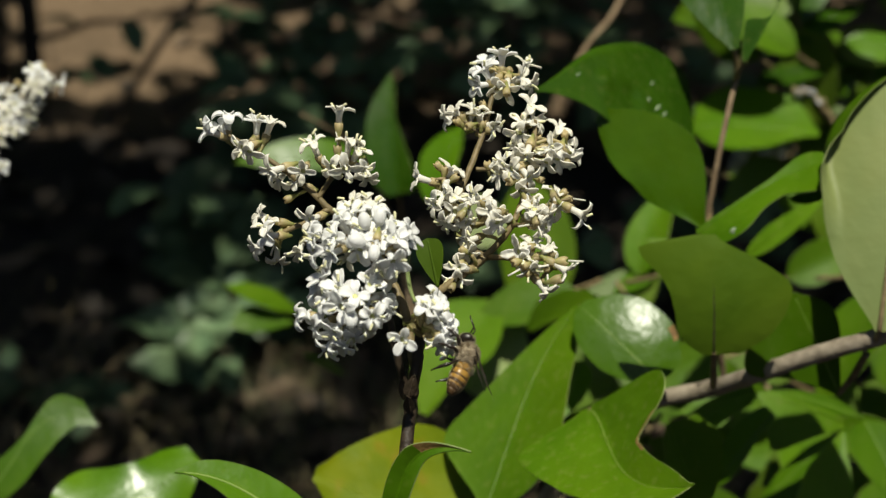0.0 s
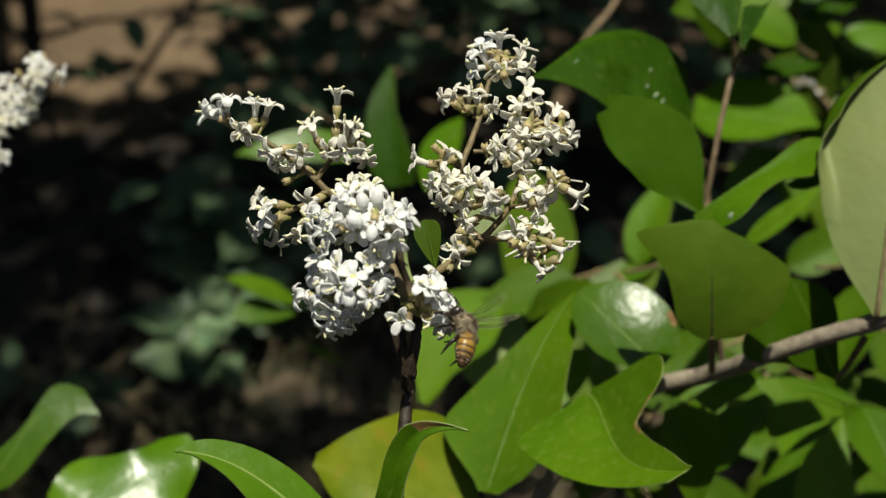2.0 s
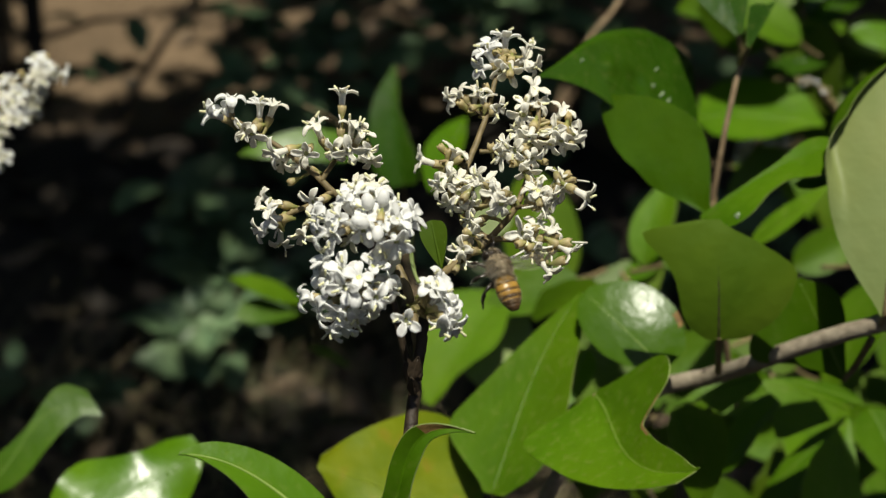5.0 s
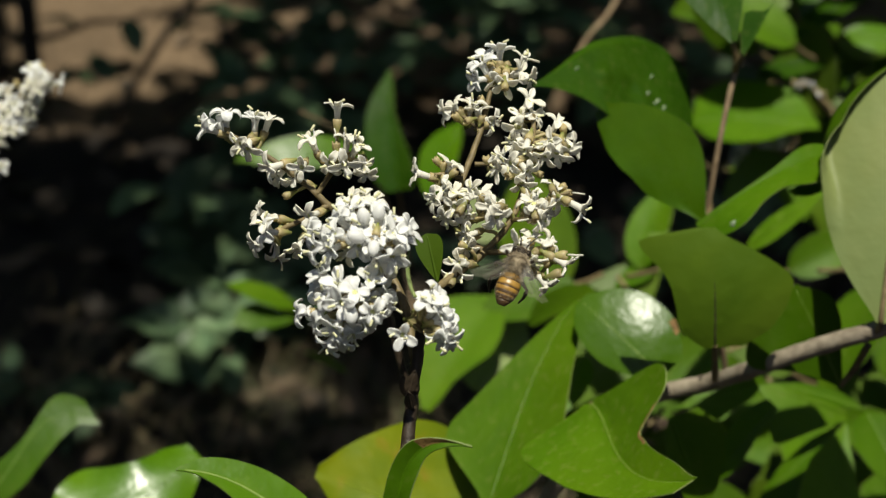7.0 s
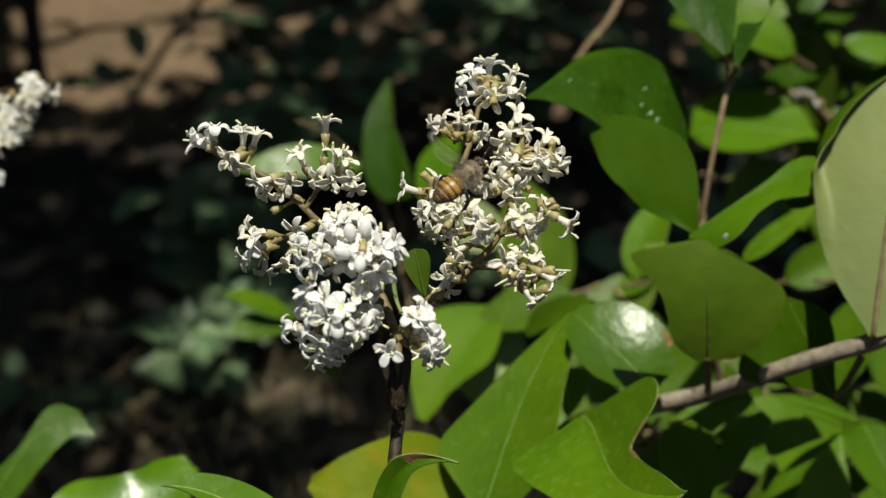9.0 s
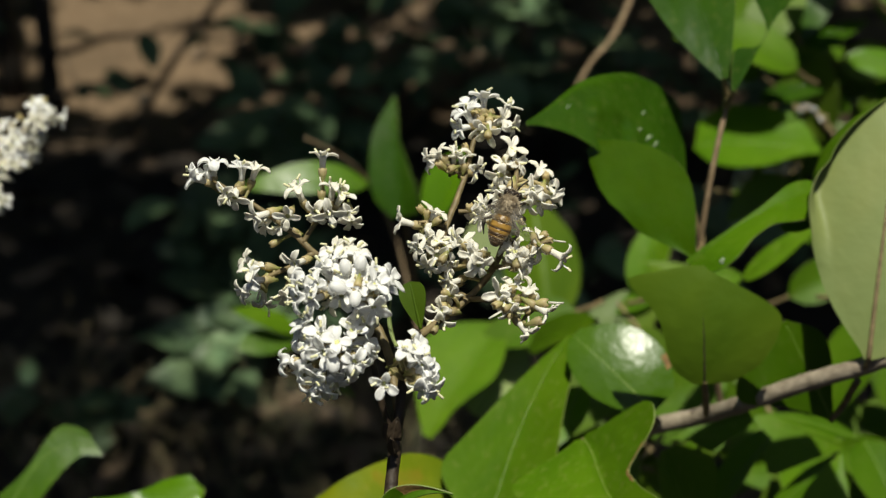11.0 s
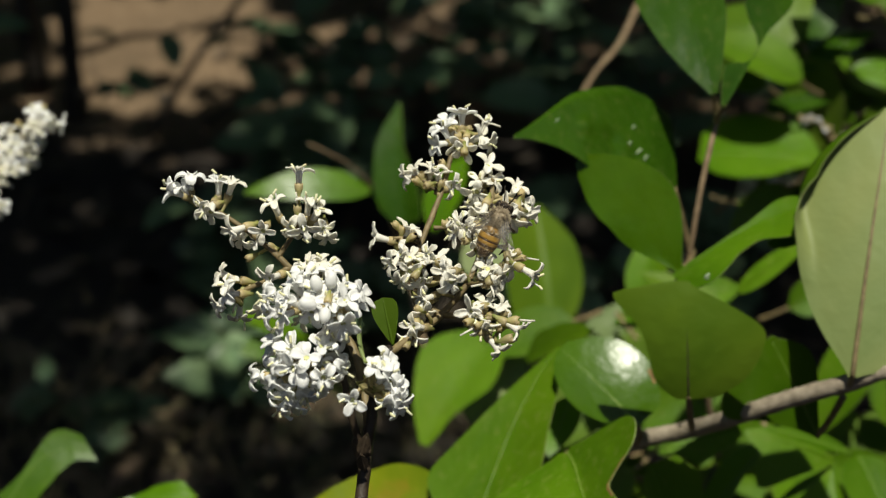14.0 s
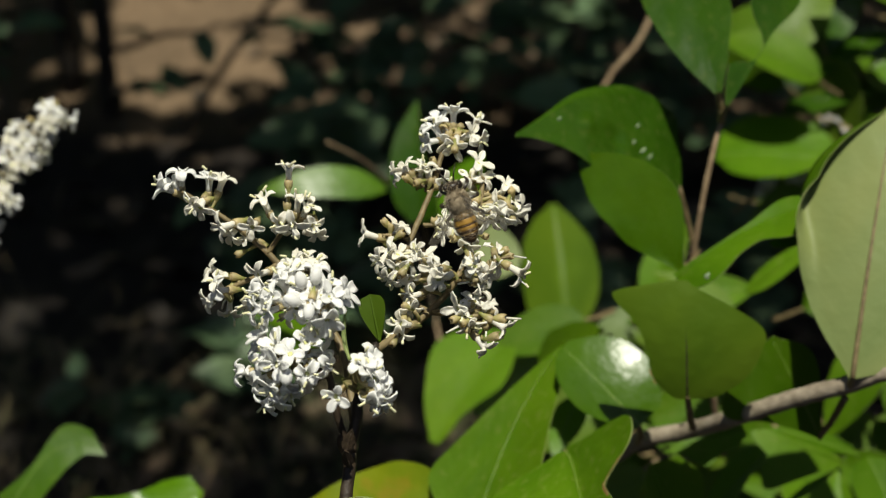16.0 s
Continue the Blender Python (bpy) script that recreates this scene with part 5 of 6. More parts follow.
# low leaves at the branch
leaf(shrub, (0.0640, 0.3813, 0.8726), (0.0739, 0.3722, 0.8469), 0.0255, (0.10, -0.80, 0.30), curl=15, fold=6, rim_right=[(0, 0.05), (0.06, 0.15), (0.12, 0.26), (0.2, 0.30), (0.28, 0.35), (0.36, 0.38), (0.44, 0.41), (0.52, 0.39), (0.6, 0.39), (0.68, 0.38), (0.76, 0.36), (0.84, 0.33), (0.9, 0.30), (0.95, 0.29), (1, 0.21)], rim_left=[(0, 0.64), (0.06, 0.73), (0.12, 0.83), (0.2, 0.97), (0.28, 1.00), (0.36, 0.98), (0.44, 0.92), (0.52, 0.85), (0.6, 0.79), (0.68, 0.67), (0.76, 0.55), (0.84, 0.42), (0.9, 0.30), (0.95, 0.18), (1, 0.11)], nu=20, nv=10, skin=LEAF_MATT)
leaf(shrub, (0.1031, 0.4196, 0.8485), (0.0856, 0.4127, 0.8267), 0.0134, (-0.60, -0.53, 0.60), curl=15, fold=8, rim_right=[(0, 0.54), (0.06, 0.74), (0.12, 0.83), (0.2, 0.94), (0.28, 0.97), (0.36, 1.00), (0.44, 1.00), (0.52, 1.00), (0.6, 0.91), (0.68, 0.83), (0.76, 0.74), (0.84, 0.63), (0.9, 0.51), (0.95, 0.43), (1, 0.37)], rim_left=[(0, 0.09), (0.06, 0.26), (0.12, 0.26), (0.2, 0.23), (0.28, 0.23), (0.36, 0.29), (0.44, 0.37), (0.52, 0.46), (0.6, 0.49), (0.68, 0.51), (0.76, 0.54), (0.84, 0.51), (0.9, 0.46), (0.95, 0.34), (1, 0.20)], nu=20, nv=10)
leaf(shrub, (0.0950, 0.4151, 0.8607), (0.0704, 0.4097, 0.8557), 0.0182, (-0.06, -0.55, 0.83), curl=25, cup=10, twist=20, rim_right=[(0, 0.28), (0.06, 0.28), (0.12, 0.28), (0.2, 0.26), (0.28, 0.23), (0.36, 0.19), (0.44, 0.15), (0.52, 0.15), (0.6, 0.17), (0.68, 0.17), (0.76, 0.17), (0.84, 0.11), (0.9, 0.06), (0.95, 0.02), (1, 0.01)], rim_left=[(0, 0.25), (0.06, 0.36), (0.12, 0.51), (0.2, 0.58), (0.28, 0.62), (0.36, 0.68), (0.44, 0.81), (0.52, 0.94), (0.6, 1.00), (0.68, 0.72), (0.76, 0.40), (0.84, 0.25), (0.9, 0.15), (0.95, 0.08), (1, 0.02)], nu=20, nv=12, skin=LEAF_MATT)
leaf(shrub, (0.1298, 0.4346, 0.8341), (0.1007, 0.4349, 0.8450), 0.0373, (-0.21, -0.46, 0.86), curl=25, cup=6, rim_right=[(0, 0.07), (0.06, 0.08), (0.12, 0.08), (0.2, 0.08), (0.28, 0.09), (0.36, 0.08), (0.44, 0.07), (0.52, 0.07), (0.6, 0.07), (0.68, 0.07), (0.76, 0.10), (0.84, 0.12), (0.9, 0.11), (0.95, 0.07), (1, 0.03)], rim_left=[(0, 0.08), (0.06, 0.14), (0.12, 0.21), (0.2, 0.31), (0.28, 0.41), (0.36, 0.50), (0.44, 0.60), (0.52, 0.70), (0.6, 0.80), (0.68, 0.91), (0.76, 0.98), (0.84, 1.00), (0.9, 0.23), (0.95, 0.12), (1, 0.04)], nu=22, nv=12, skin=LEAF_YOUNG)
leaf(shrub, (0.1335, 0.4495, 0.8198), (0.1062, 0.4435, 0.7900), 0.0169, (-0.65, -0.51, 0.51), curl=20, fold=8, rim_right=[(0, 0.06), (0.06, 0.13), (0.12, 0.19), (0.2, 0.29), (0.28, 0.39), (0.36, 0.42), (0.44, 0.42), (0.52, 0.42), (0.6, 0.45), (0.68, 0.39), (0.76, 0.29), (0.84, 0.26), (0.9, 0.19), (0.95, 0.13), (1, 0.10)], rim_left=[(0, 0.13), (0.06, 0.23), (0.12, 0.32), (0.2, 0.45), (0.28, 0.58), (0.36, 0.68), (0.44, 0.81), (0.52, 0.90), (0.6, 0.97), (0.68, 1.00), (0.76, 1.00), (0.84, 1.00), (0.9, 0.77), (0.95, 0.52), (1, 0.35)], nu=20, nv=10, skin=LEAF_TOP)
leaf(shrub, (0.1479, 0.4723, 0.8077), (0.1564, 0.4417, 0.7934), 0.0234, (0.21, -0.46, 0.86), curl=20, fold=6, skin=LEAF_TOP)
leaf(shrub, (0.1278, 0.4291, 0.8346), (0.1189, 0.4022, 0.8122), 0.0235, (0.10, -0.54, 0.77), curl=20, fold=10, rim_right=[(0, 0.02), (0.06, 0.12), (0.12, 0.27), (0.2, 0.45), (0.28, 0.59), (0.36, 0.73), (0.44, 0.86), (0.52, 0.90), (0.6, 0.94), (0.68, 1.00), (0.76, 0.98), (0.84, 0.96), (0.9, 0.92), (0.95, 0.76), (1, 0.47)], rim_left=[(0, 0.06), (0.06, 0.10), (0.12, 0.14), (0.2, 0.22), (0.28, 0.31), (0.36, 0.39), (0.44, 0.47), (0.52, 0.55), (0.6, 0.63), (0.68, 0.71), (0.76, 0.71), (0.84, 0.69), (0.9, 0.65), (0.95, 0.45), (1, 0.29)], nu=20, nv=10, skin=LEAF_YOUNG)
leaf(shrub, (0.1389, 0.4477, 0.8266), (0.1055, 0.4439, 0.8406), 0.0073, (-0.10, -0.36, 0.93), curl=18, fold=6, rim_right=[(0, 0.01), (0.06, 0.40), (0.12, 0.67), (0.2, 0.80), (0.28, 1.00), (0.36, 0.93), (0.44, 0.87), (0.52, 0.80), (0.6, 0.73), (0.68, 0.73), (0.76, 0.53), (0.84, 0.33), (0.9, 0.20), (0.95, 0.07), (1, 0.01)], rim_left=[(0, 0.01), (0.06, 0.13), (0.12, 0.33), (0.2, 0.60), (0.28, 0.80), (0.36, 0.93), (0.44, 1.00), (0.52, 1.00), (0.6, 0.93), (0.68, 0.93), (0.76, 0.80), (0.84, 0.67), (0.9, 0.53), (0.95, 0.27), (1, 0.07)], nu=18, nv=8)

# Leaves deeper inside the shrub
inner = random.Random(21)
for corner, across, down, n in (((0.0516, 0.5063, 0.8463), (0.135, 0, 0), (0, -0.044, -0.076), 48), ((0.1415, 0.6961, 0.8927), (0.10, 0, 0), (0, -0.05, -0.087), 30)):
    for i in range(n):
        p = Vector(corner) + Vector(across) * inner.random() + Vector(down) * inner.random() + Vector((0, 0.09, -0.052)) * inner.random()
        a = inner.uniform(0, 6.28)
        way = Vector((math.cos(a), 0.4 * math.sin(a), 0.6 * math.sin(a) - 0.25)).normalized()
        long = inner.uniform(0.028, 0.052)
        wide, face = long * inner.uniform(0.45, 0.62), (inner.gauss(0, 0.4), inner.gauss(-0.6, 0.3), inner.gauss(0.8, 0.3))
        skin, curl, fold, cup = inner.choice((LEAF_MATT, LEAF_DIMMED, LEAF_MATT)), inner.uniform(5, 45), inner.uniform(0, 14), inner.uniform(-8, 12)
        # a gap in the foliage, where one sees into the depth of the shrub
        if (p - Vector((0.116, 0.553, 0.805))).length < 0.012:
            continue
        leaf(shrub, p, p + way * long, wide, face, skin=skin, curl=curl, fold=fold, cup=cup, nu=10, nv=6, petiole=p - way * 0.012 + Vector((0, 0.01, -0.006)))

# Leaves low beside the flowering shoot
low = tagged(new("privet_shoot"), "leafy green privet shoot with glossy blades", "shrub")
leaf(low, (-0.1512, 0.4334, 0.8059), (-0.1163, 0.4504, 0.8228), 0.0186, (0.15, -0.54, 0.83), curl=15, cup=6, bow=-0.22, rim_right=[(0, 0.45), (0.06, 0.55), (0.12, 0.70), (0.2, 0.79), (0.28, 0.91), (0.36, 0.97), (0.44, 1.00), (0.52, 1.00), (0.6, 1.00), (0.68, 0.88), (0.76, 0.76), (0.84, 0.52), (0.9, 0.39), (0.95, 0.42), (1, 0.15)], rim_left=[(0, 0.76), (0.06, 0.73), (0.12, 0.67), (0.2, 0.55), (0.28, 0.42), (0.36, 0.30), (0.44, 0.21), (0.52, 0.21), (0.6, 0.30), (0.68, 0.45), (0.76, 0.67), (0.84, 0.88), (0.9, 0.97), (0.95, 0.97), (1, 0.91)], nu=26, nv=12)
leaf(low, (-0.1151, 0.4050, 0.8062), (-0.0801, 0.4354, 0.8184), 0.0447, (0.12, -0.52, 0.85), curl=20, cup=-6, fold=-3, wave=0.03, rim_right=[(0, 0.14), (0.06, 0.37), (0.12, 0.50), (0.2, 0.56), (0.28, 0.60), (0.36, 0.66), (0.44, 0.64), (0.52, 0.61), (0.6, 0.57), (0.68, 0.50), (0.76, 0.41), (0.84, 0.31), (0.9, 0.24), (0.95, 0.13), (1, 0.03)], rim_left=[(0, 0.80), (0.06, 0.87), (0.12, 0.94), (0.2, 0.99), (0.28, 1.00), (0.36, 0.96), (0.44, 0.81), (0.52, 0.66), (0.6, 0.56), (0.68, 0.50), (0.76, 0.49), (0.84, 0.49), (0.9, 0.43), (0.95, 0.37), (1, 0.27)], nu=26, nv=16, skin=LEAF_GLOSS)
leaf(low, (-0.0178, 0.2377, 0.9431), (-0.0493, 0.2428, 0.9623), 0.0144, (0.10, -0.33, 0.94), curl=20, cup=-4, fold=8, bow=0.08, rim_right=[(0, 0.14), (0.06, 0.31), (0.12, 0.55), (0.2, 0.69), (0.28, 0.76), (0.36, 0.79), (0.44, 0.79), (0.52, 0.76), (0.6, 0.72), (0.68, 0.66), (0.76, 0.59), (0.84, 0.52), (0.9, 0.45), (0.95, 0.34), (1, 0.01)], rim_left=[(0, 0.03), (0.06, 0.21), (0.12, 0.45), (0.2, 0.79), (0.28, 0.93), (0.36, 1.00), (0.44, 0.93), (0.52, 0.79), (0.6, 0.66), (0.68, 0.48), (0.76, 0.34), (0.84, 0.21), (0.9, 0.10), (0.95, 0.03), (1, 0.01)], nu=26, nv=12, vein=RIB_PALE, keel=1.3)
branch([(-0.0810, 0.2689, 0.8680), (-0.0881, 0.2556, 0.9263), (-0.1618, 0.4321, 0.7768)], (0.002, 0.0012), BARK, "branch", low)
branch([(-0.0810, 0.2689, 0.8680), (-0.0421, 0.2360, 0.9178), (-0.0153, 0.2395, 0.9418)], (0.002, 0.0012), BARK, "branch", low)
branch([(-0.0810, 0.2689, 0.8680), (-0.0552, 0.2809, 0.7954), (-0.0544, 0.2788, 0.5112)], (0.003, 0.004), BARK, "branch", low)

# Another flowering shoot further off, and sprays half hidden in the shrub
def flower_spray(name, label, points, n, spread, seed, kinds, size=1.0):
    thing = tagged(new(name), label, "flower")
    line = smoothed(points, 8)
    bm = bmesh.new()
    tube(bm, line, (0.0014, 0.0006), 8, 0.3)
    part("stem", bm, STALK, thing)
    rnd = random.Random(seed)
    head = line[len(line) // 3:]
    for i in range(n):
        s = rnd.random()
        p = head[int(s * (len(head) - 1))]
        out = Vector((rnd.gauss(0, 1), rnd.gauss(0, 1) - 0.4, rnd.gauss(0, 1) + 0.2)).normalized()
        floret(thing, rnd.choice(kinds), p + out * spread * (1.15 - 0.6 * s) * rnd.uniform(0.45, 1.0), out + Vector((0, -0.3, 0.3)), size, head)
    return thing


flower_spray("flowering_shoot", "white privet flower head on a farther shoot", [(-0.1963, 0.4608, 0.8266), (-0.1790, 0.4838, 0.8664), (-0.1618, 0.4963, 0.8880), (-0.1493, 0.5054, 0.9038), (-0.1426, 0.5107, 0.9129), (-0.1340, 0.5155, 0.9212)], 105, 0.0119, 7, ["aged", "aged", "fresh", "fresh", "spent"], 1.05)
flower_spray("flowering_shoot", "small faded flower spray among the leaves", [(0.1274, 0.7080, 0.7763), (0.1411, 0.7128, 0.7845), (0.1547, 0.7142, 0.7870), (0.1712, 0.7169, 0.7917)], 34, 0.0061, 8, ["aged", "spent", "aged"], 1.0)
flower_spray("flowering_shoot", "small faded flower spray among the leaves", [(0.1874, 0.6870, 0.8080), (0.1782, 0.6949, 0.8216), (0.1717, 0.6989, 0.8285), (0.1625, 0.6995, 0.8296)], 10, 0.0037, 9, ["spent", "aged", "bud"], 1.0)

# Trunk and stems that carry the shoots, below the view
branch([(0.0202, 0.3841, 0.7956), (0.07, 0.36, 0.62), (0.10, 0.38, 0.30), (0.12, 0.40, -0.03)], (0.0045, 0.011), BARK, "trunk")
branch([(-0.0091, 0.2446, 0.9388), (-0.012, 0.24, 0.80), (0.04, 0.33, 0.55), (0.10, 0.38, 0.28)], (0.0019, 0.005), BARK, "branch", panicle)
branch([(0.1421, 0.3602, 0.9220), (0.24, 0.40, 0.75), (0.20, 0.42, 0.35), (0.16, 0.42, -0.03)], (0.0026, 0.009), BARK, "branch")
branch([(-0.0544, 0.2788, 0.5112), (-0.10, 0.30, 0.30), (-0.10, 0.34, -0.03)], (0.004, 0.008), BARK, "branch", low)


# Slender tree trunks and low plants in the shade behind
def sapling(points, radius, twigs, seed, label="slender dark tree trunk rising from the shade"):
    """A thin trunk along its points, with twigs, each a line with a few leaves of its own."""
    thing = tagged(new("sapling"), label, "tree")
    rnd = random.Random(seed)
    line = smoothed(points, 5)
    bm = bmesh.new()
    tube(bm, line, (radius, radius * 0.7), 12, 0.3)
    part("trunk", bm, TRUNK, thing)
    for reach, n in twigs:
        path = smoothed(reach, 6)
        bm = bmesh.new()
        tube(bm, path, (radius * 0.4, radius * 0.15), 7, 0.3)
        limb = part("limb", bm, TRUNK, thing)
        for i in range(n):
            p = path[rnd.randrange(len(path) // 4, len(path))]
            a = rnd.uniform(0, 6.28)
            way = Vector((math.cos(a), 0.5 * math.sin(a), rnd.uniform(-0.6, 0.5)))
            shared("leaf", rnd.choice(SHADE_LEAVES), limb, axes(p, way, (rnd.gauss(0, 0.3), rnd.gauss(-0.3, 0.3), 1)) @ Matrix.Scale(rnd.uniform(0.5, 0.9), 4))
    return thing


TRUNK = plain_material("dark_trunk_bark", (0.020, 0.016, 0.012), (0.07, 0.055, 0.04), 40, 0.9, 0.9, 0.01)
SHADE_TOP = leaf_material("shade_leaf", (0.070, 0.128, 0.060), (0.125, 0.205, 0.108), (0.085, 0.175, 0.045), 0.45, 0.18, lo=0.6, hi=1.3)


def shared_blade(length, width, **shape):
    bm, rib = blade(length, width, nu=8, nv=4, thick=0.0005, **shape)
    me = bpy.data.meshes.new("leaf")
    bm.to_mesh(me)
    bm.free()
    me.materials.append(SHADE_TOP)
    me.materials.append(SHADE_TOP)
    for p in me.polygons:
        p.use_smooth = True
    return me


SHADE_LEAVES = [shared_blade(0.085, 0.050, curl=40, fold=8, cup=6), shared_blade(0.070, 0.045, curl=60, fold=12, wave=.04), shared_blade(0.060, 0.034, curl=25, fold=5)]


sapling([(-0.670, 2.472, -0.05), (-0.662, 2.482, 0.35), (-0.675, 2.472, 0.9), (-0.660, 2.452, 1.7), (-0.670, 2.472, 2.6)], 0.0172, [([(-0.656, 2.472, 0.110), (-0.612, 2.438, 0.131), (-0.554, 2.429, 0.156), (-0.496, 2.431, 0.158), (-0.463, 2.438, 0.170)], 2), ([(-0.657, 2.435, 0.047), (-0.585, 2.295, 0.124), (-0.531, 2.253, 0.152), (-0.500, 2.222, 0.156)], 4)], 1)
sapling([(-0.755, 2.572, -0.05), (-0.760, 2.572, 0.5), (-0.750, 2.592, 1.2), (-0.770, 2.572, 2.4)], 0.020, [], 2)
sapling([(-0.555, 2.396, -0.021), (-0.514, 2.398, 0.023), (-0.475, 2.453, 0.077), (-0.443, 2.499, 0.116), (-0.404, 2.545, 0.156), (-0.331, 2.644, 0.226)], 0.0075, [([(-0.404, 2.545, 0.156), (-0.403, 2.489, 0.139), (-0.406, 2.438, 0.131), (-0.385, 2.413, 0.128)], 2), ([(-0.443, 2.499, 0.116), (-0.367, 2.426, 0.150), (-0.320, 2.414, 0.169), (-0.273, 2.382, 0.173)], 4)], 3, "thin leaning sapling with sparse dark leaves")
sapling([(-0.431, 2.357, 0.032), (-0.380, 2.398, 0.062), (-0.322, 2.455, 0.080), (-0.243, 2.512, 0.099), (-0.136, 2.625, 0.133)], 0.006, [([(-0.322, 2.455, 0.080), (-0.296, 2.415, 0.131), (-0.290, 2.410, 0.161)], 5)], 4, "thin leaning sapling with sparse dark leaves")


def low_plant(x, y, n, height, spread, size, seed):
    thing = tagged(new("undergrowth_plant"), "low grey-green leafy plant growing in the shade", "plant", group="undergrowth")
    rnd = random.Random(seed)
    stems = bmesh.new()
    for i in range(max(3, n // 6)):
        a, r = rnd.uniform(0, 6.28), spread * math.sqrt(rnd.random())
        top = Vector((x + math.cos(a) * r, y + math.sin(a) * r, height * rnd.uniform(0.5, 1.0)))
        line = smoothed([(x + math.cos(a) * r * 0.2, y + math.sin(a) * r * 0.2, -0.02), (x + math.cos(a) * r * 0.7, y + math.sin(a) * r * 0.7, top.z * 0.6), top], 6)
        tube(stems, line, (0.003, 0.0012), 6)
        for k in range(6):
            p = line[int((0.35 + 0.65 * rnd.random()) * (len(line) - 1))]
            b = rnd.uniform(0, 6.28)
            way = Vector((math.cos(b), math.sin(b), rnd.uniform(-0.35, 0.5)))
            m = axes(p, way, (rnd.gauss(0, 0.3), rnd.gauss(-0.3, 0.3), 1)) @ Matrix.Scale(size * rnd.uniform(0.6, 1.25), 4)
            shared("leaf", rnd.choice(SHADE_LEAVES), thing, m)
    part("stem", stems, BARK_DARK, thing)
    return thing


for spot in ((-0.23, 2.25, 30, 0.26, 0.10, 1.0), (-0.22, 2.05, 36, 0.22, 0.14, 1.0), (-0.25, 1.80, 60, 0.22, 0.10, 0.85), (-0.25, 1.66, 54, 0.15, 0.10, 0.8),
             (-0.18, 2.25, 30, 0.28, 0.16, 0.9), (-0.02, 2.45, 30, 0.30, 0.2, 0.9), (0.16, 2.30, 36, 0.34, 0.2, 1.0), (0.35, 2.2, 36, 0.34, 0.2, 1.0),
             (-0.12, 1.75, 30, 0.16, 0.14, 0.8), (0.08, 1.80, 30, 0.2, 0.16, 0.9), (0.30, 1.75, 30, 0.25, 0.18, 1.0), (0.62, 2.1, 36, 0.35, 0.2, 1.0),
             (0.20, 2.95, 30, 0.3, 0.2, 1.0), (0.55, 2.9, 30, 0.3, 0.2, 1.0), (-0.95, 2.5, 30, 0.3, 0.2, 1.0), (-0.44, 1.55, 20, 0.10, 0.10, 0.8), (-0.32, 1.86, 24, 0.20, 0.07, 1.0)):
    low_plant(*spot, seed=int(abs(spot[0] * 1000) + spot[1] * 100))


# Dry leaves and sticks on the soil
def litter():
    rnd = random.Random(5)
    verts, faces = [], []
    for i in range(3000):
        x, y = rnd.gauss(0, 0.95), 0.9 + 2.9 * rnd.random() ** 2.2 + rnd.gauss(0, 0.12)
        if math.hypot((x + 0.53) / 0.30, (y - 2.72) / 0.40) < 1 and rnd.random() < 0.9:
            continue
        m = Matrix.Translation((x, y, ground_height(x, y) + rnd.uniform(0.003, 0.012))) @ Euler((rnd.gauss(0, 0.35), rnd.gauss(0, 0.35), rnd.uniform(0, 6.28))).to_matrix().to_4x4()
        k = len(verts)
        if rnd.random() < 0.8:
            l, w, c = rnd.uniform(0.02, 0.05), rnd.uniform(0.008, 0.018), rnd.uniform(-0.006, 0.012)
            for v in ((0, -l, c), (w, -l * 0.3, 0), (w, l * 0.4, 0.002), (0, l, c), (-w, l * 0.4, 0), (-w, -l * 0.3, 0.002), (0, 0, -0.003)):
                verts.append(m @ Vector(v))
            faces += [(k + a, k + (a + 1) % 6, k + 6) for a in range(6)]
        else:
            l, w = rnd.uniform(0.04, 0.14), rnd.uniform(0.001, 0.0028)
            for v in ((-l, -w, 0), (-l, w, 0), (-l, 0, w * 1.6), (l, -w, 0), (l, w, 0), (l, 0, w * 1.6)):
                verts.append(m @ Vector(v))
            faces += [(k, k + 1, k + 4, k + 3), (k + 1, k + 2, k + 5, k + 4), (k + 2, k, k + 3, k + 5)]
    me = bpy.data.meshes.new("leaf_litter")
    me.from_pydata(verts, [], faces)
    m, nt, b, out = shader("dry_leaf")
    geo = nt.nodes.new("ShaderNodeNewGeometry")
    nt.links.new(ramp(nt, geo.outputs["Random Per Island"], [(0.0, (0.014, 0.010, 0.006)), (0.6, (0.045, 0.033, 0.020)), (1.0, (0.18, 0.125, 0.08))]), b.inputs["Base Color"])
    b.inputs["Roughness"].default_value = 0.8
    me.materials.append(m)
    tagged(new("leaf_litter", me), "dry brown leaves and sticks strewn on soil", "litter", kind="stuff")


litter()


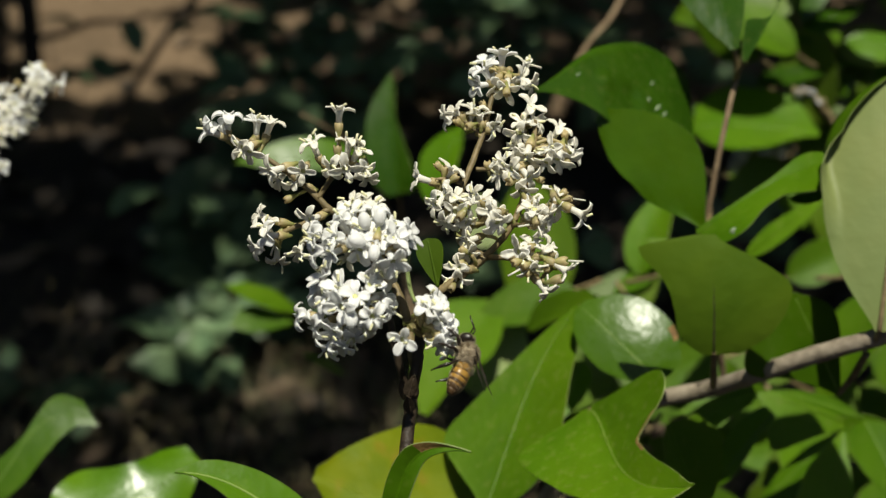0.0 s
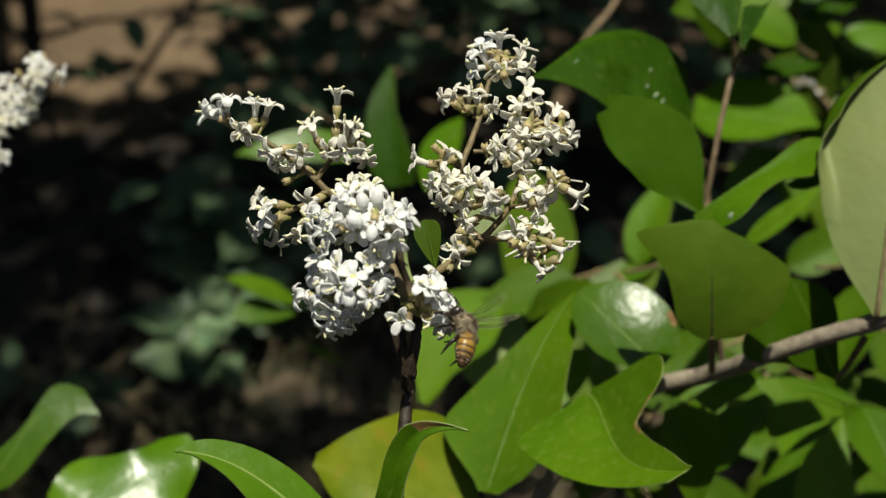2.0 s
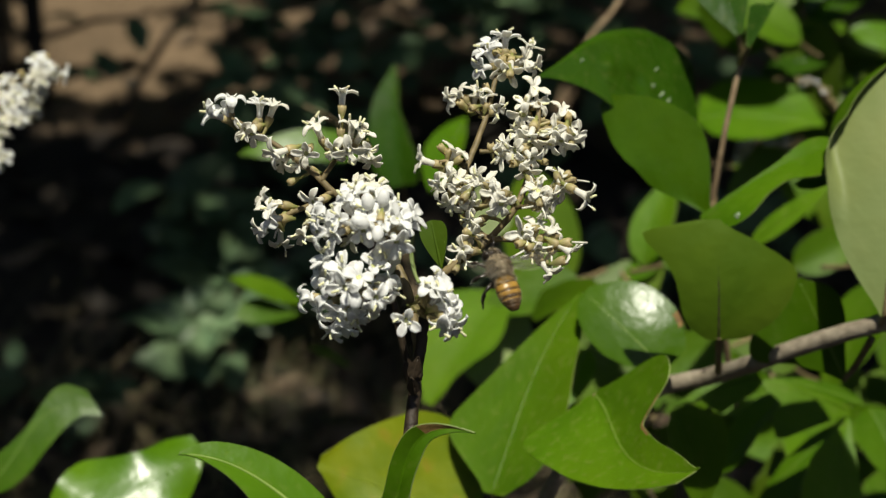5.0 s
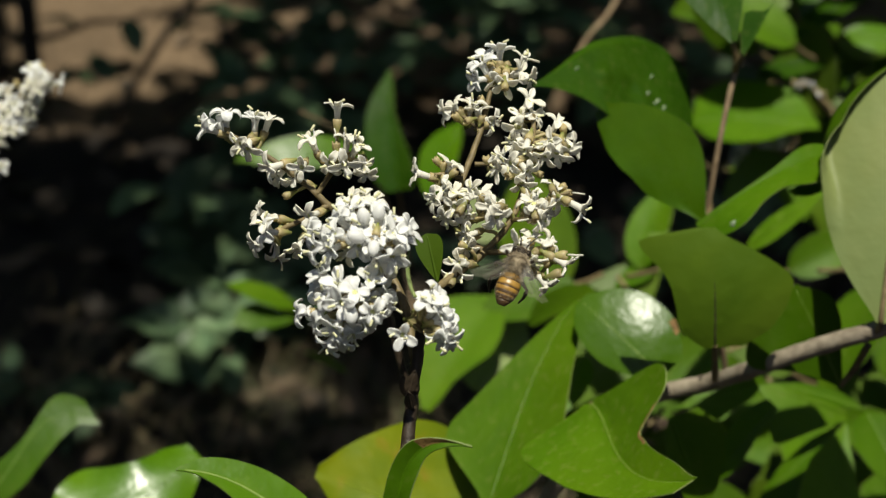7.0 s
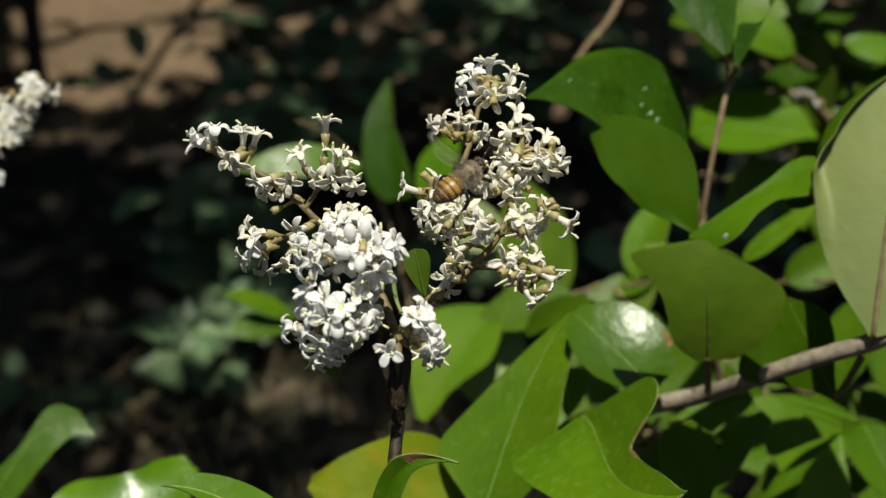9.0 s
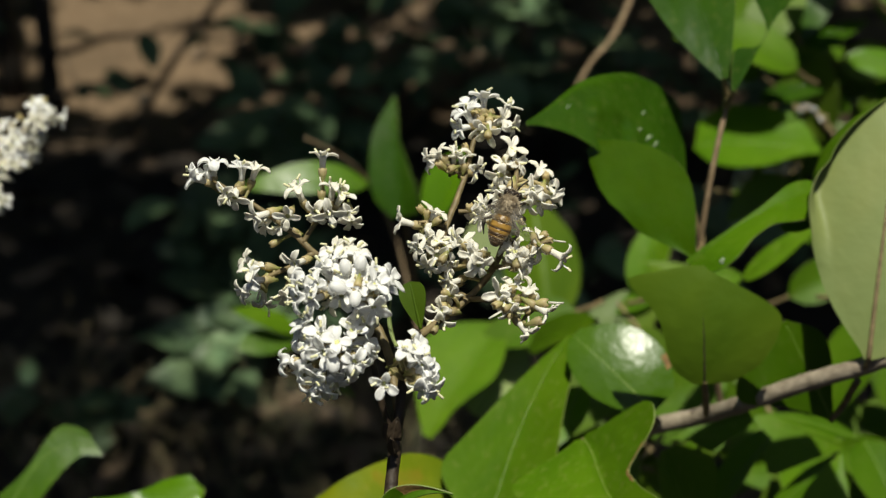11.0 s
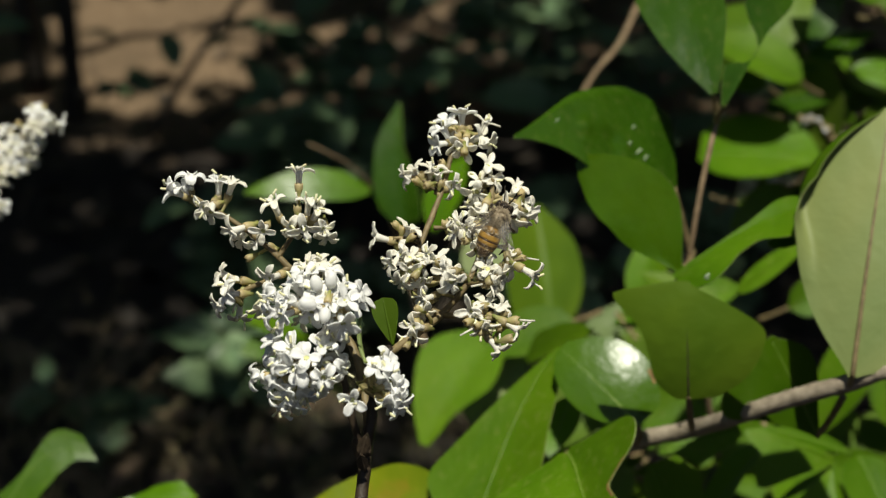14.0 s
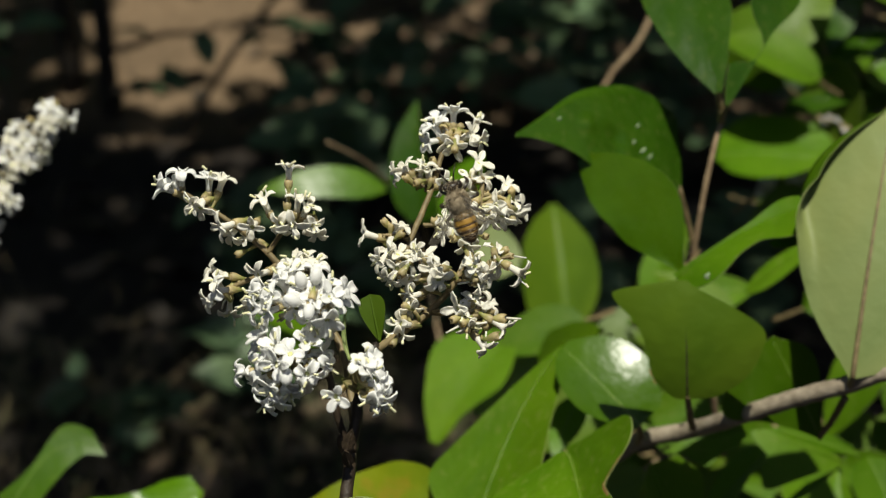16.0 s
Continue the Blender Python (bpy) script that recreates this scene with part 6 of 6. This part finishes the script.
# Thin dry grass and stalks near the low plants
def dry_grass():
    rnd = random.Random(17)
    verts, faces = [], []
    for i in range(1100):
        x, y = rnd.uniform(-0.75, 0.35), rnd.uniform(1.22, 1.75)
        h, lean = rnd.uniform(0.04, 0.16), Vector((rnd.gauss(0, 0.06), rnd.gauss(0, 0.06), 0))
        w = rnd.uniform(0.0008, 0.002)
        a = rnd.uniform(0, 3.14)
        d = Vector((math.cos(a), math.sin(a), 0)) * w
        z = ground_height(x, y) - 0.003
        k = len(verts)
        for s in (0, 0.5, 1):
            c = Vector((x, y, z + h * s * (1 - 0.25 * s))) + lean * s * s * 1.6
            verts += [c + d * (1 - 0.85 * s), c - d * (1 - 0.85 * s)]
        faces += [(k, k + 1, k + 3, k + 2), (k + 2, k + 3, k + 5, k + 4)]
    me = bpy.data.meshes.new("dry_grass")
    me.from_pydata(verts, [], faces)
    m, nt, b, out = shader("dry_grass")
    geo = nt.nodes.new("ShaderNodeNewGeometry")
    nt.links.new(ramp(nt, geo.outputs["Random Per Island"], [(0.0, (0.06, 0.09, 0.03)), (0.5, (0.18, 0.15, 0.07)), (1.0, (0.38, 0.30, 0.18))]), b.inputs["Base Color"])
    b.inputs["Roughness"].default_value = 0.7
    me.materials.append(m)
    tagged(new("dry_grass", me), "thin dry grass blades on shaded soil", "grass", kind="stuff")


dry_grass()


# Added unseen tree crown to shade ground behind the shrub; gaps let sun through
def shade_crown():
    rnd = random.Random(11)
    thing = tagged(new("added_shade_tree"), "added unseen tree whose crown shades the ground", "tree")
    verts, faces = [], []
    for i in range(42000):
        z = rnd.uniform(2.3, 3.3)
        g = Vector((rnd.uniform(-4.4, 4.4), rnd.uniform(1.28, 7.7) + rnd.gauss(0, 0.03), 0))
        ragged = 0.35 * noise.noise(Vector((g.x * 1.1, g.y * 1.1, 2))) + 0.12 * noise.noise(Vector((g.x * 5, g.y * 5, 6)))
        if max(0, abs(g.x) - 1.0) ** 2 / 10 + max(0, g.y - 3.6) ** 2 / 13 + max(0, 2.6 - g.y) ** 2 * max(0, abs(g.x) - 0.9) * 0.5 > 1 + ragged:
            continue
        x, y, z = g + SUN_WAY * (z / SUN_WAY.z)
        # gaps set by hand over the sunlit earth and the plants that catch sun
        e = math.hypot((g.x + 0.57) / 0.21, (g.y - 2.80) / 0.33)
        e2 = min(math.hypot((g.x - u) / a, (g.y - v) / b) for u, v, a, b in ((-0.20, 2.60, 0.20, 0.10), (-0.33, 2.58, 0.07, 0.07), (-0.30, 2.90, 0.10, 0.08), (-0.13, 2.85, 0.10, 0.10), (0.02, 2.75, 0.08, 0.08)))
        if (e < 1 + 0.25 * noise.noise(Vector((g.x * 9, g.y * 9, 0))) and rnd.random() < 0.955) or math.hypot((g.x + 0.76) / 0.05, (g.y - 3.0) / 0.16) < 1 or (e2 < 1 and rnd.random() < 0.66):
            continue
        if g.y < 1.85 and -0.36 < g.x < 0.4 and noise.noise(Vector((g.x * 14, g.y * 14, 4))) > 0.33:
            continue
        if math.hypot((g.x + 0.31) / 0.08, (g.y - 1.885) / 0.08) < 1 and rnd.random() < 0.45:
            continue
        if math.hypot((g.x + 0.25) / 0.12, (g.y - 1.62) / 0.12) < 1 and rnd.random() < 0.72:
            continue
        m = Matrix.Translation((x, y, z)) @ Euler((rnd.gauss(0, 0.5), rnd.gauss(0, 0.5), rnd.uniform(0, 6.28))).to_matrix().to_4x4()
        l, w = rnd.uniform(0.05, 0.085), rnd.uniform(0.022, 0.04)
        k = len(verts)
        for v in ((0, -l, -0.01), (w, -l * 0.2, 0.004), (w * 0.8, l * 0.4, 0.004), (0, l, -0.012), (-w * 0.8, l * 0.4, 0.004), (-w, -l * 0.2, 0.004)):
            verts.append(m @ Vector(v))
        faces += [(k, k + 1, k + 2, k + 3), (k, k + 3, k + 4, k + 5)]
    me = bpy.data.meshes.new("crown")
    me.from_pydata(verts, [], faces)
    me.materials.append(LEAF_DARK)
    crown = new("crown", me)
    crown.parent = thing
    tagged(crown, kind="stuff")
    bm = bmesh.new()
    tube(bm, smoothed([(1.9, 4.6, -0.1), (1.85, 4.6, 1.0), (1.7, 4.5, 2.2), (1.5, 4.4, 3.1)], 5), (0.13, 0.06), 14, 0.3)
    part("trunk", bm, TRUNK, thing)
    for k in range(7):
        a = k * 0.9 + 0.3
        bm = bmesh.new()
        tube(bm, smoothed([(1.7, 4.5, 2.0 + 0.1 * k), (1.7 + math.cos(a) * 0.9, 4.5 + math.sin(a) * 0.9, 2.6), (1.7 + math.cos(a) * 2.2, 4.5 + math.sin(a) * 2.2, 2.9)], 5), (0.04, 0.01), 8, 0.3)
        part("limb", bm, TRUNK, thing)


shade_crown()


# An added hedge ring, out of view all round, that blocks the low sky
def hedge():
    bm = bmesh.new()
    n, rows = 96, []
    for k in range(9):
        z = -0.2 + 0.75 * k
        row = []
        for i in range(n):
            a = 2 * math.pi * i / n
            d = 11 + 1.1 * noise.noise(Vector((math.cos(a) * 5, math.sin(a) * 5, z * 0.8))) + 0.5 * noise.noise(Vector((math.cos(a) * 14, math.sin(a) * 14, z * 2))) + (0.8 if k == 8 else 0)
            row.append(bm.verts.new((d * math.cos(a), 2 + d * math.sin(a), z + (0.5 * noise.noise(Vector((a * 9, 0, 1))) if k == 8 else 0))))
        rows.append(row)
    for a, b in zip(rows, rows[1:]):
        for i in range(n):
            bm.faces.new((a[i], b[i], b[(i + 1) % n], a[(i + 1) % n]))
    m = plain_material("hedge_foliage", (0.010, 0.022, 0.006), (0.045, 0.085, 0.025), 6, 0.7, 1.0, 0.2, 1, 1)
    tagged(part("backdrop", bm, m), "added unseen dark green hedge ring that blocks the low sky", "hedge", kind="structure")


hedge()


# The honeybee: head towards +y, back towards +z
FUR = plain_material("bee_fur", (0.30, 0.24, 0.155), (0.46, 0.385, 0.27), 900, 0.9, 0.6, 0.0003)
AMBER = plain_material("amber_bee_band", (0.26, 0.140, 0.026), (0.42, 0.245, 0.05), 700, 0.35, 0.3, 0.0002, 0.95, 1.05)
DARK_BAND = plain_material("dark_bee_band", (0.035, 0.020, 0.010), (0.105, 0.058, 0.024), 700, 0.4, 0.3, 0.0002, 0.95, 1.05)
BEE_BLACK = plain_material("bee_black", (0.010, 0.008, 0.007), (0.035, 0.024, 0.016), 900, 0.3, 0.2, 0.0002)
WING, wnt, wb, wout = shader("bee_wing")
wb.inputs["Base Color"].default_value, wb.inputs["Roughness"].default_value = (0.60, 0.54, 0.42, 1), 0.35
wmix, wclear = wnt.nodes.new("ShaderNodeMixShader"), wnt.nodes.new("ShaderNodeBsdfTransparent")
wfac = maths(wnt, 'MULTIPLY_ADD', noise_of(wnt, 700, 3), 0.07)
wfac.node.inputs[2].default_value = 0.03
wnt.links.new(wfac, wmix.inputs[0])
wnt.links.new(wclear.outputs[0], wmix.inputs[1])
wnt.links.new(wb.outputs[0], wmix.inputs[2])
wnt.links.new(wmix.outputs[0], wout.inputs[0])

bee = tagged(new("honeybee"), "furry brown honeybee with amber banded abdomen", "bee")


def ball(rx, ry, rz, centre, seg=20, rings=14, lump=0.0):
    bm = bmesh.new()
    bmesh.ops.create_uvsphere(bm, u_segments=seg, v_segments=rings, radius=1)
    for v in bm.verts:
        k = 1 + lump * noise.noise(v.co * 2.5)
        v.co = Vector((v.co.x * rx * k, v.co.y * ry * k, v.co.z * rz * k)) + Vector(centre)
    return bm


def fur(rx, ry, rz, centre, n, length, seed, under=False):
    """Short hairs standing on a rounded body, swept back."""
    rnd = random.Random(seed)
    verts, faces = [], []
    c = Vector(centre)
    for i in range(n):
        d = Vector((rnd.gauss(0, 1), rnd.gauss(0, 1), rnd.gauss(0, 1))).normalized()
        p = Vector((d.x * rx, d.y * ry, d.z * rz)) * 0.97
        nrm = Vector((d.x / rx, d.y / ry, d.z / rz)).normalized()
        top = p + (nrm + Vector((rnd.gauss(0, 0.3), -0.35, rnd.gauss(0, 0.3)))).normalized() * length * rnd.uniform(0.6, 1.2)
        side = nrm.orthogonal().normalized() * 0.00005
        other = nrm.cross(side)
        k = len(verts)
        verts += [c + p + side, c + p - side * 0.5 + other, c + p - side * 0.5 - other, c + top]
        faces += [(k, k + 1, k + 3), (k + 1, k + 2, k + 3), (k + 2, k, k + 3)]
    me = bpy.data.meshes.new("fur")
    me.from_pydata(verts, [], faces)
    me.materials.append(FUR)
    return me


thorax = part("thorax", ball(0.0021, 0.0022, 0.0020, (0, 0.0022, 0.0002), lump=0.1), FUR, bee, "furry grey-brown thorax")
shared("fur", fur(0.0021, 0.0022, 0.0020, (0, 0.0022, 0.0002), 2600, 0.0008, 3), thorax, Matrix())
head = part("head", ball(0.00165, 0.0011, 0.0016, (0, 0.0052, -0.0003), lump=0.1), BEE_BLACK, bee)
shared("fur", fur(0.0016, 0.0011, 0.0016, (0, 0.0052, -0.0003), 500, 0.0005, 4), head, Matrix())
for sx in (1, -1):
    part("eye", ball(0.0006, 0.00085, 0.0012, (sx * 0.00135, 0.0053, -0.0001)), BEE_BLACK, head, "glossy black eye")
    bm = bmesh.new()
    tube(bm, [Vector(p) for p in ((sx * 0.0005, 0.0061, 0.0003), (sx * 0.0010, 0.0074, 0.0010), (sx * 0.0012, 0.0078, 0.0009), (sx * 0.0019, 0.0094, 0.0002))], (0.00016, 0.00014), 6)
    part("antenna", bm, BEE_BLACK, head)
bm = bmesh.new()
tube(bm, [Vector(p) for p in ((0, 0.0056, -0.0014), (0, 0.0060, -0.0026), (0, 0.0058, -0.0036))], (0.00025, 0.0001), 6)
part("tongue", bm, BEE_BLACK, head)

# the abdomen: overlapping rings, each amber in front and dark behind, the last ones dark
abdomen = part("waist", ball(0.0007, 0.0007, 0.0007, (0, 0.0001, 0)), BEE_BLACK, bee)
EDGES = (0.0004, -0.0012, -0.0026, -0.0039, -0.0050, -0.0061)


def girth(y):
    s = (0.0004 - y) / 0.0068
    return 0.00228 * max(0.03, math.sin(math.pi * min(1.0, 0.13 + 0.84 * s) ** 0.9)) ** 0.7


for i, (a, b) in enumerate(zip(EDGES, EDGES[1:])):
    mid = a + (b - a) * (0.90, 0.80, 0.55, 0.25, 0.1)[i]
    for lo, hi, material, name, lift in ((a, mid, AMBER if i < 4 else DARK_BAND, "abdomen_band", 1.0), (mid, b, DARK_BAND, "dark_band", 1.012)):
        bm = bmesh.new()
        ys = [lo + (hi - lo) * k / 4 for k in range(5)]
        tube(bm, [Vector((0, y, -0.0003 - 0.9 * (0.0003 - y) ** 2 * 18)) for y in ys], [girth(y) * lift for y in ys], 18)
        for v in bm.verts:
            v.co.z *= 0.80
        part(name, bm, material, abdomen)
shared("fur", fur(0.0020, 0.0013, 0.0019, (0, -0.0004, -0.0002), 900, 0.0006, 6), abdomen, Matrix())
shared("fur", fur(0.0022, 0.0031, 0.0018, (0, -0.0026, -0.0004), 700, 0.00030, 8), abdomen, Matrix())


def wing_mesh(length, width, sx):
    bm = bmesh.new()
    n, rows = 12, []
    for i in range(n + 1):
        s = i / n
        w = width * math.sin(math.pi * (0.06 + 0.86 * s)) ** 0.6 * (0.45 + 0.55 * s)
        rows.append([bm.verts.new((sx * length * s, 0.0003 - w * v + 0.0008 * s, 0.00012 * math.sin(6 * s + 3 * v))) for v in (0, 0.33, 0.66, 1)])
    for a, b in zip(rows, rows[1:]):
        for j in range(3):
            bm.faces.new((a[j], b[j], b[j + 1], a[j + 1]))
    return bm


wings = []
for sx in (1, -1):
    for length, width, y, z, name in ((0.0095, 0.0031, 0.0030, 0.0016, "fore_wing"), (0.0066, 0.0024, 0.0016, 0.0014, "hind_wing")):
        w = part(name, wing_mesh(length, width, sx), WING, bee, "clear veined wing")
        bm = bmesh.new()
        for v0, v1 in ((0.02, 0.03), (0.33, 0.28), (0.60, 0.50)):
            line = []
            for i in range(9):
                s = i / 9
                wd = width * math.sin(math.pi * (0.06 + 0.86 * s)) ** 0.6 * (0.45 + 0.55 * s)
                line.append(Vector((sx * length * s, 0.0003 - wd * (v0 + (v1 - v0) * s) + 0.0008 * s, 0.00012 * math.sin(6 * s + 3 * v0))))
            tube(bm, line, (0.00007, 0.00003), 5)
        part("wing_vein", bm, BEE_BLACK, w)
        w.location = (sx * 0.0010, y, z)
        wings.append((w, sx, name == "hind_wing", (sx * 0.0010, y, z)))

for sx in (1, -1):
    for y, knee, foot in ((0.0036, (0.0026, 0.0050, -0.0016), (0.0022, 0.0066, -0.0040)), (0.0022, (0.0036, 0.0022, -0.0018), (0.0034, 0.0030, -0.0050)), (0.0008, (0.0036, -0.0008, -0.0020), (0.0030, -0.0022, -0.0058))):
        bm = bmesh.new()
        hip, knee, foot = Vector((sx * 0.0010, y, -0.0013)), Vector((sx * knee[0], knee[1], knee[2])), Vector((sx * foot[0], foot[1], foot[2]))
        mid = (knee + foot) / 2 + Vector((sx * 0.0003, 0, 0))
        tube(bm, [hip, (hip + knee) / 2, knee, (knee + mid) / 2, mid, (mid + foot) / 2, foot], [0.0003, 0.0004, 0.00026, 0.00042, 0.00034, 0.0002, 0.00012], 7)
        part("leg", bm, BEE_BLACK, bee)


# Each thing's handle goes to its base
def grounded(thing, base):
    m = Matrix.Translation(base)
    thing.matrix_basis = m
    for child in thing.children:
        child.matrix_parent_inverse = m.inverted()


grounded(shrub, (0.12, 0.40, 0.0))
grounded(panicle, (0.10, 0.38, 0.28))
grounded(low, (-0.10, 0.34, 0.0))



def motions():
    walk(bee, [
        (0.0, pose(0.00412, 0.25404, 0.97831, 84.6, 54.1, 76.3)),
        (0.3, pose(0.00406, 0.25421, 0.97772, 80.5, 61.8, 72.4)),
        (0.6, pose(0.00537, 0.25535, 0.97963, 78.3, 65.0, 70.2)),
        (0.9, pose(0.00496, 0.25484, 0.98026, 61.4, 52.8, 67.8)),
        (1.2, pose(0.00485, 0.25421, 0.98056, 55.2, 52.4, 65.3)),
        (1.5, pose(0.00528, 0.25346, 0.98059, 50.4, 53.3, 64.3)),
        (1.8, pose(0.00528, 0.25359, 0.98074, 43.5, 52.9, 62.1)),
        (2.1, pose(0.00519, 0.25369, 0.98059, 46.3, 51.9, 63.6)),
        (2.4, pose(0.00539, 0.25429, 0.98073, 48.1, 43.9, 71.0)),
        (2.7, pose(0.00514, 0.25422, 0.98072, 52.1, 43.0, 71.9)),
        (3.0, pose(0.00460, 0.25380, 0.98050, 58.6, 26.6, 83.6)),
        (3.3, pose(0.00568, 0.25378, 0.98039, 57.9, 39.1, 75.3)),
        (3.6, pose(0.00515, 0.25323, 0.98035, 60.2, 43.9, 60.6)),
        (3.8, pose(0.00544, 0.25280, 0.98149, 59.5, 37.3, 48.0)),
        (4.0, pose(0.00746, 0.25254, 0.98288, 58.9, 10.0, 41.0)),
        (4.2, pose(0.00827, 0.25194, 0.98708, 29.2, 6.8, 34.4)),
        (4.9, pose(0.00990, 0.25160, 0.99420, 29.2, 6.8, 34.4)),
        (5.6, pose(0.01220, 0.25700, 0.99520, 16.8, 24.1, -15.4)),
        (6.3, pose(0.01330, 0.26809, 0.99045, 16.8, 24.1, -15.4)),
        (6.7, pose(0.01234, 0.26717, 0.98931, 21.7, 23.5, -18.7)),
        (7.0, pose(0.01313, 0.26683, 0.98902, 30.6, 18.2, -12.9)),
        (7.3, pose(0.01281, 0.26799, 0.98882, 33.3, 18.7, -13.3)),
        (7.6, pose(0.01271, 0.26836, 0.98815, 42.8, 16.9, -11.4)),
        (7.9, pose(0.01271, 0.26881, 0.98954, 22.2, 7.6, -6.5)),
        (8.1, pose(0.01210, 0.26850, 0.99029, 59.1, 10.6, -7.5)),
        (8.2, pose(0.00981, 0.26810, 0.99085, 58.4, 14.1, -10.2)),
        (8.3, pose(0.00944, 0.26853, 0.99287, 45.3, 15.3, -11.1)),
        (8.4, pose(0.00785, 0.26940, 0.99561, 38.0, 19.0, -24.7)),
        (8.5, pose(0.00796, 0.26923, 0.99656, 33.0, 19.6, -25.2)),
        (8.6, pose(0.00832, 0.26907, 0.99768, 51.1, 22.1, -27.8)),
        (8.8, pose(0.00646, 0.27154, 1.00501, 29.1, 21.8, -32.3)),
        (9.0, pose(0.00572, 0.27245, 1.00955, 18.5, 25.0, -43.9)),
        (9.1, pose(0.00821, 0.27493, 1.00867, 13.3, 26.4, -46.5)),
        (9.2, pose(0.01079, 0.27717, 1.00735, 25.0, 25.9, -38.1)),
        (10.2, pose(0.01484, 0.27707, 1.00629, 25.0, 25.9, -38.1)),
        (11.3, pose(0.01740, 0.29080, 0.99964, 32.9, 10.8, -8.5)),
        (11.7, pose(0.01957, 0.29045, 0.99959, 31.6, 9.7, -7.3)),
        (12.0, pose(0.01936, 0.29104, 0.99992, 32.5, 16.0, -13.2)),
        (12.3, pose(0.01888, 0.29115, 1.00002, 31.6, 17.5, -14.7)),
        (12.7, pose(0.01893, 0.29119, 1.00028, 31.6, 17.9, -15.0)),
        (13.0, pose(0.01984, 0.29115, 1.00057, 33.1, 17.7, -14.8)),
        (13.4, pose(0.01892, 0.29030, 1.00123, 34.2, 17.8, -14.8)),
        (13.8, pose(0.01992, 0.28996, 1.00109, 32.7, 19.6, -16.3)),
        (14.2, pose(0.01852, 0.29038, 1.00086, 34.9, 20.3, -16.6)),
        (14.5, pose(0.01867, 0.29106, 1.00050, 36.4, 18.3, -14.3)),
        (14.8, pose(0.01845, 0.29110, 1.00081, 36.7, 4.7, -1.4)),
        (15.0, pose(0.01859, 0.28068, 1.00695, 26.1, -6.8, 8.9)),
        (15.2, pose(0.01759, 0.28013, 1.00716, 58.8, -12.8, 12.3)),
        (15.5, pose(0.01617, 0.28041, 1.00962, 48.2, -11.1, 4.4)),
        (15.8, pose(0.01546, 0.27966, 1.00983, 61.5, -14.2, -0.1)),
        (16.0, pose(0.01588, 0.27924, 1.01005, 61.3, -19.5, 4.2)),
    ])
    # the abdomen hangs bent while the bee feeds from below
    walk(abdomen, [(t, pose(0, 0, 0, bend)) for t, bend in ((0.0, 16), (0.6, 20), (1.2, 30), (3.4, 30), (3.8, 18), (4.2, 6), (6.3, 8), (9.2, 4), (10.3, 16), (11.3, 28), (14.6, 28), (15.3, 4), (16.0, 4))])
    # the wings: seconds, sweep back, lift
    for w, sx, hind, at in wings:
        walk(w, [(s, pose(*at, 0, -sx * up, -sx * (sweep + (8 if hind else 0)))) for s, sweep, up in (
            (0.0, 62, 22), (0.5, 60, 25), (1.0, 30, 58), (2.0, 22, 62), (3.0, 28, 60), (3.5, 52, 45), (4.0, 30, 40), (4.6, 20, 25), (5.6, 25, 20), (6.3, 52, 6), (7.0, 50, 5), (8.0, 55, 8),
            (8.5, 30, 20), (9.0, 25, 25), (9.4, 25, 15), (10.6, 45, 10), (11.3, 58, 6), (13.0, 58, 6), (15.0, 60, 6), (15.5, 48, 12), (16.0, 52, 10))])


motions()
